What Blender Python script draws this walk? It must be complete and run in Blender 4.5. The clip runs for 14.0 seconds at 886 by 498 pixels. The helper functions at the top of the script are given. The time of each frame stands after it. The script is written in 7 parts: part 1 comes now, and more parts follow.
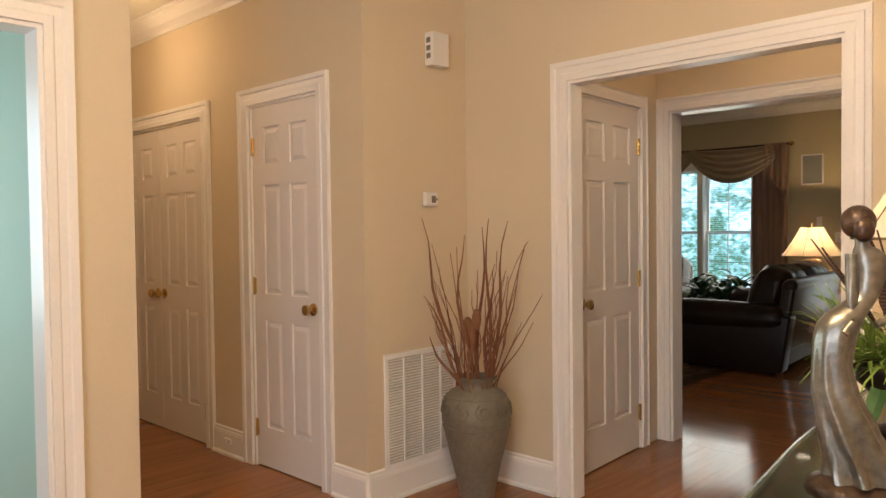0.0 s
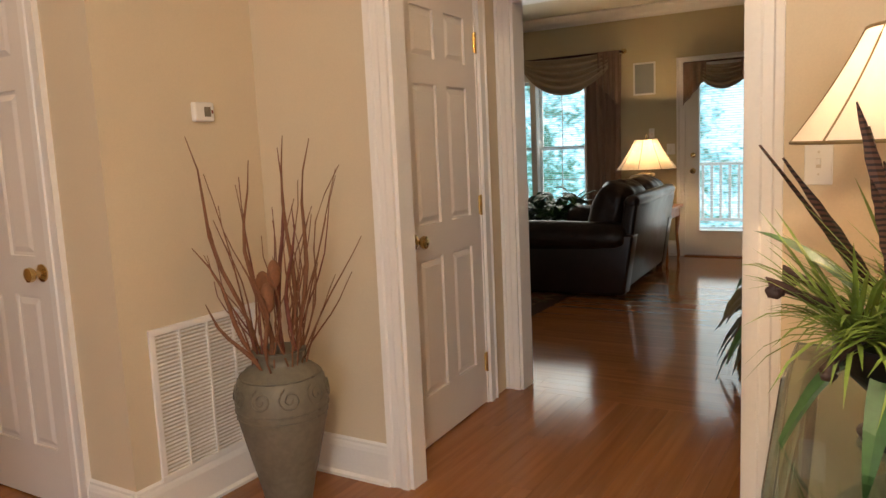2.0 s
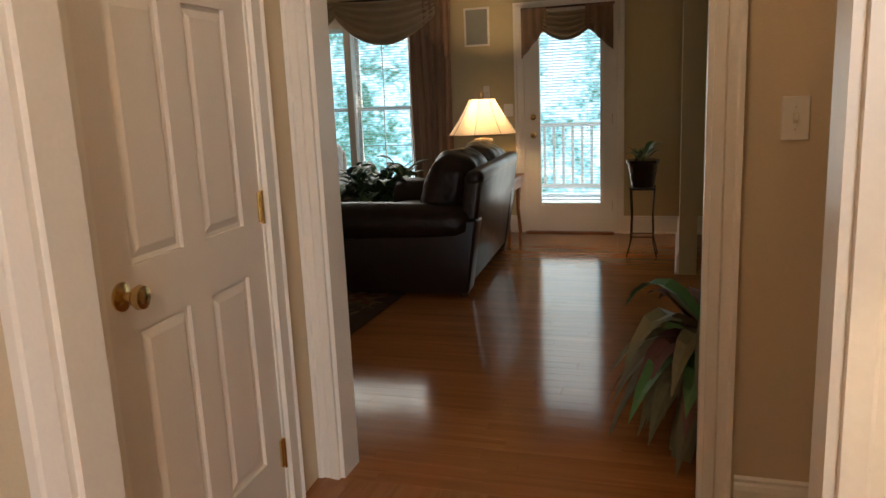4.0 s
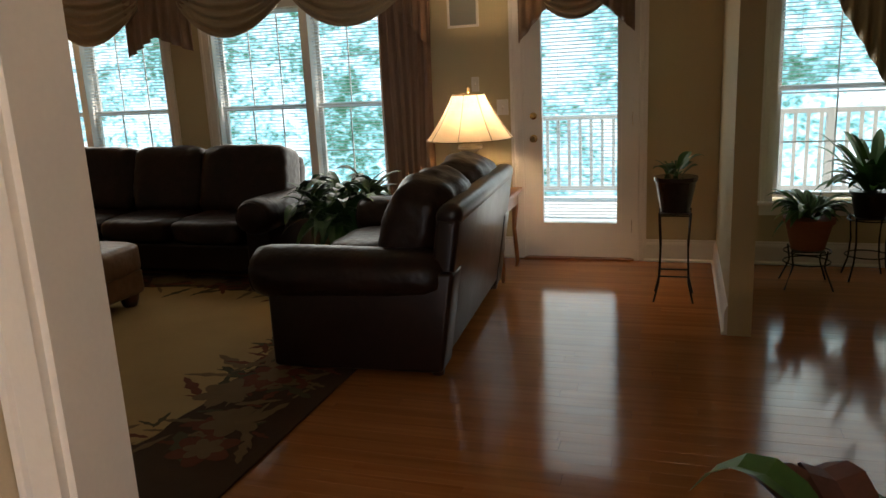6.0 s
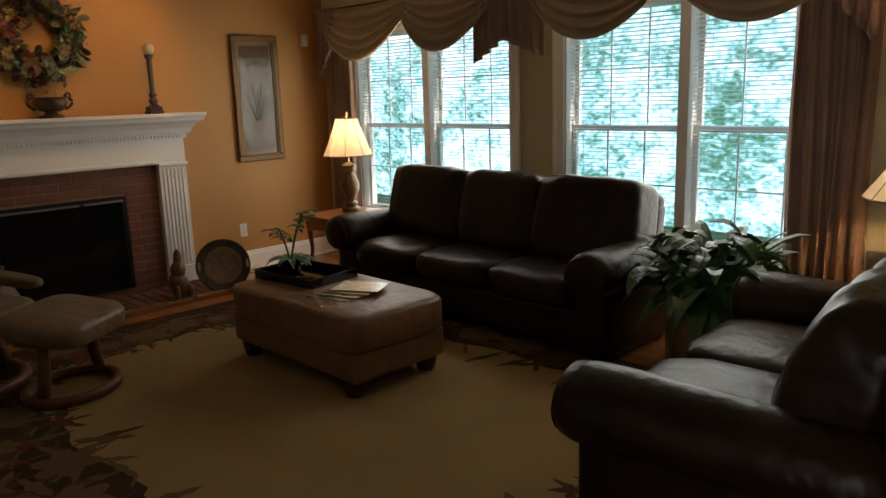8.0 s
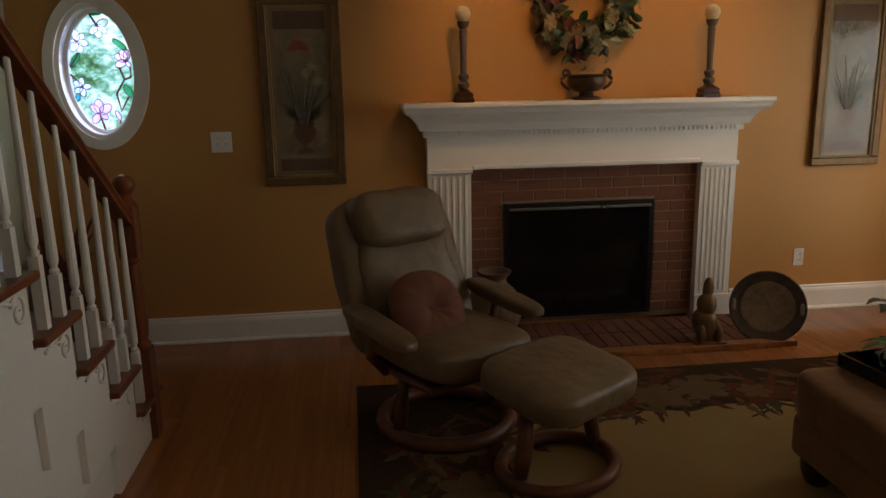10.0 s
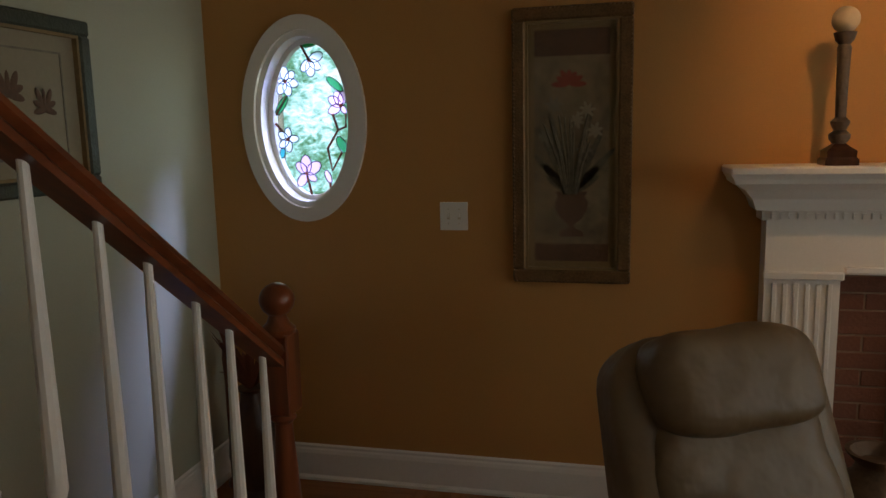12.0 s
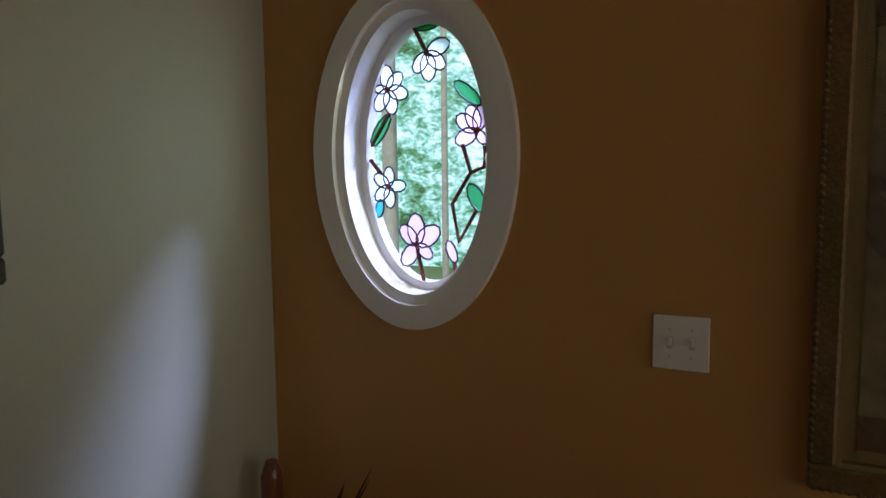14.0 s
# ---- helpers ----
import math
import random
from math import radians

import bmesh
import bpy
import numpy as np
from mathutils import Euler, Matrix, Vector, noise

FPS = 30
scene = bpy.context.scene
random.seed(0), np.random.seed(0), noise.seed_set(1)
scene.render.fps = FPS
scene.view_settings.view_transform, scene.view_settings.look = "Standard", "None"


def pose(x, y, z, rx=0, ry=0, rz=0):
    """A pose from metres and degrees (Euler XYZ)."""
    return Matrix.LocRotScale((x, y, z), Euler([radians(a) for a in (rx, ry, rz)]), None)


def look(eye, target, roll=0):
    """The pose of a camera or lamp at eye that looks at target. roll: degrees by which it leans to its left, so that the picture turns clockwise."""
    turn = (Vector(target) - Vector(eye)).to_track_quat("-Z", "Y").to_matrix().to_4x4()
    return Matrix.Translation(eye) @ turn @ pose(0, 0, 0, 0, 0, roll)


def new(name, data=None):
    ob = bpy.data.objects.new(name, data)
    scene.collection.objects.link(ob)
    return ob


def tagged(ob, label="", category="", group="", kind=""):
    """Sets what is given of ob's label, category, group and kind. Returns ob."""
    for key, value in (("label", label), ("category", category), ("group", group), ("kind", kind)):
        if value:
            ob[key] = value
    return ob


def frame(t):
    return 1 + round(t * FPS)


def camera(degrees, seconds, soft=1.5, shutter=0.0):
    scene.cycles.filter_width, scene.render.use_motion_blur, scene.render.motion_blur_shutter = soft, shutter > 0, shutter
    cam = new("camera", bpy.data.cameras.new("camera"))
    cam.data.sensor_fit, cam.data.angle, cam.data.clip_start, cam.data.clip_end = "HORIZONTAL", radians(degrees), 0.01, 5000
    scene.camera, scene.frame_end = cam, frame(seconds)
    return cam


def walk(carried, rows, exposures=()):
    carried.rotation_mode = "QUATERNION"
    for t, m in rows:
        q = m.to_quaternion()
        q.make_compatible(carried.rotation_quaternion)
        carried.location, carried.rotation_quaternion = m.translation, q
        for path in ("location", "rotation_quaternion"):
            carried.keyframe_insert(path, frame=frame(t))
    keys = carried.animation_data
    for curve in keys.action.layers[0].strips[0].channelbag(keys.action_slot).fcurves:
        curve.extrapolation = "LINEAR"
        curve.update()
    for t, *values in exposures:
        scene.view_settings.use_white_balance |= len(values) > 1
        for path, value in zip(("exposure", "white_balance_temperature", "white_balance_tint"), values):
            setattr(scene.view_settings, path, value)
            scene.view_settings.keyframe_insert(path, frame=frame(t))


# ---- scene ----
cam = camera(61.4, 14.0)
PATH = [
    (0, (0.292, -0.107, 1.326), (-1.091, 1.337, 1.273), -0.7),
    (0.5, (0.208, 0.021, 1.305), (-1.14, 1.492, 1.164), -0.5),
    (1, (0.096, 0.181, 1.291), (-1.152, 1.73, 1.086), -0.4),
    (1.5, (-0.054, 0.387, 1.301), (-1.16, 2.036, 1.065), -2.3),
    (2, (-0.19, 0.65, 1.308), (-1.218, 2.345, 1.039), -2.6),
    (2.5, (-0.342, 0.933, 1.316), (-1.263, 2.682, 1.013), -2.4),
    (3, (-0.479, 1.261, 1.328), (-1.229, 3.081, 0.973), -2.7),
    (3.5, (-0.609, 1.615, 1.318), (-1.272, 3.464, 0.944), -2.3),
    (4, (-0.739, 1.942, 1.318), (-1.336, 3.81, 0.922), -2.5),
    (4.2, (-0.783, 2.078, 1.32), (-1.331, 3.96, 0.921), -2.8),
    (6.3, (-1.03, 3.568, 1.443), (-1.665, 5.408, 0.984), -2.7),
    (6.5, (-1.077, 3.709, 1.447), (-1.775, 5.526, 0.987), -2.4),
    (7, (-1.231, 4.044, 1.467), (-2.123, 5.775, 1.011), -2.3),
    (7.5, (-1.406, 4.34, 1.491), (-2.527, 5.938, 1.055), -2.2),
    (8, (-1.651, 4.648, 1.513), (-3.041, 6.026, 1.103), -1.8),
    (8.5, (-1.953, 4.908, 1.53), (-3.569, 6.012, 1.119), -0.4),
    (9, (-2.31, 5.094, 1.532), (-4.078, 5.915, 1.088), -0.3),
    (9.2, (-2.463, 5.13, 1.531), (-4.284, 5.824, 1.08), -0.3),
    (11.3, (-4.053, 5.113, 1.551), (-6.001, 4.823, 1.207), -1.5),
    (11.5, (-4.197, 5.1, 1.552), (-6.139, 4.76, 1.219), -1.2),
    (12, (-4.575, 5.035, 1.56), (-6.497, 4.575, 1.254), -1.3),
    (12.5, (-4.942, 4.942, 1.564), (-6.828, 4.341, 1.277), -1.4),
    (13, (-5.281, 4.825, 1.575), (-7.137, 4.123, 1.319), -1.0),
    (13.5, (-5.624, 4.703, 1.591), (-7.46, 3.939, 1.382), -0.6),
    (14, (-5.964, 4.602, 1.599), (-7.746, 3.721, 1.381), -0.6),
]
EXPOSURES = [(0, 0.0), (14, 0.0)]
walk(cam, [(t, look(eye, target, roll)) for t, eye, target, roll in PATH], EXPOSURES)

# world, sun and large lights
world = bpy.data.worlds.new("sky")
scene.world = world
world.use_nodes = True
wn = world.node_tree
bg = wn.nodes["Background"]
sky = wn.nodes.new("ShaderNodeTexSky")
sky.sky_type, sky.sun_disc = "NISHITA", False
sky.sun_elevation, sky.sun_rotation = radians(50), radians(200)
wn.links.new(sky.outputs[0], bg.inputs[0])
bg.inputs[1].default_value = 0.15

def lamp(name, kind, m, watts, color, size=0.1, size_y=None, spot=None, blend=0.5):
    data = bpy.data.lights.new(name, kind)
    data.energy, data.color = watts, color
    if kind == "AREA":
        data.size = size
        if size_y:
            data.shape, data.size_y = "RECTANGLE", size_y
    elif kind == "SUN":
        data.angle = radians(size)
    else:
        data.shadow_soft_size = size
    if spot:
        data.spot_size, data.spot_blend = radians(spot), blend
    ob = new(name, data)
    ob.matrix_world = m
    return ob

WARM, DAY = (1.0, 0.64, 0.34), (1.0, 0.92, 0.80)
lamp("sun", "SUN", look((25, 4, 27), (0, 0, 0)), 5.0, (1, 0.95, 0.86), size=0.5)
# daylight in the window openings
lamp("sky_window_right", "AREA", look((-4.03, 8.98, 1.24), (-4.03, 0, 0.9)), 19, DAY, 1.6, 1.5)
lamp("sky_window_left", "AREA", look((-6.24, 8.98, 1.24), (-6.24, 0, 0.9)), 19, DAY, 1.6, 1.5)
lamp("sky_garden_door", "AREA", look((-1.72, 8.96, 1.0), (-1.72, 0, 0.9)), 2.8, DAY, 0.55, 1.5)
lamp("sky_breakfast_window", "AREA", look((0.2, 8.96, 1.24), (0.2, 0, 0.9)), 5, DAY, 1.0, 1.4)
lamp("sky_oval", "SPOT", look((-8.55, 4.38, 2.98), (-6.95, 3.26, 0.35)), 480, (0.42, 0.50, 1.0), 0.16, spot=50)
lamp("sky_oval_fill", "AREA", look((-7.62, 3.71, 1.63), (-5.6, 3.6, 1.2)), 0.8, (0.85, 1.0, 0.9), 0.4, 0.7)
lamp("sky_entrance", "AREA", look((0.9, -2.9, 1.5), (-0.9, 3, 1.3)), 68, (0.66, 0.77, 1.0), 1.8, 1.9)
lamp("sky_green_room", "AREA", look((-4.6, -0.6, 1.5), (-2.6, 1.0, 1.3)), 42, (0.70, 0.9, 1.0), 1.2, 1.4)
# lamps of the house
lamp("foyer_chandelier_bulb", "POINT", pose(-0.2, 0.3, 2.35), 100, (1.0, 0.80, 0.54), 0.12)
# hall and passage: unseen warm fills without fixtures, added to brighten the walls
lamp("hall_fill", "POINT", pose(-4.2, 1.65, 2.4), 9, (1.0, 0.70, 0.42), 0.08)
lamp("passage_fill", "POINT", pose(-0.9, 3.55, 2.5), 8, (1.0, 0.75, 0.5), 0.08)
for i, yy in enumerate((6.0, 7.1)):
    lamp("mantel_spot", "SPOT", look((-6.45, yy, 2.7), (-7.5, yy, 1.85)), 29, (1.0, 0.56, 0.24), 0.04, spot=62, blend=0.9)


# ---- materials ----
def mat(name, color, rough=0.6, metal=0.0, vary=0.08, scale=4.0, fine=60.0, bump=0.06, dist=0.01, spec=0.5, emit=None, island=0.0, obrand=0.0, coat=0.0):
    """A surface with wide and fine variation of its colour, gloss and relief."""
    m = bpy.data.materials.new(name)
    m.use_nodes = True
    n, l = m.node_tree.nodes, m.node_tree.links
    b = n["Principled BSDF"]
    tc = n.new("ShaderNodeTexCoord")
    n1, n2 = n.new("ShaderNodeTexNoise"), n.new("ShaderNodeTexNoise")
    n1.inputs["Scale"].default_value, n2.inputs["Scale"].default_value = scale, fine
    n1.inputs["Detail"].default_value = 5
    for q in (n1, n2):
        l.new(tc.outputs["Object"], q.inputs["Vector"])
    add = n.new("ShaderNodeMath"); add.operation = "ADD"
    l.new(n1.outputs[0], add.inputs[0]); l.new(n2.outputs[0], add.inputs[1])
    last = add
    for on, src, out in ((island, "ShaderNodeNewGeometry", "Random Per Island"), (obrand, "ShaderNodeObjectInfo", "Random")):
        if on:
            g = n.new(src)
            k = n.new("ShaderNodeMath"); k.operation = "MULTIPLY_ADD"
            k.inputs[1].default_value = on
            l.new(g.outputs[out], k.inputs[0]); l.new(last.outputs[0], k.inputs[2])
            last = k
    r = n.new("ShaderNodeMapRange")
    r.inputs["From Min"].default_value, r.inputs["From Max"].default_value = 0.6, 1.4 + island + obrand
    r.inputs["To Min"].default_value, r.inputs["To Max"].default_value = 1 - vary, 1 + vary
    l.new(last.outputs[0], r.inputs[0])
    mul = n.new("ShaderNodeVectorMath"); mul.operation = "SCALE"
    mul.inputs[0].default_value = color[:3]
    l.new(r.outputs[0], mul.inputs["Scale"])
    l.new(mul.outputs[0], b.inputs["Base Color"])
    rr = n.new("ShaderNodeMapRange")
    rr.inputs["To Min"].default_value, rr.inputs["To Max"].default_value = max(0.02, rough - 0.08), min(1, rough + 0.08)
    l.new(n1.outputs[0], rr.inputs[0]); l.new(rr.outputs[0], b.inputs["Roughness"])
    b.inputs["Metallic"].default_value = metal
    b.inputs["Specular IOR Level"].default_value = spec
    b.inputs["Coat Weight"].default_value = coat
    b.inputs["Coat Roughness"].default_value = 0.12
    if bump:
        bp = n.new("ShaderNodeBump")
        bp.inputs["Strength"].default_value, bp.inputs["Distance"].default_value = bump, dist
        l.new(n2.outputs[0], bp.inputs["Height"]); l.new(bp.outputs[0], b.inputs["Normal"])
    if emit:
        b.inputs["Emission Color"].default_value = (*emit[:3], 1)
        b.inputs["Emission Strength"].default_value = emit[3]
    return m


def wood(name, color, dark, rough=0.25, axis="X", grain=26.0, island=0.0, obrand=0.0, coat=0.0, bump=0.05):
    """Wood with grain that runs along an axis, and its own tone for each piece."""
    m = bpy.data.materials.new(name)
    m.use_nodes = True
    n, l = m.node_tree.nodes, m.node_tree.links
    b = n["Principled BSDF"]
    tc, mp = n.new("ShaderNodeTexCoord"), n.new("ShaderNodeMapping")
    s = {"X": (0.9, grain, grain), "Y": (grain, 0.9, grain), "Z": (grain, grain, 0.9)}[axis]
    mp.inputs["Scale"].default_value = s
    l.new(tc.outputs["Object"], mp.inputs[0])
    if island or obrand:
        g = n.new("ShaderNodeNewGeometry" if island else "ShaderNodeObjectInfo")
        out = "Random Per Island" if island else "Random"
        v = n.new("ShaderNodeVectorMath"); v.operation = "SCALE"; v.inputs[0].default_value = (17, 31, 5)
        l.new(g.outputs[out], v.inputs["Scale"]); l.new(v.outputs[0], mp.inputs["Location"])
    n1, n2 = n.new("ShaderNodeTexNoise"), n.new("ShaderNodeTexNoise")
    n1.inputs["Scale"].default_value, n1.inputs["Detail"].default_value, n1.inputs["Distortion"].default_value = 1.2, 6, 0.6
    n2.inputs["Scale"].default_value = 1.6
    l.new(mp.outputs[0], n1.inputs["Vector"]); l.new(tc.outputs["Object"], n2.inputs["Vector"])
    ramp = n.new("ShaderNodeValToRGB")
    ramp.color_ramp.elements[0].position, ramp.color_ramp.elements[0].color = 0.3, (*dark, 1)
    ramp.color_ramp.elements[1].position, ramp.color_ramp.elements[1].color = 0.68, (*color, 1)
    l.new(n1.outputs[0], ramp.inputs[0])
    last = ramp.outputs[0]
    if island or obrand:
        r = n.new("ShaderNodeMapRange")
        k = island or obrand
        r.inputs["To Min"].default_value, r.inputs["To Max"].default_value = 1 - k, 1 + k
        l.new(g.outputs[out], r.inputs[0])
        mul = n.new("ShaderNodeVectorMath"); mul.operation = "SCALE"
        l.new(last, mul.inputs[0]); l.new(r.outputs[0], mul.inputs["Scale"])
        last = mul.outputs[0]
    l.new(last, b.inputs["Base Color"])
    rr = n.new("ShaderNodeMapRange")
    rr.inputs["To Min"].default_value, rr.inputs["To Max"].default_value = max(0.03, rough - 0.06), rough + 0.08
    l.new(n2.outputs[0], rr.inputs[0]); l.new(rr.outputs[0], b.inputs["Roughness"])
    b.inputs["Coat Weight"].default_value, b.inputs["Coat Roughness"].default_value = coat, 0.06
    b.inputs["Specular IOR Level"].default_value = 0.3
    bp = n.new("ShaderNodeBump")
    bp.inputs["Strength"].default_value, bp.inputs["Distance"].default_value = bump, 0.004
    l.new(n1.outputs[0], bp.inputs["Height"]); l.new(bp.outputs[0], b.inputs["Normal"])
    return m


def glow(name, color, strength, diffuse=(0.8, 0.75, 0.65)):
    return mat(name, diffuse, 0.8, emit=(*color, strength), bump=0)


M_TAN = mat("tan_wall_paint", (0.67, 0.55, 0.385), 0.75, vary=0.04, scale=1.3, fine=180, bump=0.12, dist=0.002)
M_KHAKI = mat("khaki_wall_paint", (0.55, 0.46, 0.275), 0.7, vary=0.04, scale=1.3, fine=180, bump=0.12, dist=0.002)
M_GOLD = mat("gold_wall_paint", (0.52, 0.255, 0.072), 0.6, vary=0.05, scale=1.1, fine=160, bump=0.12, dist=0.002)
M_SAGE = mat("pale_stair_wall_paint", (0.44, 0.43, 0.32), 0.7, vary=0.04, scale=1.2, fine=170, bump=0.12, dist=0.002)
M_GREEN = mat("green_wall_paint", (0.40, 0.50, 0.40), 0.7, vary=0.03, scale=1.2, fine=170, bump=0.1, dist=0.002)
M_CEIL = mat("ceiling_paint", (0.74, 0.68, 0.56), 0.85, vary=0.03, scale=2, fine=200, bump=0.1, dist=0.002)
M_TRIM = mat("white_trim_paint", (0.86, 0.81, 0.75), 0.32, vary=0.03, scale=3, fine=90, bump=0.05, dist=0.001)
M_DOOR = mat("white_door_paint", (0.80, 0.73, 0.66), 0.5, vary=0.03, scale=3, fine=120, bump=0.08, dist=0.001)
M_FLOOR = wood("oak_floor_board", (0.345, 0.137, 0.042), (0.26, 0.092, 0.027), 0.12, "X", 22, obrand=0.09, coat=0.1)
M_FLOORJ = wood("oak_floor_field", (0.345, 0.137, 0.042), (0.26, 0.092, 0.027), 0.12, "X", 22, island=0.09, coat=0.1)
M_FLOORJY = wood("oak_floor_field_foyer", (0.345, 0.137, 0.042), (0.26, 0.092, 0.027), 0.12, "Y", 22, island=0.09, coat=0.1)
M_JOINT = mat("floor_joint", (0.10, 0.04, 0.015), 0.7)
M_OAKRAIL = wood("red_oak_rail", (0.23, 0.062, 0.022), (0.12, 0.032, 0.012), 0.3, "X", 18, coat=0.3)
M_OAKPOST = wood("red_oak_post", (0.23, 0.062, 0.022), (0.12, 0.032, 0.012), 0.3, "Z", 18, coat=0.3)
M_DARKWOOD = wood("dark_wood", (0.07, 0.03, 0.015), (0.03, 0.012, 0.008), 0.3, "Z", 18)
M_MIDWOOD = wood("honey_wood", (0.36, 0.14, 0.045), (0.2, 0.07, 0.02), 0.3, "X", 16)
M_LEATHER = mat("dark_brown_leather", (0.016, 0.007, 0.004), 0.38, vary=0.35, scale=5, fine=15, bump=0.42, dist=0.016, spec=0.22)
M_LEATHERFLAT = mat("dark_brown_leather_panel", (0.014, 0.006, 0.004), 0.33, vary=0.3, scale=5, fine=24, bump=0.2, dist=0.005, spec=0.3)
M_TAUPE = mat("taupe_leather", (0.155, 0.098, 0.048), 0.46, vary=0.2, scale=5, fine=13, bump=0.5, dist=0.018, spec=0.4)
M_OTTO = mat("brown_leather", (0.168, 0.080, 0.034), 0.42, vary=0.2, scale=4, fine=14, bump=0.4, dist=0.014, spec=0.4)
M_BRASS = mat("polished_brass", (0.70, 0.51, 0.23), 0.22, 1.0, vary=0.05, bump=0.02)
M_BLACK = mat("black_metal", (0.02, 0.019, 0.018), 0.35, 0.6, bump=0.1)
M_BLACKGLOSS = mat("black_gloss", (0.006, 0.006, 0.007), 0.12, bump=0)
M_RUG = mat("beige_rug_pile", (0.345, 0.228, 0.096), 0.95, spec=0.08, vary=0.14, scale=3, fine=420, bump=0.8, dist=0.006)
M_RUGDARK = mat("dark_rug_border", (0.062, 0.034, 0.019), 0.95, spec=0.08, vary=0.2, scale=5, fine=400, bump=0.8, dist=0.006)
M_STICKRED = mat("dried_red_stick", (0.19, 0.055, 0.032), 0.7, vary=0.3, scale=20)
M_LEAFRED = mat("rug_rust_leaf", (0.13, 0.042, 0.022), 0.95, vary=0.25, scale=9, fine=400, bump=0.7, dist=0.005, spec=0.08, island=0.4)
M_LEAFTAN = mat("rug_tan_leaf", (0.15, 0.095, 0.045), 0.95, vary=0.2, scale=9, fine=400, bump=0.7, dist=0.005, spec=0.08, island=0.4)
M_LEAFOLIVE = mat("rug_olive_leaf", (0.075, 0.06, 0.03), 0.95, vary=0.2, scale=9, fine=400, bump=0.7, dist=0.005, spec=0.08, island=0.4)
M_BRICK = mat("red_brick", (0.16, 0.057, 0.030), 0.85, vary=0.3, scale=9, fine=90, bump=0.7, dist=0.004, obrand=0.6)
M_MORTAR = mat("grey_mortar", (0.25, 0.165, 0.11), 0.95, vary=0.15, scale=14, fine=140, bump=0.6, dist=0.003)
M_VASE = mat("grey_green_ceramic", (0.165, 0.14, 0.098), 0.55, vary=0.22, scale=7, fine=45, bump=0.4, dist=0.004)
M_STICK = mat("dried_stick", (0.24, 0.10, 0.045), 0.8, vary=0.35, scale=20, fine=90, bump=0.4, island=0.8)
M_SILVER = mat("aged_silver_statue", (0.22, 0.195, 0.155), 0.32, 0.75, vary=0.4, scale=9, fine=60, bump=0.25, dist=0.004)
M_GRASS = mat("artificial_grass", (0.20, 0.28, 0.05), 0.5, vary=0.35, scale=8, fine=60, island=0.8)
M_PLANT = mat("dark_green_leaf", (0.035, 0.085, 0.025), 0.35, vary=0.35, scale=8, fine=50, island=0.8)
M_PLANT2 = mat("mid_green_leaf", (0.06, 0.15, 0.04), 0.4, vary=0.35, scale=8, fine=50, island=0.8)
M_FERNDRY = mat("olive_brown_foliage", (0.11, 0.095, 0.045), 0.6, vary=0.35, scale=8, fine=50, island=0.9)
M_FEATHER = mat("dark_striped_feather", (0.06, 0.028, 0.02), 0.6, vary=0.7, scale=4, fine=50, island=0.3)
def striped(name, c0, c1, bands):
    m = mat(name, c0, 0.6, vary=0.2)
    n, l = m.node_tree.nodes, m.node_tree.links
    tc, w, rp = n.new("ShaderNodeTexCoord"), n.new("ShaderNodeTexWave"), n.new("ShaderNodeValToRGB")
    w.bands_direction, w.inputs["Scale"].default_value, w.inputs["Distortion"].default_value = "Z", bands, 1.5
    rp.color_ramp.elements[0].position, rp.color_ramp.elements[0].color = 0.25, (*c0, 1)
    rp.color_ramp.elements[1].position, rp.color_ramp.elements[1].color = 0.55, (*c1, 1)
    l.new(tc.outputs["Object"], w.inputs["Vector"]); l.new(w.outputs["Fac"], rp.inputs[0]); l.new(rp.outputs[0], n["Principled BSDF"].inputs["Base Color"])
    return m


M_FEATHERB = striped("barred_feather", (0.02, 0.012, 0.01), (0.12, 0.055, 0.035), 34)
M_BARK = mat("grey_bark", (0.27, 0.27, 0.24), 0.9, vary=0.3, scale=6, fine=30, bump=0.8, dist=0.02)
M_TERRA = mat("terracotta", (0.30, 0.10, 0.05), 0.8, vary=0.15, scale=9)
def cloth_shade(name, color, through_, own):
    """A lampshade of thin cloth that the bulb inside lights through."""
    m = mat(name, color, 0.8, vary=0.04, fine=300, emit=(*color, own))
    n, l = m.node_tree.nodes, m.node_tree.links
    tr_, mx = n.new("ShaderNodeBsdfTranslucent"), n.new("ShaderNodeMixShader")
    tr_.inputs[0].default_value = (*color, 1)
    mx.inputs[0].default_value = through_
    l.new(n["Principled BSDF"].outputs[0], mx.inputs[1]); l.new(tr_.outputs[0], mx.inputs[2])
    l.new(mx.outputs[0], n["Material Output"].inputs[0])
    return m


M_SHADE = cloth_shade("lit_cream_shade", (0.92, 0.74, 0.50), 0.33, 0.07)
M_SHADEFOY = cloth_shade("lit_foyer_shade", (0.95, 0.80, 0.64), 0.34, 0.12)

M_PLATE = mat("white_plastic_plate", (0.78, 0.74, 0.68), 0.35, vary=0.02, bump=0)
M_CURTAIN = mat("brown_striped_curtain", (0.25, 0.15, 0.095), 0.6, vary=0.3, scale=3, fine=160, bump=0.4, dist=0.003)
M_SWAG = mat("taupe_satin_swag", (0.40, 0.30, 0.19), 0.42, vary=0.2, scale=3, fine=160, bump=0.3, dist=0.003)
M_BLIND = cloth_shade("white_blind_slat", (0.94, 0.97, 1.0), 0.9, 0.0)
M_FRAMEBRN = mat("bronze_picture_frame", (0.17, 0.095, 0.038), 0.45, 0.4, vary=0.35, scale=20, fine=120, bump=0.6, dist=0.004)
M_FRAMEGRN = mat("green_grey_picture_frame", (0.05, 0.055, 0.035), 0.5, 0.2, vary=0.3, scale=20, fine=120, bump=0.6, dist=0.004)
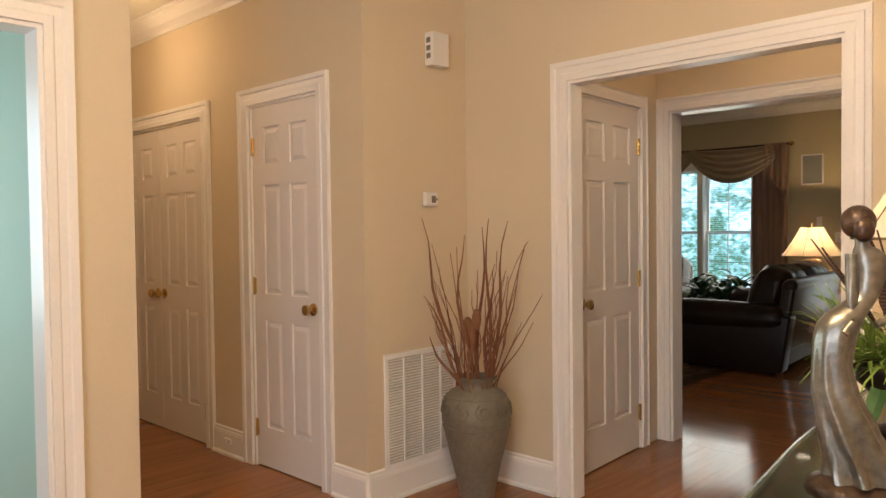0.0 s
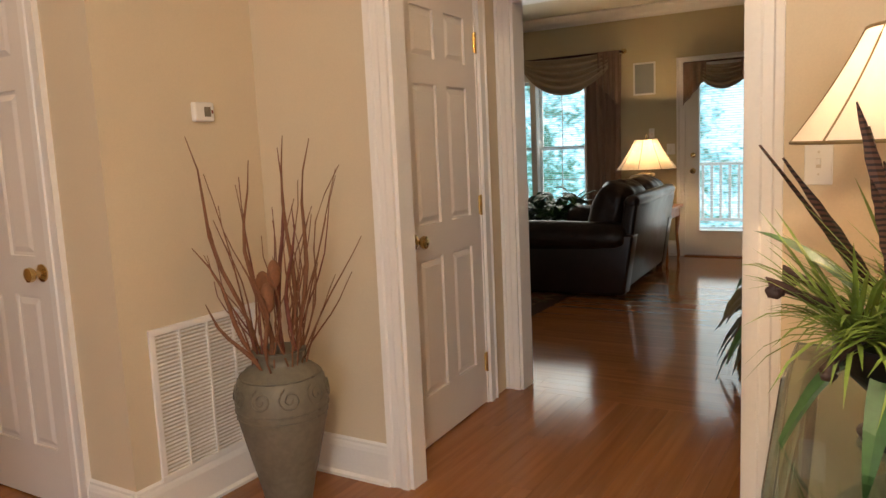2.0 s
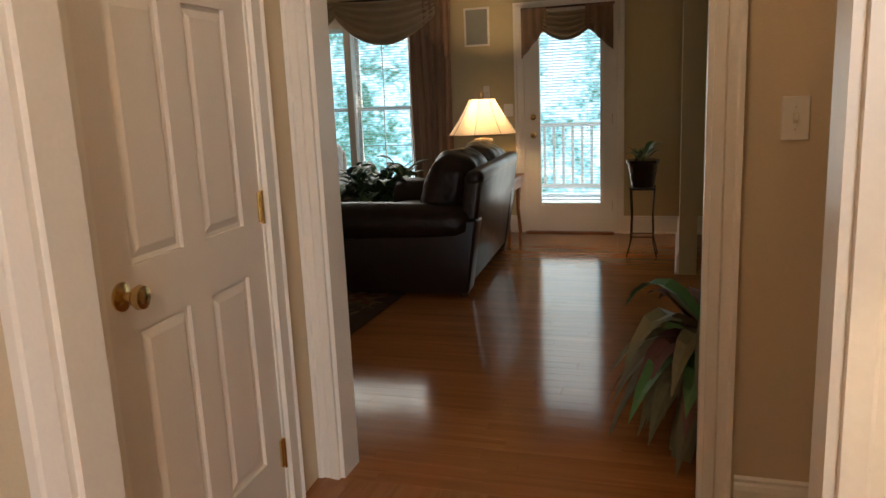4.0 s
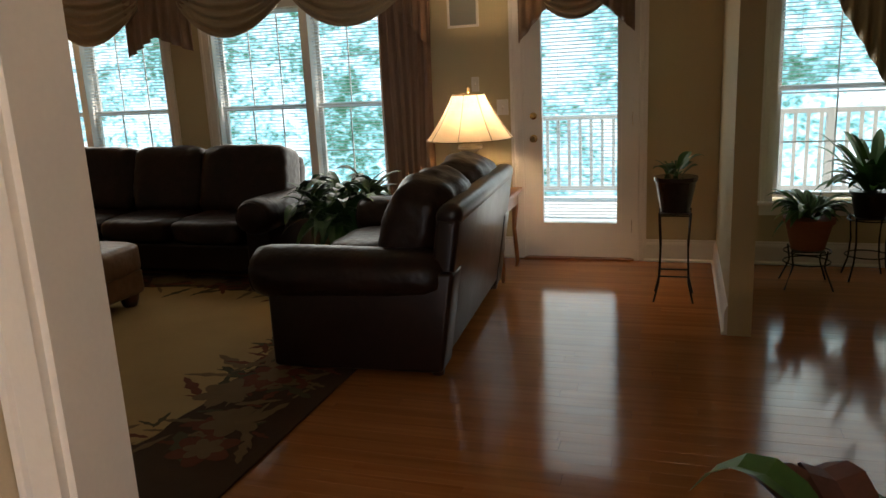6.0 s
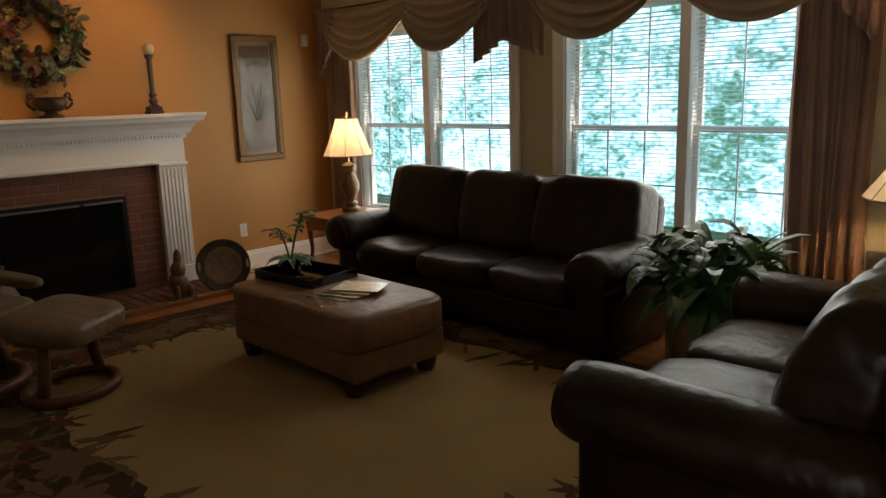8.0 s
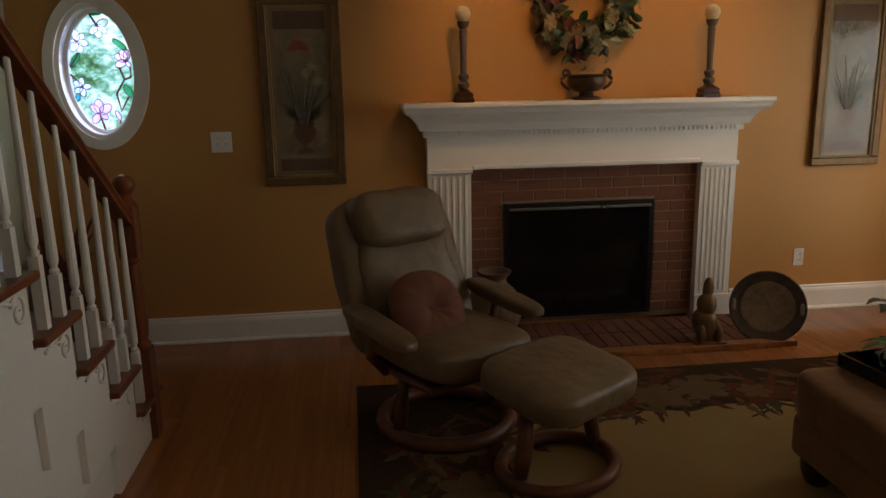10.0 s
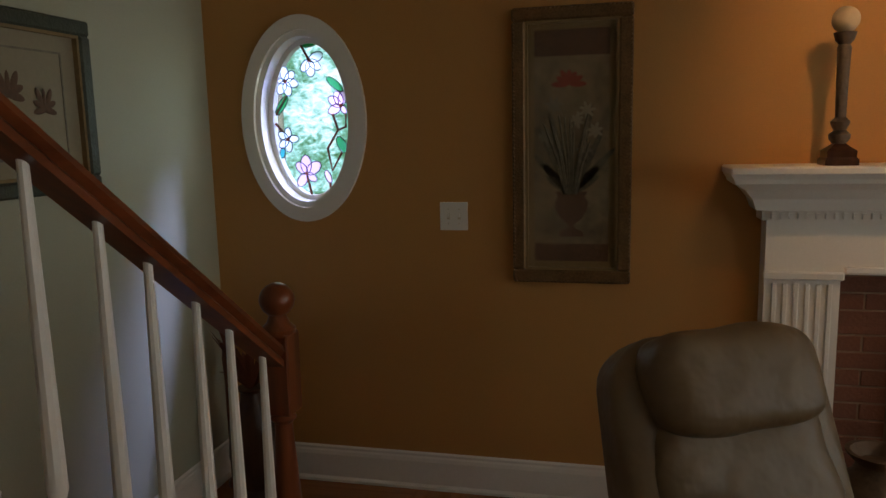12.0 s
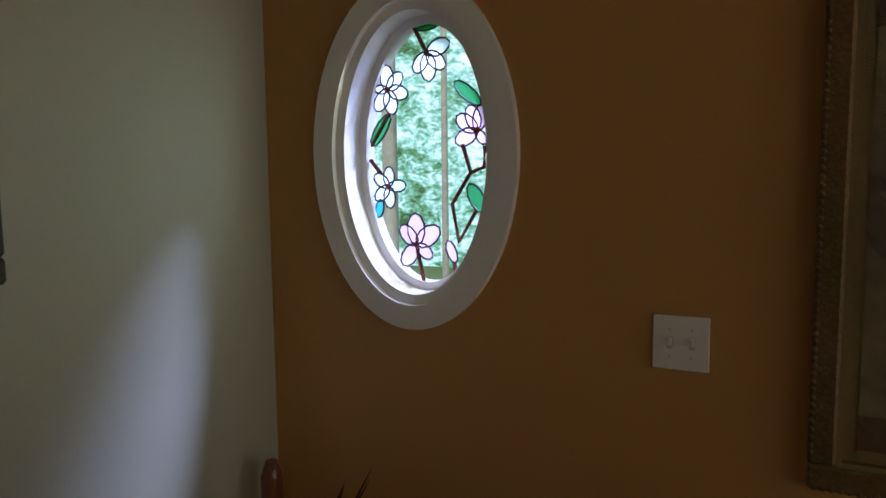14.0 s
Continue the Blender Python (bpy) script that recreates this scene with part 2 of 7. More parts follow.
M_MATBOARD = mat("tan_mat_board", (0.23, 0.15, 0.06), 0.7, vary=0.15, scale=8)
M_CREAM = mat("cream_paper", (0.30, 0.25, 0.165), 0.7, vary=0.06, scale=6)
M_AGED = mat("aged_print_ground", (0.20, 0.145, 0.08), 0.7, vary=0.45, scale=7, fine=22)
M_INKBRN = mat("brown_print_ink", (0.12, 0.06, 0.03), 0.7, vary=0.3, scale=12)
# tan darker than the trim: shade between louvres put into the colour
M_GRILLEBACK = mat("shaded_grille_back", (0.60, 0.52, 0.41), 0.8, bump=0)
M_INKOLIVE = mat("olive_print_ink", (0.125, 0.105, 0.062), 0.7, vary=0.5, scale=12)
M_INKGREY = mat("grey_print_ink", (0.20, 0.17, 0.12), 0.7, vary=0.3, scale=12)
M_INKRED = mat("red_print_ink", (0.26, 0.055, 0.03), 0.7, vary=0.3, scale=12)
M_CANDLE = mat("ivory_ball_candle", (0.62, 0.48, 0.30), 0.5, vary=0.08, scale=12)
M_REDCLOTH = mat("rust_cushion_cloth", (0.15, 0.045, 0.020), 0.8, vary=0.15, scale=6, fine=200, bump=0.5)
M_SKYBLUE = mat("pale_grey_print", (0.15, 0.115, 0.07), 0.5, vary=0.7, scale=9)


def glass_mat(name, color=(1, 1, 1), rough=0.0, mixed=0.12, graze=0.9):
    """Thin clear glass: mostly see-through, with a mirror-like gloss."""
    m = bpy.data.materials.new(name)
    m.use_nodes = True
    n, l = m.node_tree.nodes, m.node_tree.links
    out = n["Material Output"]
    n.remove(n["Principled BSDF"])
    t, g, mix, f, pw, ma = (n.new(k) for k in ("ShaderNodeBsdfTransparent", "ShaderNodeBsdfGlossy", "ShaderNodeMixShader", "ShaderNodeLayerWeight", "ShaderNodeMath", "ShaderNodeMath"))
    t.inputs[0].default_value = (*color, 1)
    g.inputs["Roughness"].default_value = rough
    f.inputs["Blend"].default_value = 0.5
    pw.operation, pw.inputs[1].default_value = "POWER", 4.5
    ma.operation, ma.inputs[1].default_value, ma.inputs[2].default_value = "MULTIPLY_ADD", graze, mixed * 0.33
    l.new(f.outputs["Facing"], pw.inputs[0]); l.new(pw.outputs[0], ma.inputs[0]); l.new(ma.outputs[0], mix.inputs[0])
    l.new(t.outputs[0], mix.inputs[1]); l.new(g.outputs[0], mix.inputs[2])
    l.new(mix.outputs[0], out.inputs[0])
    return m


M_PANE = glass_mat("window_glass")
M_PRINTGLASS = glass_mat("picture_glass", rough=0.05, graze=0.12, mixed=0.05)
M_TABLEGLASS = glass_mat("green_tinted_glass", (0.62, 0.70, 0.62), 0.03, mixed=0.25)
def stained(name, color, clear):
    """Milky coloured glass that lets daylight glow through."""
    m = bpy.data.materials.new(name)
    m.use_nodes = True
    n, l = m.node_tree.nodes, m.node_tree.links
    n.remove(n["Principled BSDF"])
    t, d, mx = n.new("ShaderNodeBsdfTransparent"), n.new("ShaderNodeBsdfTranslucent"), n.new("ShaderNodeMixShader")
    t.inputs[0].default_value = (*color, 1); d.inputs[0].default_value = (*color, 1)
    mx.inputs[0].default_value = 1 - clear
    l.new(t.outputs[0], mx.inputs[1]); l.new(d.outputs[0], mx.inputs[2]); l.new(mx.outputs[0], n["Material Output"].inputs[0])
    return m


M_MAUVE = mat("mauve_dried_leaf", (0.14, 0.055, 0.045), 0.7, vary=0.35, scale=9, fine=60, island=0.8)
M_CREAMLEAF = mat("cream_green_leaf", (0.33, 0.34, 0.19), 0.6, vary=0.3, scale=9, fine=60, island=0.7)
M_TINTS = {k: stained("stained_glass_" + k, c, w) for k, (c, w) in dict(white=((0.93, 0.97, 1.0), 0.45), pink=((0.95, 0.74, 0.88), 0.4), teal=((0.15, 0.62, 0.62), 0.5), green=((0.12, 0.5, 0.22), 0.6), red=((0.75, 0.08, 0.12), 0.5)).items()}


# ---- mesh helpers ----
def part(name, bm, material, parent=None, label="", smooth=False):
    me = bpy.data.meshes.new(name)
    bm.normal_update()
    bm.to_mesh(me)
    bm.free()
    for mm in (material if isinstance(material, (list, tuple)) else [material]):
        me.materials.append(mm)
    if smooth:
        me.shade_smooth()
        if smooth != True:
            me.set_sharp_from_angle(angle=radians(smooth))
    ob = new(name, me)
    if parent:
        ob.parent = parent
    if label:
        ob["label"] = label
    return ob


def thing(name, label, category, at=(0, 0, 0), rz=0, group=""):
    ob = new(name)
    ob.matrix_world = pose(*at, 0, 0, rz)
    return tagged(ob, label, category, group)


def struct(ob, label=""):
    return tagged(ob, label, "", "", "structure")


def box(bm, x0, y0, z0, x1, y1, z1, bev=0.0, seg=1, m=None):
    r = bmesh.ops.create_cube(bm, size=1)
    vs = r["verts"]
    mm = Matrix.Translation(((x0 + x1) / 2, (y0 + y1) / 2, (z0 + z1) / 2)) @ Matrix.Diagonal((abs(x1 - x0), abs(y1 - y0), abs(z1 - z0), 1))
    bmesh.ops.transform(bm, matrix=mm, verts=vs)
    if bev:
        es = list({e for v in vs for e in v.link_edges})
        out = bmesh.ops.bevel(bm, geom=es, offset=bev, segments=seg, profile=0.5, affect="EDGES")
        vs = list({v for f in out["faces"] for v in f.verts} | {v for v in vs if v.is_valid})
    if m is not None:
        bmesh.ops.transform(bm, matrix=m, verts=vs)
    return vs


def bx(*a, **k):
    bm = bmesh.new()
    box(bm, *a, **k)
    return bm


def lathe(profile, seg=24, bm=None, m=None, ripple=None):
    """A turned body from (radius, height) rows. ripple(angle, i) scales the radius."""
    bm = bm or bmesh.new()
    rings = []
    for i, (r, z) in enumerate(profile):
        ring = []
        for k in range(seg):
            a = 2 * math.pi * k / seg
            q = r * (ripple(a, i) if ripple else 1)
            v = Vector((q * math.cos(a), q * math.sin(a), z))
            ring.append(bm.verts.new(m @ v if m is not None else v))
        rings.append(ring)
    for a, b in zip(rings, rings[1:]):
        for k in range(seg):
            bm.faces.new((a[k], a[(k + 1) % seg], b[(k + 1) % seg], b[k]))
    bm.faces.new(rings[0][::-1]); bm.faces.new(rings[-1])
    return bm


def tube(bm, pts, r, seg=8):
    """A round bar through the points; r is one radius or one for each point."""
    pts = [Vector(p) for p in pts]
    rs = r if isinstance(r, (list, tuple)) else [r] * len(pts)
    rings, up = [], Vector((0.13, 0.27, 1)).normalized()
    for i, p in enumerate(pts):
        d = (pts[min(i + 1, len(pts) - 1)] - pts[max(i - 1, 0)]).normalized()
        s = d.cross(up)
        if s.length < 0.2:
            s = d.cross(Vector((1, 0, 0)))
        s.normalize()
        t = s.cross(d)
        rings.append([bm.verts.new(p + (s * math.cos(2 * math.pi * k / seg) + t * math.sin(2 * math.pi * k / seg)) * rs[i]) for k in range(seg)])
    for a, b in zip(rings, rings[1:]):
        for k in range(seg):
            bm.faces.new((a[k], b[k], b[(k + 1) % seg], a[(k + 1) % seg]))
    bm.faces.new(rings[0]); bm.faces.new(rings[-1][::-1])
    return bm


def ell(bm, c, s, p=2.0, seg=16, rings=10, m=None, rough=0.0):
    """A rounded body (p=2 an ellipsoid, larger p more boxy), with soft unevenness."""
    def sp(v):
        return math.copysign(abs(v) ** (2 / p), v)
    vs = []
    for i in range(rings + 1):
        f = -math.pi / 2 + math.pi * i / rings
        row = []
        for k in range(seg):
            a = 2 * math.pi * k / seg
            v = Vector((sp(math.cos(f)) * sp(math.cos(a)) * s[0], sp(math.cos(f)) * sp(math.sin(a)) * s[1], sp(math.sin(f)) * s[2]))
            if rough:
                v *= 1 + rough * noise.noise((v + Vector(c)) * 9)
            v = (m @ v if m is not None else v) + Vector(c)
            row.append(bm.verts.new(v))
        vs.append(row)
    for a, b in zip(vs, vs[1:]):
        for k in range(seg):
            bm.faces.new((a[k], a[(k + 1) % seg], b[(k + 1) % seg], b[k]))
    bmesh.ops.remove_doubles(bm, verts=vs[0] + vs[-1], dist=1e-5)
    return bm


def soft(c, s, p=4.0, seg=40, rings=22, m=None, rough=0.02):
    return ell(bmesh.new(), c, s, p, seg, rings, m, rough)


def flat(bm, pts, z0, z1):
    """A flat plate with the outline pts (x, y), from z0 up to z1."""
    a = [bm.verts.new((x, y, z0)) for x, y in pts]
    b = [bm.verts.new((x, y, z1)) for x, y in pts]
    bm.faces.new(a[::-1]); bm.faces.new(b)
    for i in range(len(a)):
        j = (i + 1) % len(a)
        bm.faces.new((a[i], a[j], b[j], b[i]))
    return bm


def leaf(bm, root, heading, length, width, lift=0.6, droop=1.0, n=6, twist=0.0):
    """A long bent leaf with a fold along its middle."""
    root = Vector(root)
    h = Vector((math.cos(heading), math.sin(heading), 0))
    side = Vector((-h.y, h.x, 0))
    rows = []
    for i in range(n + 1):
        t = i / n
        c = root + h * length * t * (1 - 0.15 * t) + Vector((0, 0, length * (lift * t - droop * t * t)))
        w = width * math.sin(math.pi * min(1, 0.08 + t * 0.92)) ** 0.8
        rows.append([bm.verts.new(c + side * w * 0.5 + Vector((0, 0, w * 0.18))), bm.verts.new(c), bm.verts.new(c - side * w * 0.5 + Vector((0, 0, w * 0.18)))])
    for a, b in zip(rows, rows[1:]):
        bm.faces.new((a[0], a[1], b[1], b[0])); bm.faces.new((a[1], a[2], b[2], b[1]))


# ---- large structure ----
H = 2.74          # ceiling
XT, YC, YA, YB, YF, XF = -2.42, 2.19, 2.915, 4.17, 9.04, -7.6   # grille wall, hall wall, cased wall, second cased wall, far wall, fireplace wall
XP, YS = -0.72, 3.26                                             # partition face, stair wall


def wall(name, x0, y0, x1, y1, openings, mats, z0=0.0, z1=H, along="x"):
    """A wall with rectangular openings (a, b, bottom, top) along its length; mats: paint on the low and on the high side."""
    bm = bmesh.new()
    a0, a1 = (x0, x1) if along == "x" else (y0, y1)
    cuts = sorted(openings)
    pos = a0
    def add(a, b, c, d):
        if b - a > 1e-4 and d - c > 1e-4:
            box(bm, *((a, y0, c, b, y1, d) if along == "x" else (x0, a, c, x1, b, d)))
    for a, b, c, d in cuts:
        add(pos, a, z0, z1)
        add(a, b, z0, c)
        add(a, b, d, z1)
        pos = b
    add(pos, a1, z0, z1)
    for f in bm.faces:
        f.normal_update()
        f.material_index = 1 if (f.normal.y if along == "x" else f.normal.x) > 0.5 else 0
    return struct(part(name, bm, mats))


CAS1 = (-1.757, -0.54, 0, 2.03)
CAS2 = (-1.87, -0.65, 0, 2.03)
wall("wall_hall", -5.6, YC, XT - 0.0, YC + 0.12, [(-5.15, -3.93, 0, 2.03), (-3.41, -2.765, 0, 2.03)], [M_TAN, M_TAN])
wall("wall_grille", XT - 0.12, YC + 0.12, XT, YA + 0.12, [], [M_TAN, M_TAN], along="y")
wall("wall_cased", XT, YA, 1.9, YA + 0.09, [CAS1], [M_TAN, M_TAN])
SKEW = Matrix.Translation((-1.885, 3.0, 0)) @ Matrix.Rotation(radians(3.4), 4, "Z") @ Matrix.Translation((1.885, -3.0, 0))
wall("wall_passage", -2.0, YA + 0.09, -1.885, YB - 0.003, [(3.17, 3.93, 0, 2.03)], [M_TAN, M_TAN], along="y").matrix_world = SKEW
wall("wall_second_cased", -2.07, YB, 1.9, YB + 0.12, [CAS2], [M_TAN, M_KHAKI])
wall("wall_passage_end", 1.78, YA + 0.12, 1.9, YB, [], [M_TAN, M_TAN], along="y")
wall("wall_green_room_side", XT - 0.12, -3.1, XT, 1.09, [(-0.75, 0.79, 0, 2.03)], [M_GREEN, M_TAN], along="y")
wall("wall_hall_south", -5.6, 0.97, XT - 0.12, 1.09, [], [M_GREEN, M_TAN])
wall("wall_hall_end", -5.72, 0.97, -5.6, 2.31, [], [M_TAN, M_TAN], along="y")
wall("wall_green_room_west", -5.6, -3.1, -5.48, 0.97, [(-1.3, 0.1, 0.6, 2.0)], [M_GREEN, M_GREEN], along="y")
wall("wall_entrance", -5.6, -3.22, 1.9, -3.1, [(-0.2, 2.0 - 0.3, 0, 2.4)], [M_TAN, M_TAN])
wall("wall_foyer_east", 1.9, -3.22, 2.02, YB + 0.12, [], [M_TAN, M_TAN], along="y")
WR, WL, BW = (-4.82, -3.02, 0.46, 2.06), (-7.12, -5.31, 0.46, 2.06), (-0.37, 0.83, 0.46, 2.06)
PD = (-2.135, -1.305, 0, 2.06)
wall("wall_far", XF - 0.15, YF, 3.2, YF + 0.15, [WR, WL, PD, BW], [M_KHAKI, M_KHAKI])
wall("wall_partition", XP, 7.43, XP + 0.12, YF, [], [M_KHAKI, M_KHAKI], along="y")
wall("wall_breakfast_east", 3.2, YB, 3.32, YF + 0.15, [], [M_KHAKI, M_KHAKI], along="y")
wall("wall_breakfast_south", 1.9, YB, 3.2, YB + 0.12, [], [M_KHAKI, M_KHAKI])
wall("wall_stair", XF, YS - 0.12, -2.07, YS, [], [M_TAN, M_SAGE])
wall("wall_stair_end", -2.07, YS - 0.12, -1.96 + -0.0, YB, [], [M_TAN, M_TAN], along="y")

# the fireplace wall, with an oval opening
bm = bmesh.new()
OY, OZ, OA, OB = 3.712, 1.63, 0.225, 0.375
y0, y1, z0, z1 = 3.35, 4.075, 1.1, 2.16
for a in ((YS - 0.12, 0, y0, H), (y1, 0, YF, H), (y0, 0, y1, z0), (y0, z1, y1, H)):
    box(bm, XF - 0.15, a[0], a[1], XF, a[2], a[3])
angs = sorted([2 * math.pi * k / 64 for k in range(64)] + [math.atan2(zz - OZ, yy - OY) % (2 * math.pi) for yy in (y0, y1) for zz in (z0, z1)])
rows = []
for a in angs:
    c, s = math.cos(a), math.sin(a)
    ex, ez = OY + OA * c, OZ + OB * s
    k = min((y1 - OY) / c if c > 1e-6 else ((y0 - OY) / c if c < -1e-6 else 9), (z1 - OZ) / s if s > 1e-6 else ((z0 - OZ) / s if s < -1e-6 else 9))
    rows.append([bm.verts.new((x, yy, zz)) for x in (XF, XF - 0.15) for yy, zz in ((ex, ez), (OY + c * k, OZ + s * k))])
for p, q in zip(rows, rows[1:] + rows[:1]):
    bm.faces.new((p[0], q[0], q[1], p[1])); bm.faces.new((p[2], p[3], q[3], q[2])); bm.faces.new((p[0], p[2], q[2], q[0]))
bmesh.ops.recalc_face_normals(bm, faces=bm.faces)
struct(part("wall_fireplace", bm, M_GOLD))

struct(part("ceiling", bx(-7.9, -3.3, H, 3.4, 9.3, H + 0.15), M_CEIL))
struct(part("subfloor", bx(-7.9, -3.3, -0.2, 3.4, 9.3, -0.012), M_JOINT), "dark joints under the oak strip floor")
struct(part("ground", bx(-300, -300, -1.6, 300, 300, -1.4), mat("lawn", (0.06, 0.10, 0.03), 0.9, vary=0.4, scale=0.6)))


def run(name, profile, pts, material, close=False, label=""):
    """Moulding: a profile (out, up) swept along straight runs at the foot of walls. pts: (x, y, nx, ny) ends with the wall's normal."""
    obs = []
    for (xa, ya, xb, yb, nx, ny, z) in pts:
        bm = bmesh.new()
        ends = [[bm.verts.new((x + nx * o, y + ny * o, z + u)) for o, u in profile] for x, y in ((xa, ya), (xb, yb))]
        k = len(profile)
        for i in range(k):
            j = (i + 1) % k
            bm.faces.new((ends[0][i], ends[0][j], ends[1][j], ends[1][i]))
        bm.faces.new(ends[0]); bm.faces.new(ends[1][::-1])
        bmesh.ops.recalc_face_normals(bm, faces=bm.faces)
        obs.append(struct(part(name, bm, material), label))
    return obs


BASE = [(0, 0), (0.028, 0), (0.028, 0.012), (0.017, 0.022), (0.017, 0.125), (0.013, 0.14), (0.008, 0.148), (0.008, 0.158), (0.0, 0.166)]
run("baseboard", BASE, [
    (XT + 0.0, YC, -2.675, YC, 0, -1, 0), (-3.50, YC, -3.84, YC, 0, -1, 0),
    (XT, YC, XT, YA, 1, 0, 0), (XT, YA, -1.84, YA, 0, -1, 0), (-0.445, YA, 1.9, YA, 0, -1, 0),
    (-0.56, YB, 1.78, YB, 0, -1, 0), (-0.565, YA + 0.09, 1.78, YA + 0.09, 0, 1, 0),
    (XF, YF, -2.215, YF, 0, -1, 0), (-1.225, YF, XP, YF, 0, -1, 0), (XP, YF, XP, 7.44, -1, 0, 0), (XP + 0.12, YF, 3.2, YF, 0, -1, 0),
    (XF, YS, XF, 5.49, 1, 0, 0), (XF, 7.56, XF, YF, 1, 0, 0), (XF, YS, -6.3, YS, 0, 1, 0),
    (-5.6, 1.09, XT, 1.09, 0, 1, 0), (XT, 0.885, XT, 1.09, 1, 0, 0), (-0.56, YB + 0.12, 3.2, YB + 0.12, 0, 1, 0)], M_TRIM)
CROWN = [(0, 0), (0.0, -0.12), (0.012, -0.12), (0.02, -0.10), (0.05, -0.075), (0.075, -0.035), (0.09, -0.02), (0.105, -0.018), (0.105, 0)]
run("crown_moulding", CROWN, [
    (-5.6, YC, XT, YC, 0, -1, H), (-5.6, 1.09, XT, 1.09, 0, 1, H), (XF, YF, XP, YF, 0, -1, H), (XF, YS, XF, YF, 1, 0, H), (XP, 7.43, XP, YF, -1, 0, H), (-2.07, YB + 0.12, XP, YB + 0.12, 0, 1, H)], M_TRIM)


def casing(name, a0, a1, top, face, out, along="x", w=0.09, bottom=0.0, sill=False, jamb=0.12):
    """Door or window trim: two legs and a head with a stepped profile, and the jambs through the wall."""
    holder = struct(new(name))
    prof = [(0, 0), (0.018, 0), (0.018, 0.03), (0.013, 0.036), (0.013, 0.062), (0.02, 0.068), (0.022, w), (0, w)]   # out, across from the opening
    def piece(pname, path):
        bm = bmesh.new()
        rings = []
        for p, (sx, sz) in path:
            ring = []
            for o, ac in prof:
                u, z = p[0] + sx * ac, p[1] + sz * ac
                o2 = face + out * o
                ring.append(bm.verts.new((u, o2, z) if along == "x" else (o2, u, z)))
            rings.append(ring)
        k = len(prof)
        for r0, r1 in zip(rings, rings[1:]):
            for i in range(k):
                bm.faces.new((r0[i], r0[(i + 1) % k], r1[(i + 1) % k], r1[i]))
        bm.faces.new(rings[0]); bm.faces.new(rings[-1])
        bmesh.ops.recalc_face_normals(bm, faces=bm.faces)
        part(pname, bm, M_TRIM, holder)
    piece("casing_leg", [((a0, bottom), (-1, 0)), ((a0, top), (-1, 1))])
    piece("casing_head", [((a0, top), (-1, 1)), ((a1, top), (1, 1))])
    piece("casing_leg", [((a1, bottom), (1, 0)), ((a1, top), (1, 1))])
    if jamb:
        t = 0.015
        q = [(a0, bottom, a0 + t, top), (a1 - t, bottom, a1, top), (a0 + t, top - t, a1 - t, top)]
        lo, hi = sorted((face + out * 0.002, face - out * (jamb + 0.002)))
        for u0, zz0, u1, zz1 in q:
            part("jamb", bx(*((u0, lo, zz0, u1, hi, zz1) if along == "x" else (lo, u0, zz0, hi, u1, zz1))), M_TRIM, holder)
    return holder


casing("cased_opening_trim", CAS1[0], CAS1[1], 2.03, YA, -1, jamb=0.09)
casing("second_opening_trim", CAS2[0], CAS2[1], 2.03, YB, -1, w=0.08)
casing("second_opening_trim", CAS2[0], CAS2[1], 2.03, YB + 0.12, 1, jamb=0)
casing("green_room_trim", -0.75, 0.79, 2.03, XT, 1, along="y", w=0.095)
casing("closet_trim", -3.41, -2.765, 2.03, YC, -1)
casing("double_closet_trim", -5.15, -3.93, 2.03, YC, -1)
casing("passage_door_trim", 3.17, 3.93, 2.03, -1.885, 1, along="y", w=0.07).matrix_world = SKEW
casing("garden_door_trim", PD[0], PD[1], PD[3], YF, -1, jamb=0.15)
for hole in (WR, WL, BW):
    casing("window_trim", hole[0], hole[1], hole[3], YF, -1, bottom=hole[2], jamb=0.15)

# ---- doors ----
def knob(parent, x, y, z, out, axis="y"):
    """A brass knob with its rose."""
    m = Matrix.Translation((x, y, z)) @ {"y-": Matrix.Rotation(radians(90), 4, "X"), "x+": Matrix.Rotation(radians(90), 4, "Y")}[axis]
    bm = lathe([(0.033, 0), (0.033, 0.005), (0.024, 0.009), (0.011, 0.012), (0.010, 0.030), (0.022, 0.036), (0.028, 0.046), (0.026, 0.058), (0.014, 0.064)], 20, m=m)
    return part("knob", bm, M_BRASS, parent, "polished brass knob", smooth=40)


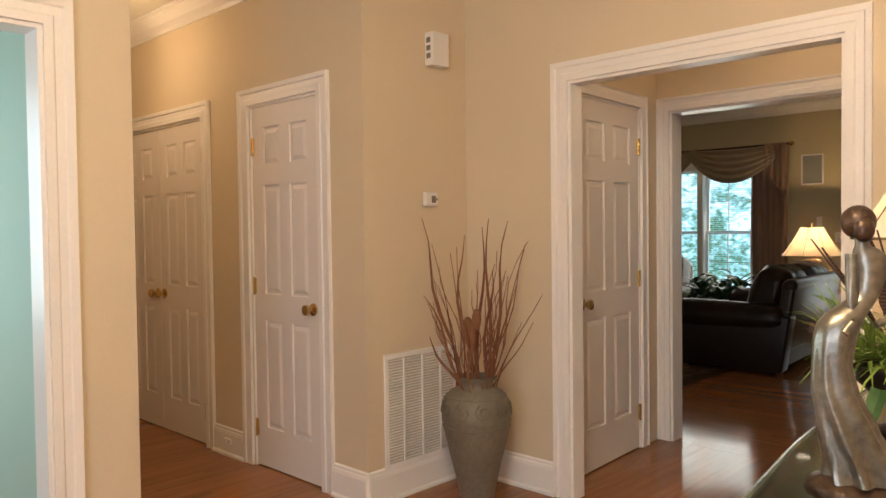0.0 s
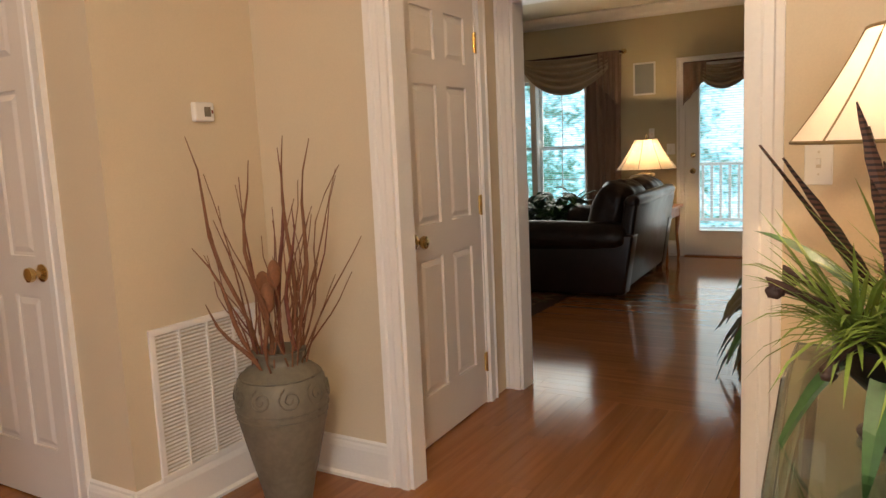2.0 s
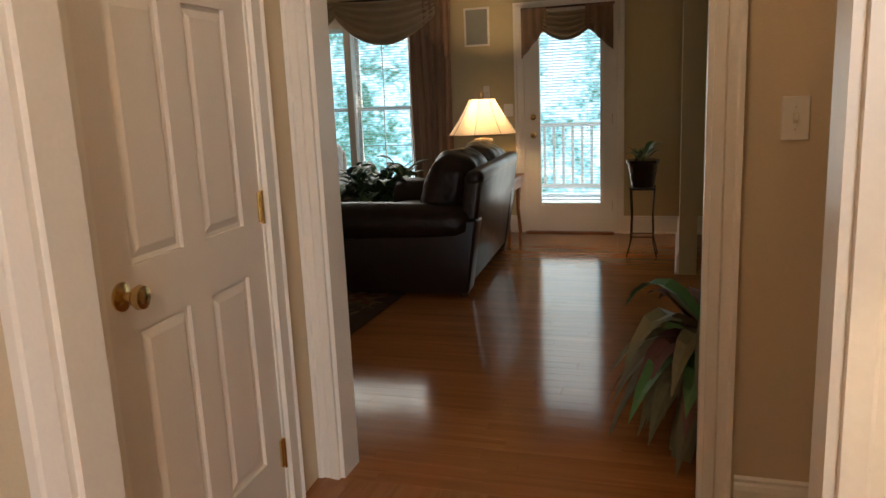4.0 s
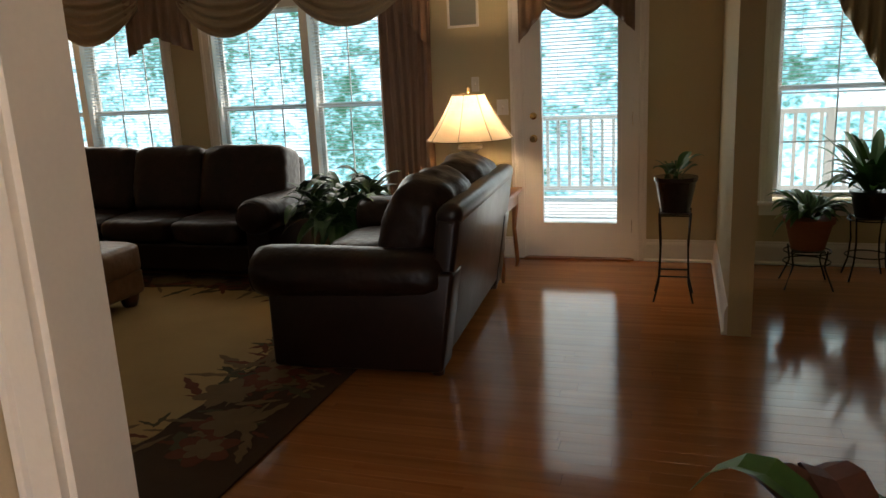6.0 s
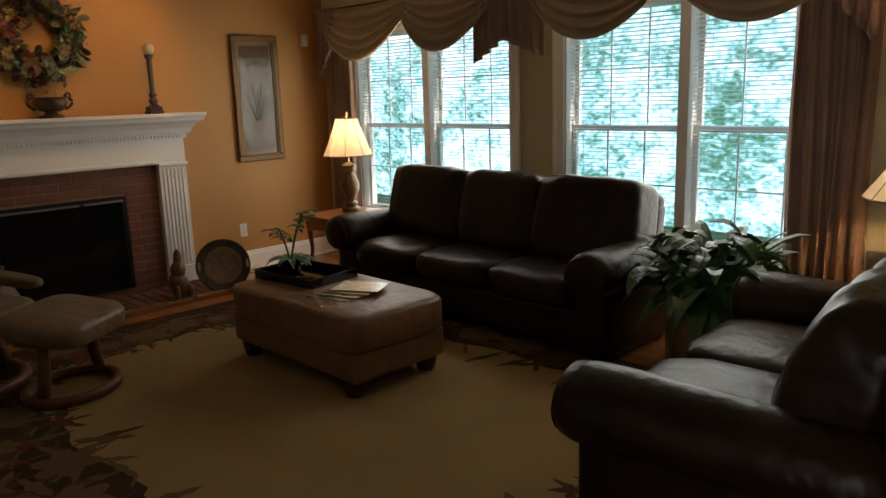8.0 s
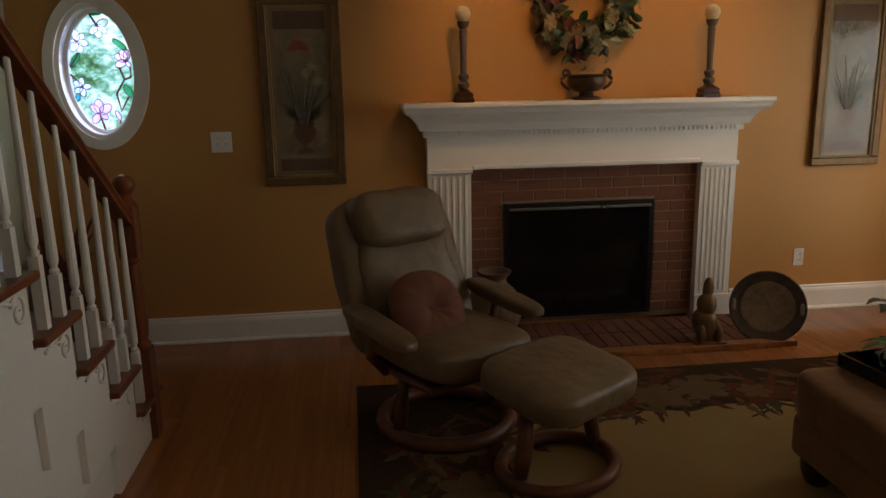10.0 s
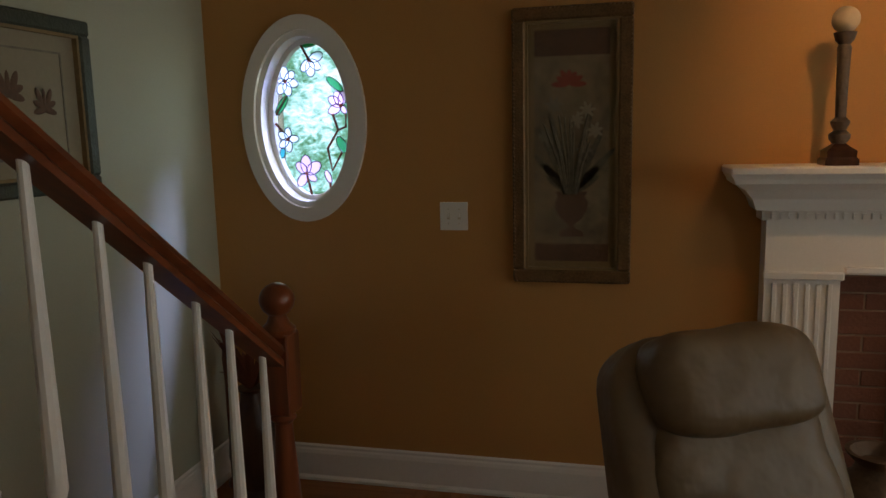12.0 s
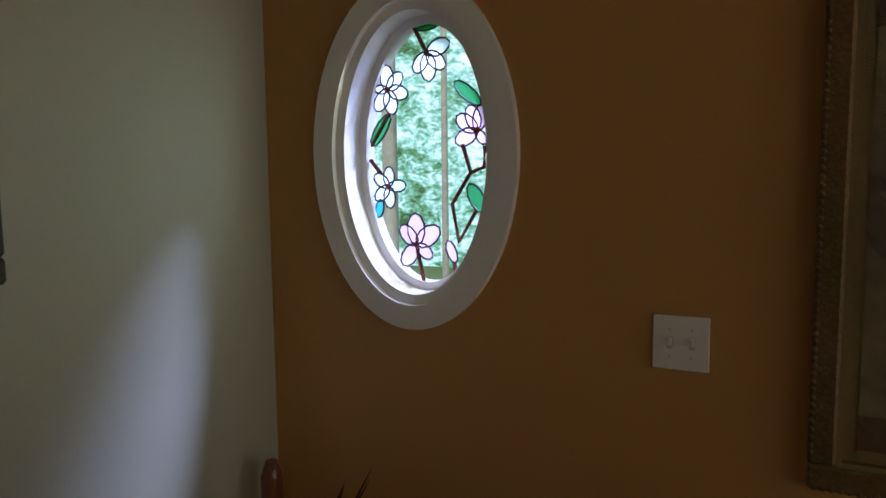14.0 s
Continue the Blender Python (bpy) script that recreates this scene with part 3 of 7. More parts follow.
def six_panel(name, w, label, m, knob_x, hinge_x, h=2.015, group="six-panel doors"):
    """A moulded six-panel door: front face towards -y, foot at z=0, left edge at x=0."""
    d = tagged(new(name), label, "door", group)
    d.matrix_world = m
    part("door_slab", bx(0, 0.012, 0.008, w, 0.035, h), M_DOOR, d)
    st, mid = min(0.11, w * 0.17), min(0.10, w * 0.15)
    zs = [(0.23, 0.83), (0.98, 1.58), (1.69, 1.90)]
    bm = bmesh.new()
    box(bm, 0, 0, 0.008, st, 0.0118, h); box(bm, w - st, 0, 0.008, w, 0.0118, h); box(bm, w / 2 - mid / 2, 0, 0.008, w / 2 + mid / 2, 0.0118, h)
    for a, b in ((0.008, 0.23), (0.83, 0.98), (1.58, 1.69), (1.90, h)):
        for x0, x1 in ((st, w / 2 - mid / 2), (w / 2 + mid / 2, w - st)):
            box(bm, x0, 0, a, x1, 0.0118, b)
    part("stiles_and_rails", bm, M_DOOR, d)
    for a, b in zs:
        for x0, x1 in ((st, w / 2 - mid / 2), (w / 2 + mid / 2, w - st)):
            bm = bmesh.new()
            e, q = 0.012, 0.034
            lo = [bm.verts.new(v) for v in ((x0 + e, 0.0117, a + e), (x1 - e, 0.0117, a + e), (x1 - e, 0.0117, b - e), (x0 + e, 0.0117, b - e))]
            hi = [bm.verts.new(v) for v in ((x0 + q, 0.002, a + q), (x1 - q, 0.002, a + q), (x1 - q, 0.002, b - q), (x0 + q, 0.002, b - q))]
            bm.faces.new(hi)
            for i in range(4):
                bm.faces.new((lo[i], lo[(i + 1) % 4], hi[(i + 1) % 4], hi[i]))
            part("raised_panel", bm, M_DOOR, d)
    if knob_x is not None:
        knob(d, knob_x, 0.0, 0.92, -1, "y-")
    for z in (0.22, 1.02, 1.80):
        bm = bx(hinge_x - 0.012, -0.006, z - 0.045, hinge_x + 0.012, 0.001, z + 0.045)
        tube(bm, [(hinge_x, -0.009, z - 0.05), (hinge_x, -0.009, z + 0.05)], 0.006)
        part("hinge", bm, M_BRASS, d, "brass hinge")
    return d


six_panel("door_1", 0.615, "closed white six-panel closet door with a brass knob", pose(-3.395, YC + 0.01, 0), 0.55, 0.008)
six_panel("door_2", 0.59, "closed white double closet door leaf in the hallway", pose(-5.135, YC + 0.01, 0), 0.545, 0.008)
six_panel("door_2", 0.59, "closed white double closet door leaf in the hallway", pose(-4.54, YC + 0.01, 0), 0.045, 0.582)
six_panel("door_3", 0.73, "closed white six-panel door in the passage beside the opening", SKEW @ pose(-1.888, 3.185, 0, 0, 0, 90), 0.06, 0.722)

# garden door with one tall pane of small lights
gd = tagged(new("door_4"), "closed white garden door with one tall glass pane", "door")
gd.matrix_world = pose(PD[0] + 0.015, YF - 0.004 + 0.01, 0.015)
w, h, gx0, gx1, gz0, gz1 = 0.80, 2.02, 0.13, 0.69, 0.27, 1.90
for a in ((0, 0, gx0, h), (gx1, 0, w, h), (gx0, 0, gx1, gz0), (gx0, gz1, gx1, h)):
    part("door_frame_board", bx(a[0], 0, a[1], a[2], 0.044, a[3]), M_TRIM, gd)
for a in ((gx0 - 0.03, gz0 - 0.03, gx0, gz1 + 0.03), (gx1, gz0 - 0.03, gx1 + 0.03, gz1 + 0.03), (gx0, gz0 - 0.03, gx1, gz0), (gx0, gz1, gx1, gz1 + 0.03)):
    part("glass_bead", bx(a[0], -0.014, a[1], a[2], -0.0005, a[3]), M_TRIM, gd)
p = part("pane", bx(gx0, 0.018, gz0, gx1, 0.022, gz1), M_PANE, gd); p.visible_shadow = False
for z, n in ((0.92, "knob"), (1.09, "deadbolt")):
    m = Matrix.Translation((0.065, -0.001, z)) @ Matrix.Rotation(radians(90), 4, "X")
    part(n, lathe([(0.03, 0), (0.03, 0.006), (0.011, 0.012), (0.012, 0.03), (0.026, 0.04), (0.022, 0.055)] if n == "knob" else [(0.028, 0), (0.026, 0.012), (0.012, 0.016), (0.012, 0.022)], 18, m=m), M_BRASS, gd, "brass " + n, smooth=40)
for z in (0.25, 1.05, 1.8):
    part("hinge", bx(w - 0.003, -0.006, z - 0.05, w + 0.012, -0.0005, z + 0.05), M_BRASS, gd)
part("threshold", bx(-0.02, -0.05, -0.015, w + 0.02, 0.06, -0.003), M_MIDWOOD, gd)


def window(name, a0, a1, z0, z1, units, label):
    """Double-hung windows side by side: frames, sashes, glass, thin bars and closed-up slatted blinds."""
    top = struct(new(name), label)
    y = YF + 0.07
    uw = (a1 - a0) / units
    for u in range(units):
        x0, x1 = a0 + u * uw + (0.015 if u == 0 else 0.035), a0 + (u + 1) * uw - (0.015 if u == units - 1 else 0.035)
        if u:
            part("mullion", bx(a0 + u * uw - 0.035, YF - 0.012, z0, a0 + u * uw + 0.035, YF + 0.13, z1), M_TRIM, top)
        zm = (z0 + z1) / 2 - 0.02
        for s, (b, t, yy) in enumerate(((z0 + 0.015, zm + 0.018, y), (zm - 0.018, z1 - 0.015, y + 0.034))):
            f = part("sash", bx(x0, yy, b, x0 + 0.035, yy + 0.03, t), M_TRIM, top)
            part("sash_rail", bx(x1 - 0.035, yy, b, x1, yy + 0.03, t), M_TRIM, f)
            part("sash_rail", bx(x0 + 0.035, yy, b, x1 - 0.035, yy + 0.03, b + 0.036), M_TRIM, f)
            part("sash_rail", bx(x0 + 0.035, yy, t - 0.036, x1 - 0.035, yy + 0.03, t), M_TRIM, f)
            pn = part("pane", bx(x0 + 0.035, yy + 0.013, b + 0.036, x1 - 0.035, yy + 0.017, t - 0.036), M_PANE, f)
            pn.visible_shadow = False
            for i in (1, 2):
                xx = x0 + (x1 - x0) * i / 3
                part("glazing_bar", bx(xx - 0.005, yy + 0.018, b + 0.036, xx + 0.005, yy + 0.028, t - 0.036), M_TRIM, f)
            zz = (b + t) / 2
            part("glazing_bar", bx(x0 + 0.035, yy + 0.0185, zz - 0.005, x1 - 0.035, yy + 0.0275, zz + 0.005), M_TRIM, f)
    part("stool", bx(a0 - 0.1, YF - 0.05, z0 - 0.028, a1 + 0.1, YF + 0.06, z0 - 0.002, bev=0.006), M_TRIM, top, "white window sill board")
    part("apron", bx(a0 - 0.07, YF - 0.016, z0 - 0.10, a1 + 0.07, YF - 0.001, z0 - 0.029), M_TRIM, top)
    return top


window("window_1", WR[0], WR[1], WR[2], WR[3], 2, "twin double-hung white window")
window("window_2", WL[0], WL[1], WL[2], WL[3], 2, "twin double-hung white window")
window("window_3", BW[0], BW[1], BW[2], BW[3], 1, "double-hung white window of the breakfast room")

# ---- blinds ----
slat_meshes = {}


def blinds(x0, x1, z0, z1, y, label, step=0.026, tilt=-12):
    b = thing("window_blind", label, "blind", (x0, y, z0), group="window blinds")
    w = round(x1 - x0, 3)
    key = (w, tilt)
    if key not in slat_meshes:
        bm = bx(0, -0.011, -0.0006, w, 0.011, 0.0006, m=Matrix.Rotation(radians(tilt), 4, "X"))
        me = bpy.data.meshes.new("slat")
        bm.to_mesh(me); bm.free(); me.materials.append(M_BLIND)
        slat_meshes[key] = me
    part("head_rail", bx(0, -0.013, z1 - z0 - 0.03, w, 0.013, z1 - z0), M_BLIND, b)
    part("bottom_rail", bx(0, -0.011, 0, w, 0.011, 0.012), M_BLIND, b)
    z = 0.03
    while z < z1 - z0 - 0.04:
        o = new("slat", slat_meshes[key]); o.parent = b; o.location = (0, 0, z)
        z += step
    for xx in (0.12, w - 0.12):
        part("cord", tube(bmesh.new(), [(xx, -0.013, 0.012), (xx, -0.013, z1 - z0 - 0.03)], 0.0012, 5), M_BLIND, b)
    return b


for hole in (WR, WL):
    half = (hole[0] + hole[1]) / 2
    for x0, x1 in ((hole[0] + 0.03, half - 0.045), (half + 0.045, hole[1] - 0.03)):
        blinds(x0, x1, hole[2] + 0.02, hole[3] - 0.03, YF + 0.03, "lowered white slatted blind with open slats in the window")
blinds(BW[0] + 0.03, BW[1] - 0.03, 1.2, BW[3] - 0.03, YF + 0.03, "half-raised white slatted blind in the window")
blinds(PD[0] + 0.145, PD[0] + 0.705, 0.31, 1.92, YF + 0.038, "lowered white slatted blind over the glass of the garden door", tilt=-22)

# ---- oval window ----
ow = tagged(new("oval_window"), "", "", "", "structure")
def ering(a0, b0, a1, b1, x0, x1, material, name, parent, n=64):
    """A flat oval ring between two ovals, from x0 to x1."""
    bm = bmesh.new()
    r = []
    for k in range(n):
        c, s = math.cos(2 * math.pi * k / n), math.sin(2 * math.pi * k / n)
        r.append([bm.verts.new((x, OY + a * c, OZ + b * s)) for a, b, x in ((a0, b0, x0), (a1, b1, x0), (a1, b1, x1), (a0, b0, x1))])
    for p, q in zip(r, r[1:] + r[:1]):
        for i in range(4):
            j = (i + 1) % 4
            bm.faces.new((p[i], p[j], q[j], q[i]))
    bmesh.ops.recalc_face_normals(bm, faces=bm.faces)
    return part(name, bm, material, parent, smooth=30)
ering(0.225, 0.375, 0.283, 0.436, XF + 0.0, XF + 0.022, M_TRIM, "oval_casing", ow)
ering(0.200, 0.350, 0.226, 0.376, XF - 0.13, XF + 0.004, M_TRIM, "oval_jamb", ow)
ering(0.178, 0.328, 0.200, 0.350, XF - 0.11, XF - 0.07, M_TRIM, "oval_sash", ow)
bm = bmesh.new()
f = [bm.verts.new((XF - 0.094, OY + 0.18 * math.cos(2 * math.pi * k / 48), OZ + 0.33 * math.sin(2 * math.pi * k / 48))) for k in range(48)]
g = [bm.verts.new((v.co.x + 0.004, v.co.y, v.co.z)) for v in f]
bm.faces.new(f); bm.faces.new(g[::-1])
for i in range(48):
    bm.faces.new((f[i], g[i], g[(i + 1) % 48], f[(i + 1) % 48]))
p = part("pane", bm, M_PANE, ow); p.visible_shadow = False
M_LEAD = mat("dark_lead_line", (0.03, 0.025, 0.03), 0.5, bump=0)


def petal_outline(cy, cz, ang, ln, wd, n=10):
    out = []
    for k in range(n):
        t = 2 * math.pi * k / n
        u, v = ln * 0.5 * (1 - math.cos(t)), wd * 0.5 * math.sin(t)
        out.append((cy + u * math.cos(ang) - v * math.sin(ang), cz + u * math.sin(ang) + v * math.cos(ang)))
    return out


def cling(name, outline, tint, parent, lift=0.0):
    x = XF - 0.086 + lift
    bm = bmesh.new()
    a = [bm.verts.new((x, *q)) for q in outline]; b = [bm.verts.new((x + 0.002, *q)) for q in outline]
    bm.faces.new(a[::-1]); bm.faces.new(b)
    for i in range(len(a)):
        j = (i + 1) % len(a)
        bm.faces.new((a[i], a[j], b[j], b[i]))
    o = part(name, bm, tint, parent)
    o.visible_shadow = False
    pts = [(x + 0.003, *q) for q in outline]
    part("lead_line", tube(bmesh.new(), pts + pts[:1], 0.0026, 5), M_LEAD, o)


def flower(tint, centre, tips, wide=0.62):
    """One stained-glass flower: a petal from its centre to each tip, and a small dark eye."""
    fl = tagged(new("stained_flower"), "%s stained-glass flower on the oval window pane" % tint, "window decoration", "stained flowers")
    for k, (ty, tz) in enumerate(tips):
        dy, dz = ty - centre[0], tz - centre[1]
        ln = math.hypot(dy, dz)
        cling("petal", petal_outline(*centre, math.atan2(dz, dy), ln, ln * wide), M_TINTS[tint], fl, 0.0004 * k)
    part("flower_eye", ell(bmesh.new(), (XF - 0.080, *centre), (0.003, 0.009, 0.009), seg=10, rings=6), M_INKRED, fl, "dark red flower centre")


flower("white", (3.713, 1.888), ((3.776, 1.912), (3.675, 1.841), (3.718, 1.816), (3.762, 1.847)))
flower("white", (3.596, 1.801), ((3.590, 1.866), (3.638, 1.843), (3.656, 1.786), (3.612, 1.737), (3.560, 1.748), (3.558, 1.805)))
flower("white", (3.594, 1.549), ((3.595, 1.602), (3.646, 1.553), (3.598, 1.492), (3.553, 1.513), (3.551, 1.580)))
flower("pink", (3.676, 1.397), ((3.672, 1.480), (3.743, 1.444), (3.721, 1.365), (3.634, 1.341), (3.629, 1.446)))
flower("pink", (3.850, 1.689), ((3.794, 1.726), (3.829, 1.752), (3.868, 1.752), (3.791, 1.659), (3.874, 1.655)))
br = tagged(new("stained_branch"), "dark red stained-glass branch with green leaves on the oval pane", "window decoration")
for ln in (((3.677, 1.952), (3.707, 1.896)), ((3.539, 1.62), (3.570, 1.584)), ((3.677, 1.382), (3.690, 1.33), (3.698, 1.29)), ((3.785, 1.354), (3.787, 1.325)),
           ((3.810, 1.656), (3.832, 1.585), (3.780, 1.505), (3.797, 1.408), (3.846, 1.489)), ((3.832, 1.585), (3.868, 1.598), (3.870, 1.651)), ((3.598, 1.74), (3.572, 1.70), (3.545, 1.66))):
    part("stem", tube(bmesh.new(), [(XF - 0.083, a, b) for a, b in ln], 0.0055, 6), M_INKRED, br)
    part("lead_line", tube(bmesh.new(), [(XF - 0.079, a + 0.006, b) for a, b in ln], 0.0016, 5), M_LEAD, br)
for root, tip, wide, tint in (((3.677, 1.952), (3.752, 1.962), 0.36, "green"), ((3.861, 1.752), (3.789, 1.812), 0.36, "green"), ((3.828, 1.557), (3.866, 1.486), 0.5, "green"),
                              ((3.600, 1.738), (3.543, 1.656), 0.34, "green"), ((3.569, 1.515), (3.560, 1.466), 0.5, "teal"), ((3.788, 1.354), (3.766, 1.411), 0.45, "pink")):
    dy, dz = tip[0] - root[0], tip[1] - root[1]
    ln = math.hypot(dy, dz)
    cling("stained_leaf" if tint != "pink" else "stained_bud", petal_outline(*root, math.atan2(dz, dy), ln, ln * wide), M_TINTS[tint], br)
for yy, r in ((-3.3, 0.17), (-2.03, 0.07), (-5.2, 0.12)):
    tt = thing("tree_trunk", "slim grey-brown forest tree trunk beside the house", "tree", (-19.5, yy, -1.45), group="forest trunks")
    part("trunk", lathe([(r * 1.2, 0), (r, 0.4), (r * 0.9, 4), (r * 0.75, 9)], 12), M_BARK, tt, smooth=True)

# ---- outside ----
def foliage_backdrop(name, strength, grain, low, dark, mids, fleck=0.34):
    """Emission paints far-off sunlit leaves: layered sprays, gaps of bright sky and dark trunks."""
    m = bpy.data.materials.new(name)
    m.use_nodes = True
    n, l = m.node_tree.nodes, m.node_tree.links
    n.remove(n["Principled BSDF"])
    tc, mp, mt_ = n.new("ShaderNodeTexCoord"), n.new("ShaderNodeMapping"), n.new("ShaderNodeMapping")
    mp.inputs["Scale"].default_value = (1, 1, 1.7)
    mt_.inputs["Scale"].default_value = (1, 1, 0.05)
    big, leafy, fine, trunk = (n.new("ShaderNodeTexNoise") for _ in range(4))
    for q, sc, dt in ((big, 0.55, 4), (leafy, grain, 3), (fine, grain * 3.2, 2), (trunk, 1.6, 1)):
        q.inputs["Scale"].default_value, q.inputs["Detail"].default_value = sc, dt
        l.new(mp.outputs[0], q.inputs["Vector"])
    leafy.inputs["Distortion"].default_value = 1.2
    l.new(tc.outputs["Object"], mp.inputs[0]); l.new(tc.outputs["Object"], mt_.inputs[0])
    l.new(mt_.outputs[0], trunk.inputs["Vector"])
    last = None
    for q, w in ((big, 0.42), (leafy, 0.36), (fine, fleck), (trunk, 0.16)):
        k = n.new("ShaderNodeMath"); k.operation = "MULTIPLY_ADD"; k.inputs[1].default_value = w
        k.inputs[2].default_value = -0.14
        l.new(q.outputs[0], k.inputs[0])
        if last:
            l.new(last.outputs[0], k.inputs[2])
        last = k
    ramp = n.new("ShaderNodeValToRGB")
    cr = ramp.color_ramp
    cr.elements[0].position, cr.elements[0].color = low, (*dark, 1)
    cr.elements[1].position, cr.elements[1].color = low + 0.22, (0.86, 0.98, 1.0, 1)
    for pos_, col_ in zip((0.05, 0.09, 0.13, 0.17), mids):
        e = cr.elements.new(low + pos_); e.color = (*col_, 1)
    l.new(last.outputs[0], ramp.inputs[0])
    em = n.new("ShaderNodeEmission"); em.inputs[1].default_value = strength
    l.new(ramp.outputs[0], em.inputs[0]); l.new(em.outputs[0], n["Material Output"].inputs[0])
    return m


M_OUT = foliage_backdrop("glowing_foliage_backdrop", 1.85, 2.4, 0.365, (0.05, 0.16, 0.10), ((0.11, 0.29, 0.25), (0.20, 0.48, 0.51), (0.36, 0.69, 0.81), (0.60, 0.86, 1.0)))
M_OUT2 = foliage_backdrop("glowing_foliage_side", 1.3, 2.2, 0.29, (0.05, 0.12, 0.06), ((0.11, 0.30, 0.17), (0.20, 0.48, 0.40), (0.34, 0.70, 0.70), (0.60, 0.90, 0.98)), fleck=0.18)
# flat self-lit sheets; sun and sky brightness is in their emission colours
struct(part("backdrop", bx(-26, 19.0, -1.4, 20, 19.1, 14), M_OUT), "glowing backdrop painted as sunlit trees behind the house")
struct(part("backdrop", bx(-26.1, -12, -1.4, -26.0, 19.1, 14), M_OUT2), "glowing backdrop painted as sunlit trees beside the house")
deck = struct(part("deck", bx(-3.2, 9.2, -0.18, 2.4, 12.4, -0.06), mat("pale_deck_boards", (0.80, 0.80, 0.79), 0.8, vary=0.1)), "pale wooden deck outside the garden door")
rail = thing("deck_railing", "white deck railing with square balusters", "railing", (-3.2, 12.2, -0.16))
part("top_rail", bx(0, -0.05, 1.03, 5.6, 0.05, 1.08), M_TRIM, rail)
part("bottom_rail", bx(0, -0.02, 0.2, 5.6, 0.02, 0.25), M_TRIM, rail)
for i in range(4):
    part("railing_post", bx(i * 1.84, -0.045, 0.10, i * 1.84 + 0.09, 0.045, 1.08), M_TRIM, rail)
for i in range(44):
    part("baluster", bx(0.06 + i * 0.127, -0.018, 0.25, 0.096 + i * 0.127, 0.018, 1.03), M_TRIM, rail)

# ---- living room: fireplace ----
fp = tagged(new("fireplace"), "white wooden fireplace surround with dentil mantel shelf and red brick facing", "fireplace")
FY0, FY1, MZ = 5.56, 7.50, 1.42
X = XF + 0.001
bm = bmesh.new()
box(bm, X, 5.41, MZ - 0.03, X + 0.26, 7.645, MZ, bev=0.006)
part("mantel_shelf", bm, M_TRIM, fp)
prof = [(0.245, -0.03), (0.235, -0.045), (0.23, -0.06), (0.19, -0.085), (0.16, -0.12), (0.145, -0.16), (0.12, -0.165), (0.12, -0.20)]


def surround(name, rows, ya, yb, z, parent):
    """A cornice wrapped round front and sides: rows of (out from the wall, height)."""
    bm = bmesh.new()
    rings = []
    base = rows[-1][0]
    for o, u in rows:
        e = o - base
        rings.append([bm.verts.new(v) for v in ((X, ya - e, z + u), (X + o, ya - e, z + u), (X + o, yb + e, z + u), (X, yb + e, z + u))])
    for p, q in zip(rings, rings[1:]):
        for i in range(3):
            bm.faces.new((p[i], p[i + 1], q[i + 1], q[i]))
        bm.faces.new((p[3], p[0], q[0], q[3]))
    bm.faces.new(rings[0][::-1]); bm.faces.new(rings[-1])
    bmesh.ops.recalc_face_normals(bm, faces=bm.faces)
    return part(name, bm, M_TRIM, parent)


surround("cornice", prof, FY0 - 0.02, FY1 + 0.02, MZ, fp)
part("frieze", bx(X, FY0, 1.02, X + 0.10, FY1, MZ - 0.20), M_TRIM, fp)
part("frieze_moulding", bx(X + 0.1005, 5.83, 1.025, X + 0.115, 7.25, 1.05, bev=0.004), M_TRIM, fp)
y = FY0 + 0.01
bm = bmesh.new()
while y < FY1 - 0.02:
    box(bm, X + 0.1205, y, MZ - 0.193, X + 0.138, y + 0.016, MZ - 0.172)
    y += 0.03
part("dentils", bm, M_TRIM, fp)
for ya, yb in ((FY0, 5.82), (7.27, FY1)):
    part("pilaster", bx(X, ya, 0.0, X + 0.10, yb, 1.02), M_TRIM, fp)
    part("pilaster_capital", bx(X + 0.1005, ya - 0.008, 1.0, X + 0.122, yb + 0.008, 1.03, bev=0.005), M_TRIM, fp)
    part("pilaster_base", bx(X + 0.1005, ya - 0.008, 0.0, X + 0.118, yb + 0.008, 0.17, bev=0.004), M_TRIM, fp)
    n = 6
    for i in range(n):
        yy = ya + 0.035 + i * (yb - ya - 0.07) / (n - 1)
        part("flute_rib", bx(X + 0.1005, yy - 0.009, 0.19, X + 0.107, yy + 0.009, 0.985, bev=0.003), M_TRIM, fp)
part("mortar_bed", bx(X, 5.821, 0.03, X + 0.045, 7.269, 1.019), M_MORTAR, fp)
brick_mesh = {}


def brick(parent, x0, y0, z0, x1, y1, z1):
    key = (round(x1 - x0, 3), round(y1 - y0, 3), round(z1 - z0, 3))
    if key not in brick_mesh:
        bm = bx(0, 0, 0, *key, bev=0.003)
        me = bpy.data.meshes.new("brick"); bm.to_mesh(me); bm.free(); me.materials.append(M_BRICK)
        brick_mesh[key] = me
    o = new("brick", brick_mesh[key]); o.parent = parent; o.location = (x0 + random.uniform(-0.0015, 0.0015), y0, z0)


z, i = 0.06, 0
while z < 0.80:
    for ya, yb in ((5.823, 6.02), (7.0, 7.267)):
        cut = 0.0 if i % 2 else 0.1
        y = ya
        first = True
        while y < yb - 0.02:
            w = min((0.10 if (first and cut) else 0.20), yb - y)
            brick(fp, X + 0.04, y, z, X + 0.049, y + w - 0.007, z + 0.059)
            y += w; first = False
    z += 0.066; i += 1
z = 0.815
for r in range(3):
    y = 5.823 if r % 2 == 0 else 5.823
    off = 0.1 if r % 2 else 0.0
    while y < 7.26:
        w = min(0.2 if y > 5.83 or not off else 0.1, 7.267 - y)
        if w > 0.02:
            brick(fp, X + 0.04, y, z, X + 0.049, y + w - 0.007, z + 0.059)
        y += w
    z += 0.066
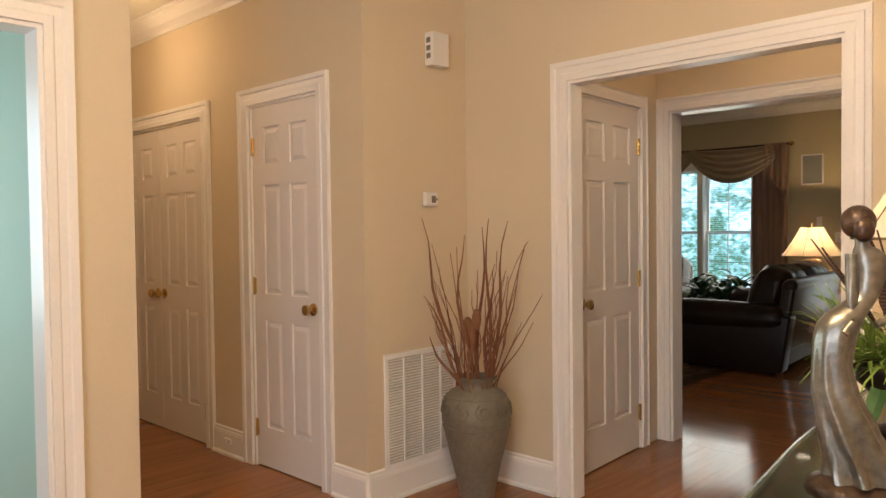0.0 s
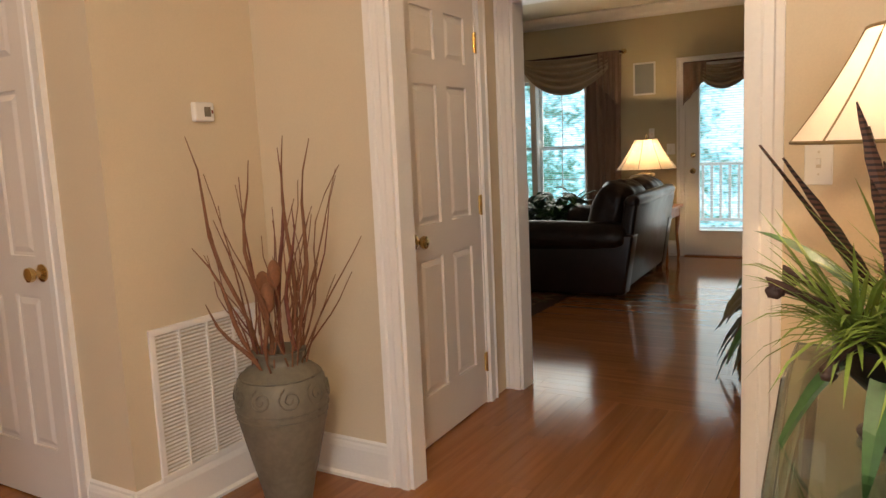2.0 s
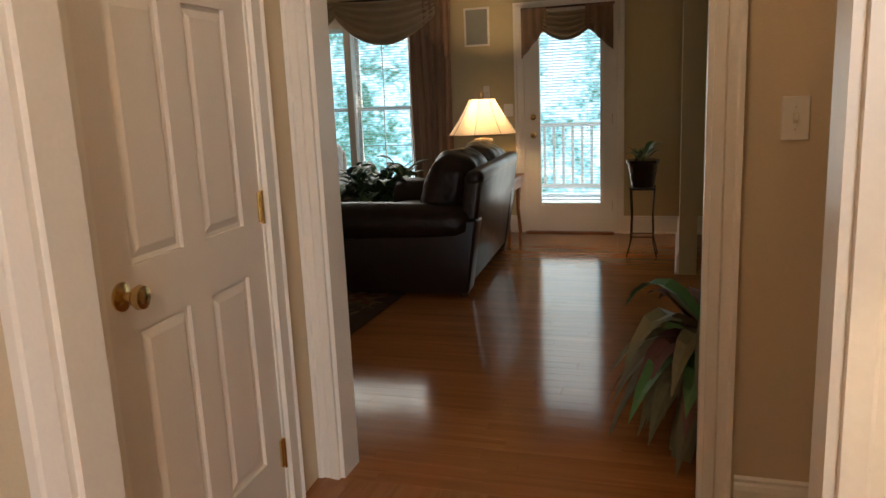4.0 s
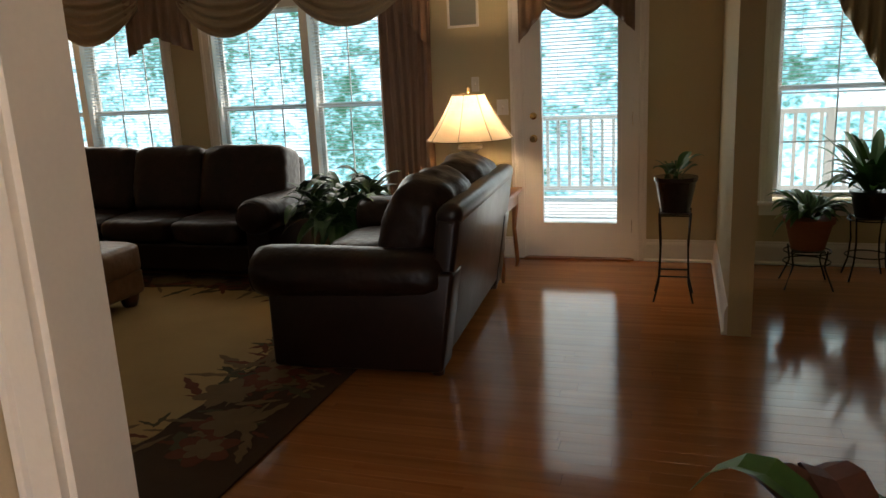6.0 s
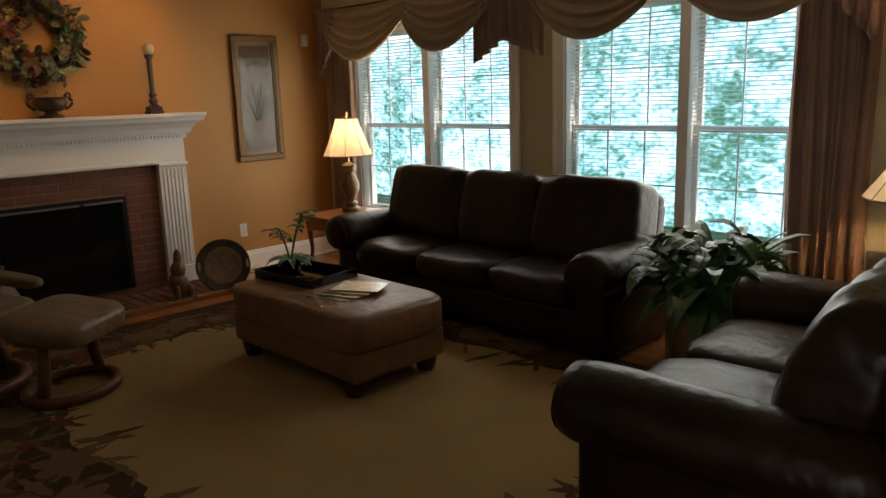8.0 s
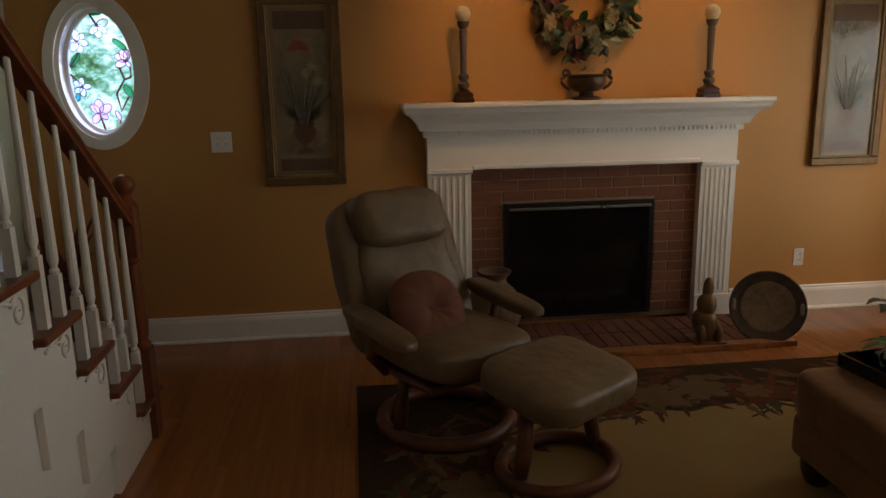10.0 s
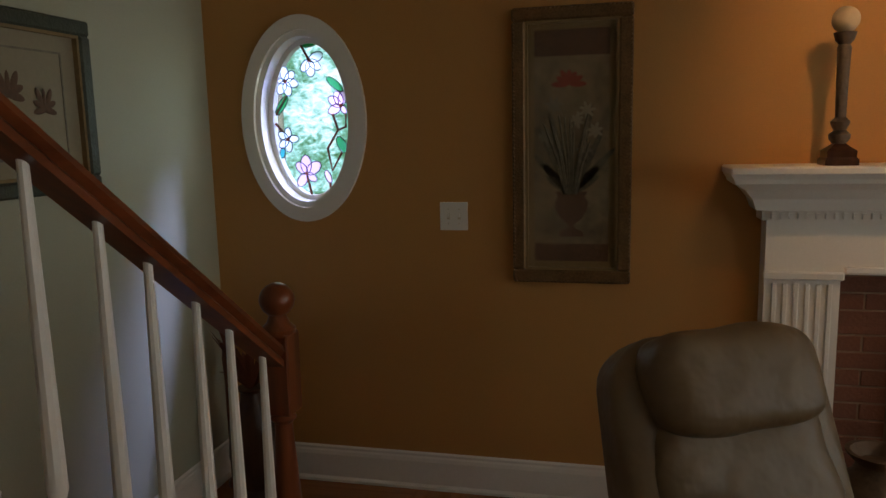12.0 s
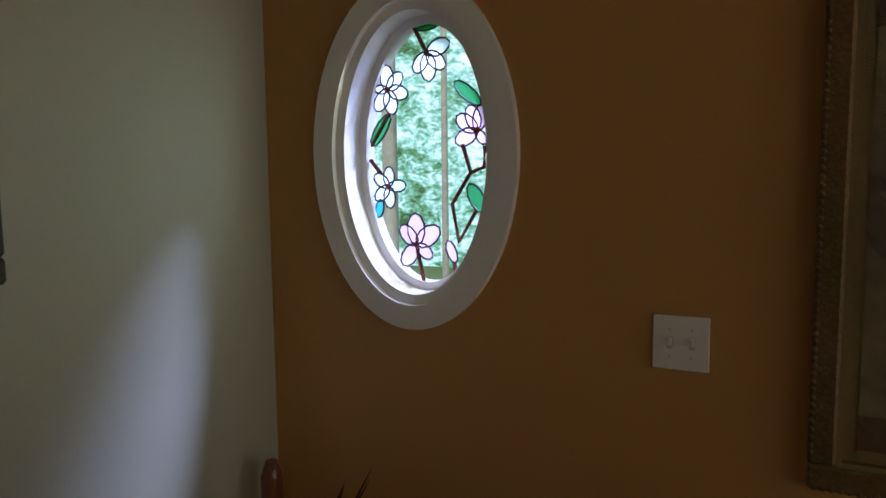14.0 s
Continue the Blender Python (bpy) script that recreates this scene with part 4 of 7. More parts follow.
# firebox with a black glazed screen
part("firebox_frame", bx(X + 0.046, 6.03, 0.06, X + 0.075, 6.99, 0.80, bev=0.004), M_BLACK, fp, "black metal fire screen frame")
part("firebox_glass", bx(X + 0.0755, 6.065, 0.09, X + 0.080, 6.955, 0.755), M_BLACKGLOSS, fp)
part("firebox_lip", bx(X + 0.0755, 6.06, 0.757, X + 0.10, 6.96, 0.772, bev=0.003), mat("brushed_steel", (0.35, 0.34, 0.33), 0.3, 0.9), fp, "brushed steel lip")
hearth = tagged(new("hearth"), "low red brick hearth with an oak border", "hearth")
part("oak_border", bx(X + 0.60, 5.42, 0.0005, X + 0.68, 7.64, 0.035, bev=0.004), M_MIDWOOD, hearth)
part("mortar_bed", bx(X + 0.12, 5.50, 0.0005, X + 0.599, 7.56, 0.026), M_MORTAR, hearth)
for r in range(24):
    y = 5.505 + r * 0.0858
    for k in range(2):
        brick(hearth, X + 0.122 + k * 0.238, y, 0.02, X + 0.352 + k * 0.238, y + 0.078, 0.034)


def candle_holder(y):
    c = thing("candle_holder", "tall grey-brown candle holder with an ivory ball candle", "candle holder", (X + 0.15, y, MZ), group="mantel candle holders")
    part("foot", lathe([(0.076, 0), (0.076, 0.02), (0.066, 0.028), (0.068, 0.05), (0.04, 0.065), (0.026, 0.075)], 4, m=Matrix.Rotation(radians(45), 4, "Z")), M_DARKWOOD, c)
    part("column", lathe([(0.022, 0.074), (0.034, 0.09), (0.036, 0.105), (0.02, 0.12), (0.03, 0.14), (0.032, 0.15), (0.018, 0.165), (0.019, 0.26), (0.023, 0.40), (0.018, 0.41), (0.03, 0.425), (0.037, 0.45)], 18), mat("weathered_grey_wood", (0.10, 0.07, 0.048), 0.6, vary=0.3, scale=20, bump=0.3), c, smooth=35)
    part("ball_candle", ell(bmesh.new(), (0, 0, 0.492), (0.045, 0.045, 0.045)), M_CANDLE, c, "ivory ball candle", smooth=True)
    return c


candle_holder(5.775)
candle_holder(7.262)

# urn and wreath above the mantel
urn = thing("urn", "bronze footed urn with two handles on the mantel", "urn", (X + 0.14, 6.51, MZ))
M_DKBRONZE = mat("dark_bronze", (0.075, 0.042, 0.025), 0.4, 0.5, vary=0.4, scale=20, fine=90, bump=0.5, dist=0.004)
part("bowl", lathe([(0.045, 0.045), (0.075, 0.052), (0.10, 0.075), (0.112, 0.105), (0.108, 0.13), (0.122, 0.14), (0.118, 0.148), (0.10, 0.135)], 24, ripple=lambda a, i: 1 + 0.025 * math.cos(10 * a)), M_DKBRONZE, urn, smooth=35)
part("foot", lathe([(0.085, 0), (0.085, 0.014), (0.045, 0.024), (0.04, 0.0445)], 20), M_DKBRONZE, urn, smooth=35)
for s in (-1, 1):
    part("handle", tube(bmesh.new(), [(0, s * (0.10 + 0.055 * math.sin(t * math.pi)), 0.06 + 0.10 * t) for t in (0, 0.2, 0.4, 0.6, 0.8, 1)], 0.010), M_DKBRONZE, urn, smooth=True)
    curl = [(0, s * (0.125 + 0.020 * math.cos(q)), 0.155 + 0.020 * math.sin(q)) for q in (3.6, 2.8, 2.0, 1.2, 0.4, -0.4, -1.2)]
    part("scroll", tube(bmesh.new(), curl, 0.008), M_DKBRONZE, urn, smooth=True)
wr = thing("wreath", "large wreath of dark leaves with red and cream flowers", "wreath", (X + 0.06, 6.51, 1.98))
random.seed(11)
for nm, mt, cnt, ln, a_lo, a_hi in (("leaves", M_PLANT, 80, 0.12, 0, 6.283), ("brown_leaves", M_FERNDRY, 120, 0.13, 0, 6.283), ("mauve_leaves", M_MAUVE, 120, 0.12, 1.4, 4.7), ("cream_leaves", M_CREAMLEAF, 90, 0.12, -1.5, 1.5)):
    bm = bmesh.new()
    for i in range(cnt):
        a = random.uniform(a_lo, a_hi)
        r = random.gauss(0.24, 0.052)
        c = Vector((random.uniform(-0.03, 0.05), r * math.cos(a), r * math.sin(a)))
        b2 = bmesh.new()
        leaf(b2, (0, 0, 0), 0, ln * random.uniform(0.6, 1.1), 0.05, 0.2, 0.3, n=4)
        m = Matrix.Translation(c) @ Euler((random.uniform(0, 6.3), random.uniform(-1, 1), random.uniform(0, 6.3))).to_matrix().to_4x4()
        b2.transform(m)
        me = bpy.data.meshes.new("t"); b2.to_mesh(me); bm.from_mesh(me); bpy.data.meshes.remove(me); b2.free()
    part(nm, bm, mt, wr)
for i in range(15):
    a = random.uniform(0, 2 * math.pi)
    r = random.uniform(0.17, 0.29)
    mt = M_REDCLOTH if (1.2 < a < 4.6 and random.random() < 0.8) else (M_MATBOARD if random.random() < 0.4 else M_FERNDRY)
    bm = bmesh.new()
    for k in range(7):
        leaf(bm, (0, 0, 0), k * 0.9 + a, random.uniform(0.05, 0.075), 0.04, 0.45, 0.35, n=4)
    bm.transform(Matrix.Translation((0.055, r * math.cos(a), r * math.sin(a))) @ Matrix.Rotation(radians(90) + random.uniform(-0.5, 0.5), 4, "Y") @ Matrix.Rotation(random.uniform(-0.4, 0.4), 4, "X"))
    bmesh.ops.remove_doubles(bm, verts=bm.verts, dist=0.006)
    part("bloom", bm, mt, wr)
part("wreath_ring", tube(bmesh.new(), [(-0.03, 0.23 * math.cos(t * 0.3307), 0.23 * math.sin(t * 0.3307)) for t in range(20)], 0.025), M_STICK, wr)


def picture(name, label, face, a0, a1, z0, z1, frame_m, fw, mats, axis="x+", group=""):
    """A framed print on a wall. axis: the way that it faces."""
    w, h = a1 - a0, z1 - z0
    ob = tagged(new(name), label, "picture", group)
    ob.matrix_world = pose(face, a0, z0, 0, 0, 90) if axis == "x+" else pose(a1, face, z0, 0, 0, 180)
    # local: x along the wall, -y away from it
    for q in ((0, 0, w, fw), (0, h - fw, w, h), (0, fw, fw, h - fw), (w - fw, fw, w, h - fw)):
        f = part("frame_side", bx(q[0], -0.035, q[1], q[2], -0.001, q[3], bev=0.007), frame_m, ob)
    if fw > 0.051:
        bm = bmesh.new()
        for q0, q1 in (((0.006, 0.006), (w - 0.006, 0.006)), ((w - 0.006, 0.006), (w - 0.006, h - 0.006)), ((w - 0.006, h - 0.006), (0.006, h - 0.006)), ((0.006, h - 0.006), (0.006, 0.006))):
            ln = math.dist(q0, q1)
            for k in range(int(ln / 0.016)):
                t = (k + 0.5) * 0.016 / ln
                ell(bm, (q0[0] + (q1[0] - q0[0]) * t, -0.033, q0[1] + (q1[1] - q0[1]) * t), (0.0065, 0.006, 0.0065), seg=6, rings=4)
        tagged(part("frame_beading", bm, M_FRAMEBRN, ob, smooth=True), kind="stuff")
    for q in ((fw, fw, w - fw, fw + 0.01), (fw, h - fw - 0.01, w - fw, h - fw), (fw, fw + 0.01, fw + 0.01, h - fw - 0.01), (w - fw - 0.01, fw + 0.01, w - fw, h - fw - 0.01)):
        part("gilt_edge", bx(q[0], -0.0285, q[1], q[2], -0.002, q[3]), M_MATBOARD, ob)
    part("mat_board", bx(fw, -0.010, fw, w - fw, -0.002, h - fw), mats, ob)
    return ob, w, h


def bm_plate(outline, y, bm=None):
    """A thin shaped piece of a picture, outline in (x, z)."""
    bm = bm or bmesh.new()
    a = [bm.verts.new((u, y, w)) for u, w in outline]; b = [bm.verts.new((u, y + 0.0008, w)) for u, w in outline]
    bm.faces.new(a); bm.faces.new(b[::-1])
    for i in range(len(a)):
        j = (i + 1) % len(a)
        bm.faces.new((a[i], b[i], b[j], a[j]))
    return bm


def urn_print(a0, a1, z0, z1, label, flower):
    ob, w, h = picture("framed_print", label, X, a0, a1, z0, z1, M_FRAMEBRN, 0.052, M_MATBOARD, group="tall botanical prints")
    f = 0.052 + 0.035
    part("print_band", bx(f, -0.0125, h - f - 0.1, w - f, -0.0105, h - f), M_INKBRN, ob)
    part("print_band", bx(f, -0.0125, f, w - f, -0.0105, f + 0.07), M_INKBRN, ob)
    part("print_ground", bx(f, -0.0125, f + 0.07, w - f, -0.0105, h - f - 0.1), M_AGED if flower else M_SKYBLUE, ob)
    cx = w / 2
    m = Matrix.Translation((cx, -0.0135, f + 0.10)) @ Matrix.Diagonal((1, 0.02, 1, 1))
    part("print_urn", lathe([(0.05, 0), (0.045, 0.02), (0.012, 0.035), (0.012, 0.05), (0.04, 0.07), (0.062, 0.11), (0.065, 0.14), (0.05, 0.16), (0.065, 0.18)], 16, m=m), M_INKBRN, ob)
    bm = bmesh.new()
    random.seed(5 + int(flower))
    for i in range(13):
        e = random.uniform(-0.11, 0.11)
        top = random.uniform(0.42, 0.62)
        tube(bm, [(cx + e * 0.2, -0.0145, f + 0.27), (cx + e * 0.5, -0.0145, f + 0.27 + (top - 0.27) * 0.5), (cx + e, -0.0145, f + top)], [0.009, 0.007, 0.003], 5)
    part("print_stems", bm, M_INKOLIVE, ob)
    for lx, ll in ((-1, 0.17), (1, 0.16), (-1, 0.22), (1, 0.25), (-0.6, 0.30), (0.6, 0.28), (-0.35, 0.34), (0.3, 0.36), (-1.25, 0.13), (1.3, 0.13)):
        q = petal_outline(cx, f + 0.27, math.pi / 2 - lx * 0.75, ll, 0.03)
        part("print_leaf", bm_plate(q, -0.0140), M_INKOLIVE, ob)
    for i in range(7):
        e = (-0.01, 0.06, -0.07, 0.09, -0.10, 0.02, 0.05)[i]
        mt = M_INKRED if i < 1 and flower else (M_CREAM if i % 2 else M_INKGREY)
        zz = f + (0.70, 0.60, 0.62, 0.52, 0.50, 0.56, 0.45)[i]
        bm = bmesh.new()
        sz = 0.065 if i == 0 else 0.036
        for k in range(7):
            a_ = math.pi * (k / 6 if i == 0 else k / 3.5) + 0.1 * i
            bm_plate(petal_outline(cx + e, zz, a_, sz * random.uniform(0.8, 1.1), sz * 0.36), -0.0142 - 0.0002 * k, bm)
        part("print_bloom", bm, mt, ob)
    # glass over the print
    g = part("print_glass", bx(0.062, -0.021, 0.062, w - 0.062, -0.019, h - 0.062), M_PRINTGLASS, ob)
    g.visible_shadow = False
    return ob


urn_print(4.613, 5.078, 0.952, 2.035, "tall framed print of red flowers in an urn", True)
urn_print(8.04, 8.505, 0.965, 2.05, "tall bronze-framed print of an urn behind glass on the gold wall", False)

ob, w, h = picture("butterfly_print", "green-grey framed print of three winged figures by the stairs", YS + 0.001, -6.82, -6.28, 1.395, 1.955, M_FRAMEGRN, 0.05, M_CREAM, axis="y+")
for q in ((0.12, 0.11, w - 0.12, 0.116), (0.12, h - 0.116, w - 0.12, h - 0.11), (0.12, 0.116, 0.126, h - 0.116), (w - 0.126, 0.116, w - 0.12, h - 0.116)):
    part("print_line", bx(q[0], -0.0125, q[1], q[2], -0.0105, q[3]), M_INKGREY, ob)
for k, (cx, cz, s) in enumerate(((0.19, 0.34, 1.1), (0.33, 0.30, 0.9), (0.22, 0.20, 0.9))):
    bm = bmesh.new()
    ell(bm, (cx, -0.012, cz), (0.009 * s, 0.002, 0.035 * s), seg=10, rings=8)
    for sx in (-1, 1):
        for az in (0.5, -0.3, -0.9):
            m = Matrix.Translation((0, 0, 0)) @ Matrix.Rotation(sx * (0.9 - az), 4, "Y")
            ell(bm, (cx + sx * 0.022 * s, -0.0122, cz - 0.01 + az * 0.03), (0.012 * s, 0.0015, 0.034 * s), seg=10, rings=6, m=m)
    part("print_figure", bm, M_INKBRN, ob)

# ---- small wall things ----
def plate(name, label, cat, m, w, h, kind):
    """A wall plate; local: x along the wall, -y out of it, centre at the origin."""
    p = tagged(new(name), label, cat)
    p.matrix_world = m
    part("cover", bx(-w / 2, -0.007, -h / 2, w / 2, -0.0005, h / 2, bev=0.002), M_PLATE, p)
    if kind == "toggle":
        for cx in ([0] if w < 0.1 else [-0.023, 0.023]):
            part("toggle", bx(cx - 0.005, -0.018, -0.004, cx + 0.005, -0.006, 0.012, bev=0.001), M_PLATE, p)
            part("slot", bx(cx - 0.006, -0.0076, -0.013, cx + 0.006, -0.0071, 0.013), M_GRILLEBACK, p)
            for z in (-0.03, 0.03):
                part("screw", ell(bmesh.new(), (cx, -0.0075, z), (0.003, 0.0012, 0.003), seg=8, rings=5), M_GRILLEBACK, p)
    if kind == "outlet":
        for z in (-0.02, 0.02):
            part("socket", bx(-0.012, -0.009, z - 0.014, 0.012, -0.0072, z + 0.014, bev=0.003), M_PLATE, p)
            for cx in (-0.005, 0.005):
                part("socket_slot", bx(cx - 0.001, -0.0095, z - 0.003, cx + 0.001, -0.0091, z + 0.006), M_BLACK, p)
    return p


FXP = lambda y, z: pose(XF + 0.0, y, z, 0, 0, 90)
plate("light_switch", "white single toggle switch plate on the tan wall", "light switch", pose(-0.363, YA, 1.221), 0.07, 0.117, "toggle")
plate("light_switch", "white toggle switch plate in the passage", "light switch", pose(-0.44, YB, 1.225), 0.07, 0.117, "toggle")
plate("light_switch", "white double switch plate on the gold wall", "light switch", FXP(4.362, 1.218), 0.118, 0.118, "toggle")
plate("light_switch", "white switch plate beside the garden door", "light switch", pose(-2.29, YF, 1.18), 0.09, 0.117, "toggle")
plate("light_switch", "small white switch plate above the table lamp", "light switch", pose(-2.50, YF, 1.36), 0.06, 0.11, "toggle")
plate("wall_outlet", "white wall outlet on the gold wall", "outlet", FXP(5.03, 0.34), 0.07, 0.115, "outlet")
plate("wall_outlet", "white wall outlet beside the fireplace", "outlet", FXP(8.03, 0.36), 0.07, 0.115, "outlet")
plate("wall_outlet", "white wall outlet low in the hall", "outlet", pose(-3.67, YC - 0.017, 0.09, 0, 90, 0), 0.035, 0.07, "outlet")
th = tagged(new("thermostat"), "white thermostat with a small grey display", "thermostat")
th.matrix_world = pose(XT, 2.62, 1.48, 0, 0, 90)
part("casing", bx(-0.046, -0.028, -0.036, 0.046, -0.0005, 0.036, bev=0.008, seg=3), M_PLATE, th)
part("display", bx(-0.004, -0.0295, -0.018, 0.026, -0.0283, 0.018), M_INKGREY, th)
part("button", bx(0.03, -0.0305, -0.006, 0.037, -0.0283, 0.006), M_INKRED, th)
ch = tagged(new("door_chime"), "white door chime box high on the tan wall", "door chime")
ch.matrix_world = pose(XT, 2.665, 2.245, 0, 0, 90)
part("chime_cover", bx(-0.06, -0.06, -0.085, 0.06, -0.0005, 0.085, bev=0.005, seg=2), M_PLATE, ch)
for z in (-0.05, -0.01, 0.03):
    part("vent_hole", bx(-0.0612, -0.044, z, -0.0603, -0.016, z + 0.026), M_INKGREY, ch)
dt = tagged(new("motion_sensor"), "small white alarm sensor high on the gold wall", "sensor")
dt.matrix_world = pose(XF, 8.80, 2.02, 0, 0, 90)
part("sensor_body", bx(-0.03, -0.05, -0.055, 0.03, -0.0005, 0.055, bev=0.008, seg=2), M_PLATE, dt)
sp = tagged(new("wall_speaker"), "white framed flush wall speaker with a grey grille", "speaker")
sp.matrix_world = pose(-2.70, YF, 1.785)
for q in ((0, 0, 0.245, 0.018), (0, 0.335, 0.245, 0.353), (0, 0.018, 0.018, 0.335), (0.227, 0.018, 0.245, 0.335)):
    part("speaker_frame", bx(q[0], -0.010, q[1], q[2], -0.0005, q[3]), M_PLATE, sp)
part("speaker_grille", bx(0.018, -0.007, 0.018, 0.227, -0.001, 0.335), mat("grey_speaker_mesh", (0.30, 0.30, 0.27), 0.8, vary=0.05, fine=500, bump=0.6), sp)
gr = tagged(new("return_air_grille"), "large white louvred return air grille low on the tan wall", "air vent")
gr.matrix_world = pose(XT, 2.295, 0.152, 0, 0, 90)
GW, GH = 0.52, 0.565
for q in ((0, 0, GW, 0.025), (0, GH - 0.025, GW, GH), (0, 0.025, 0.025, GH - 0.025), (GW - 0.025, 0.025, GW, GH - 0.025)):
    part("grille_frame", bx(q[0], -0.012, q[1], q[2], -0.0005, q[3], bev=0.002), M_TRIM, gr)
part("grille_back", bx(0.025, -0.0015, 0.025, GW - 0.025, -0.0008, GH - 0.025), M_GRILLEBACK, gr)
for i in range(1, 4):
    part("grille_bar", bx(GW * i / 4 - 0.004, -0.0118, 0.025, GW * i / 4 + 0.004, -0.002, GH - 0.025), M_TRIM, gr)
lou = bpy.data.meshes.new("louvre")
bm = bx(0.025, -0.0095, -0.0012, GW - 0.025, -0.0022, 0.0012, m=Matrix.Translation((0, -0.006, 0)) @ Matrix.Rotation(radians(35), 4, "X") @ Matrix.Translation((0, 0.006, 0)))
bm.to_mesh(lou); bm.free(); lou.materials.append(M_TRIM)
for i in range(36):
    o = new("louvre", lou); o.parent = gr; o.location = (0, 0, 0.034 + i * 0.0142)


# ---- curtains ----
def fold_panel(x0, x1, z0, z1, amp, folds, seed, top_in=0.0):
    """A hanging curtain with deep uneven folds."""
    bm = bmesh.new()
    rnd = random.Random(seed)
    ph = [rnd.uniform(0, 6.3) for _ in range(3)]
    cols, rows_n = folds * 10, 14
    grid = []
    for j in range(rows_n + 1):
        v = j / rows_n
        row = []
        for i in range(cols + 1):
            u = i / cols
            k = 0.6 + 0.4 * v
            y = amp * k * (math.sin(2 * math.pi * folds * u + ph[0] + 0.3 * v) + 0.35 * math.sin(2 * math.pi * folds * 2.3 * u + ph[1] + v))
            x = x0 + (x1 - x0) * u + 0.012 * math.sin(5 * v + 6 * u + ph[2])
            row.append(bm.verts.new((x, y, z1 + (z0 - z1) * v)))
        grid.append(row)
    for a, b in zip(grid, grid[1:]):
        for i in range(cols):
            bm.faces.new((a[i], b[i], b[i + 1], a[i + 1]))
    return bm


def thicken(ob, t=0.006):
    m = ob.modifiers.new("thickness", "SOLIDIFY"); m.thickness = t
    return ob


def swag(x0, x1, z, sag, depth, folds, inner=0.04, seed=0):
    """A draped half-round swag whose pleats run from end to end."""
    bm = bmesh.new()
    nu, nv = 30, folds * 6
    grid = []
    for j in range(nv + 1):
        v = j / nv
        row = []
        for i in range(nu + 1):
            u = i / nu
            c = 1 - (2 * u - 1) ** 2
            x = x0 + (x1 - x0) * (u + 0.10 * (1 - v) * 0)
            zz = z - inner * v - (0.03 + sag * v) * c ** 0.8 - 0.10 * v * (1 - c) ** 3 * 0.4
            y = -0.03 - depth * (0.25 + 0.75 * v) * c ** 0.5 - 0.028 * math.sin(2 * math.pi * folds * v + seed) * c ** 0.4
            row.append(bm.verts.new((x, y, zz)))
        grid.append(row)
    for a, b in zip(grid, grid[1:]):
        for i in range(nu):
            bm.faces.new((a[i], b[i], b[i + 1], a[i + 1]))
    return bm


def jabot(x0, x1, z, long_, short, folds, flip):
    """A tail with zigzag pleats, longer at its outer edge."""
    bm = bmesh.new()
    n, rows_n = folds * 6, 8
    grid = []
    for j in range(rows_n + 1):
        v = j / rows_n
        row = []
        for i in range(n + 1):
            u = i / n
            t = u if flip else 1 - u
            ln = short + (long_ - short) * t
            row.append(bm.verts.new((x0 + (x1 - x0) * u, -0.08 - 0.028 * math.sin(2 * math.pi * folds * u) * (0.4 + 0.6 * v), z - ln * v)))
        grid.append(row)
    for a, b in zip(grid, grid[1:]):
        for i in range(n):
            bm.faces.new((a[i], b[i], b[i + 1], a[i + 1]))
    return bm


YW = YF - 0.05
for x0, x1, lab, sd in ((-3.24, -2.82, "brown striped curtain panel hanging in folds beside the window", 3), (-7.42, -7.06, "brown striped curtain panel hanging in folds at the fireplace corner", 8)):
    c = thing("curtain", lab, "curtain", (0, YW - 0.05, 0), group="window curtains")
    thicken(part("curtain_cloth", fold_panel(x0, x1, 0.06, 2.25, 0.032, 6, sd), M_CURTAIN, c, smooth=True))
ZR = 2.27
rod = thing("curtain_rod", "dark wood curtain rod with ball finials above the windows", "curtain rod", (0, YW - 0.06, ZR))
part("pole", tube(bmesh.new(), [(-7.45, 0, 0), (-2.79, 0, 0)], 0.014, 10), M_DARKWOOD, rod)
for xx in (-7.47, -2.77):
    part("finial", ell(bmesh.new(), (xx, 0, 0), (0.03, 0.028, 0.028)), M_BRASS, rod, "brass ball finial", smooth=True)
for xx in (-7.3, -5.1, -2.95):
    part("bracket", bx(xx - 0.01, 0, -0.012, xx + 0.01, 0.109, 0.012), M_DARKWOOD, rod)
val = thing("window_valance", "swagged taupe and brown satin valance with pleated tails over the windows", "valance", (0, YW - 0.06, 0))
for i, (x0, x1, sg) in enumerate(((-3.98, -2.86, 0.36), (-5.0, -3.92, 0.38), (-6.32, -5.3, 0.38), (-7.38, -6.22, 0.40))):
    thicken(part("swag", swag(x0, x1, ZR + 0.01, sg, 0.12, 5, 0.05, i), M_SWAG, val, "draped satin swag", smooth=True))
for x0, x1, ln, sh, fl in ((-3.05, -2.80, 0.62, 0.34, True), (-5.26, -4.86, 0.55, 0.40, True), (-5.50, -5.20, 0.57, 0.40, False), (-7.44, -7.2, 0.62, 0.34, False)):
    thicken(part("jabot", jabot(x0, x1, ZR + 0.01, ln, sh, 4, fl), M_CURTAIN, val, "pleated brown tail", smooth=True))
dv = thing("door_valance", "small swagged brown valance over the garden door", "valance", (0, YF - 0.045, 0))
thicken(part("swag", swag(-2.03, -1.42, 2.07, 0.22, 0.05, 5, 0.03), M_SWAG, dv, smooth=True))
thicken(part("jabot", jabot(-2.13, -1.90, 2.08, 0.44, 0.18, 3, False), M_CURTAIN, dv, smooth=True))
thicken(part("jabot", jabot(-1.55, -1.31, 2.08, 0.40, 0.18, 3, True), M_CURTAIN, dv, smooth=True))
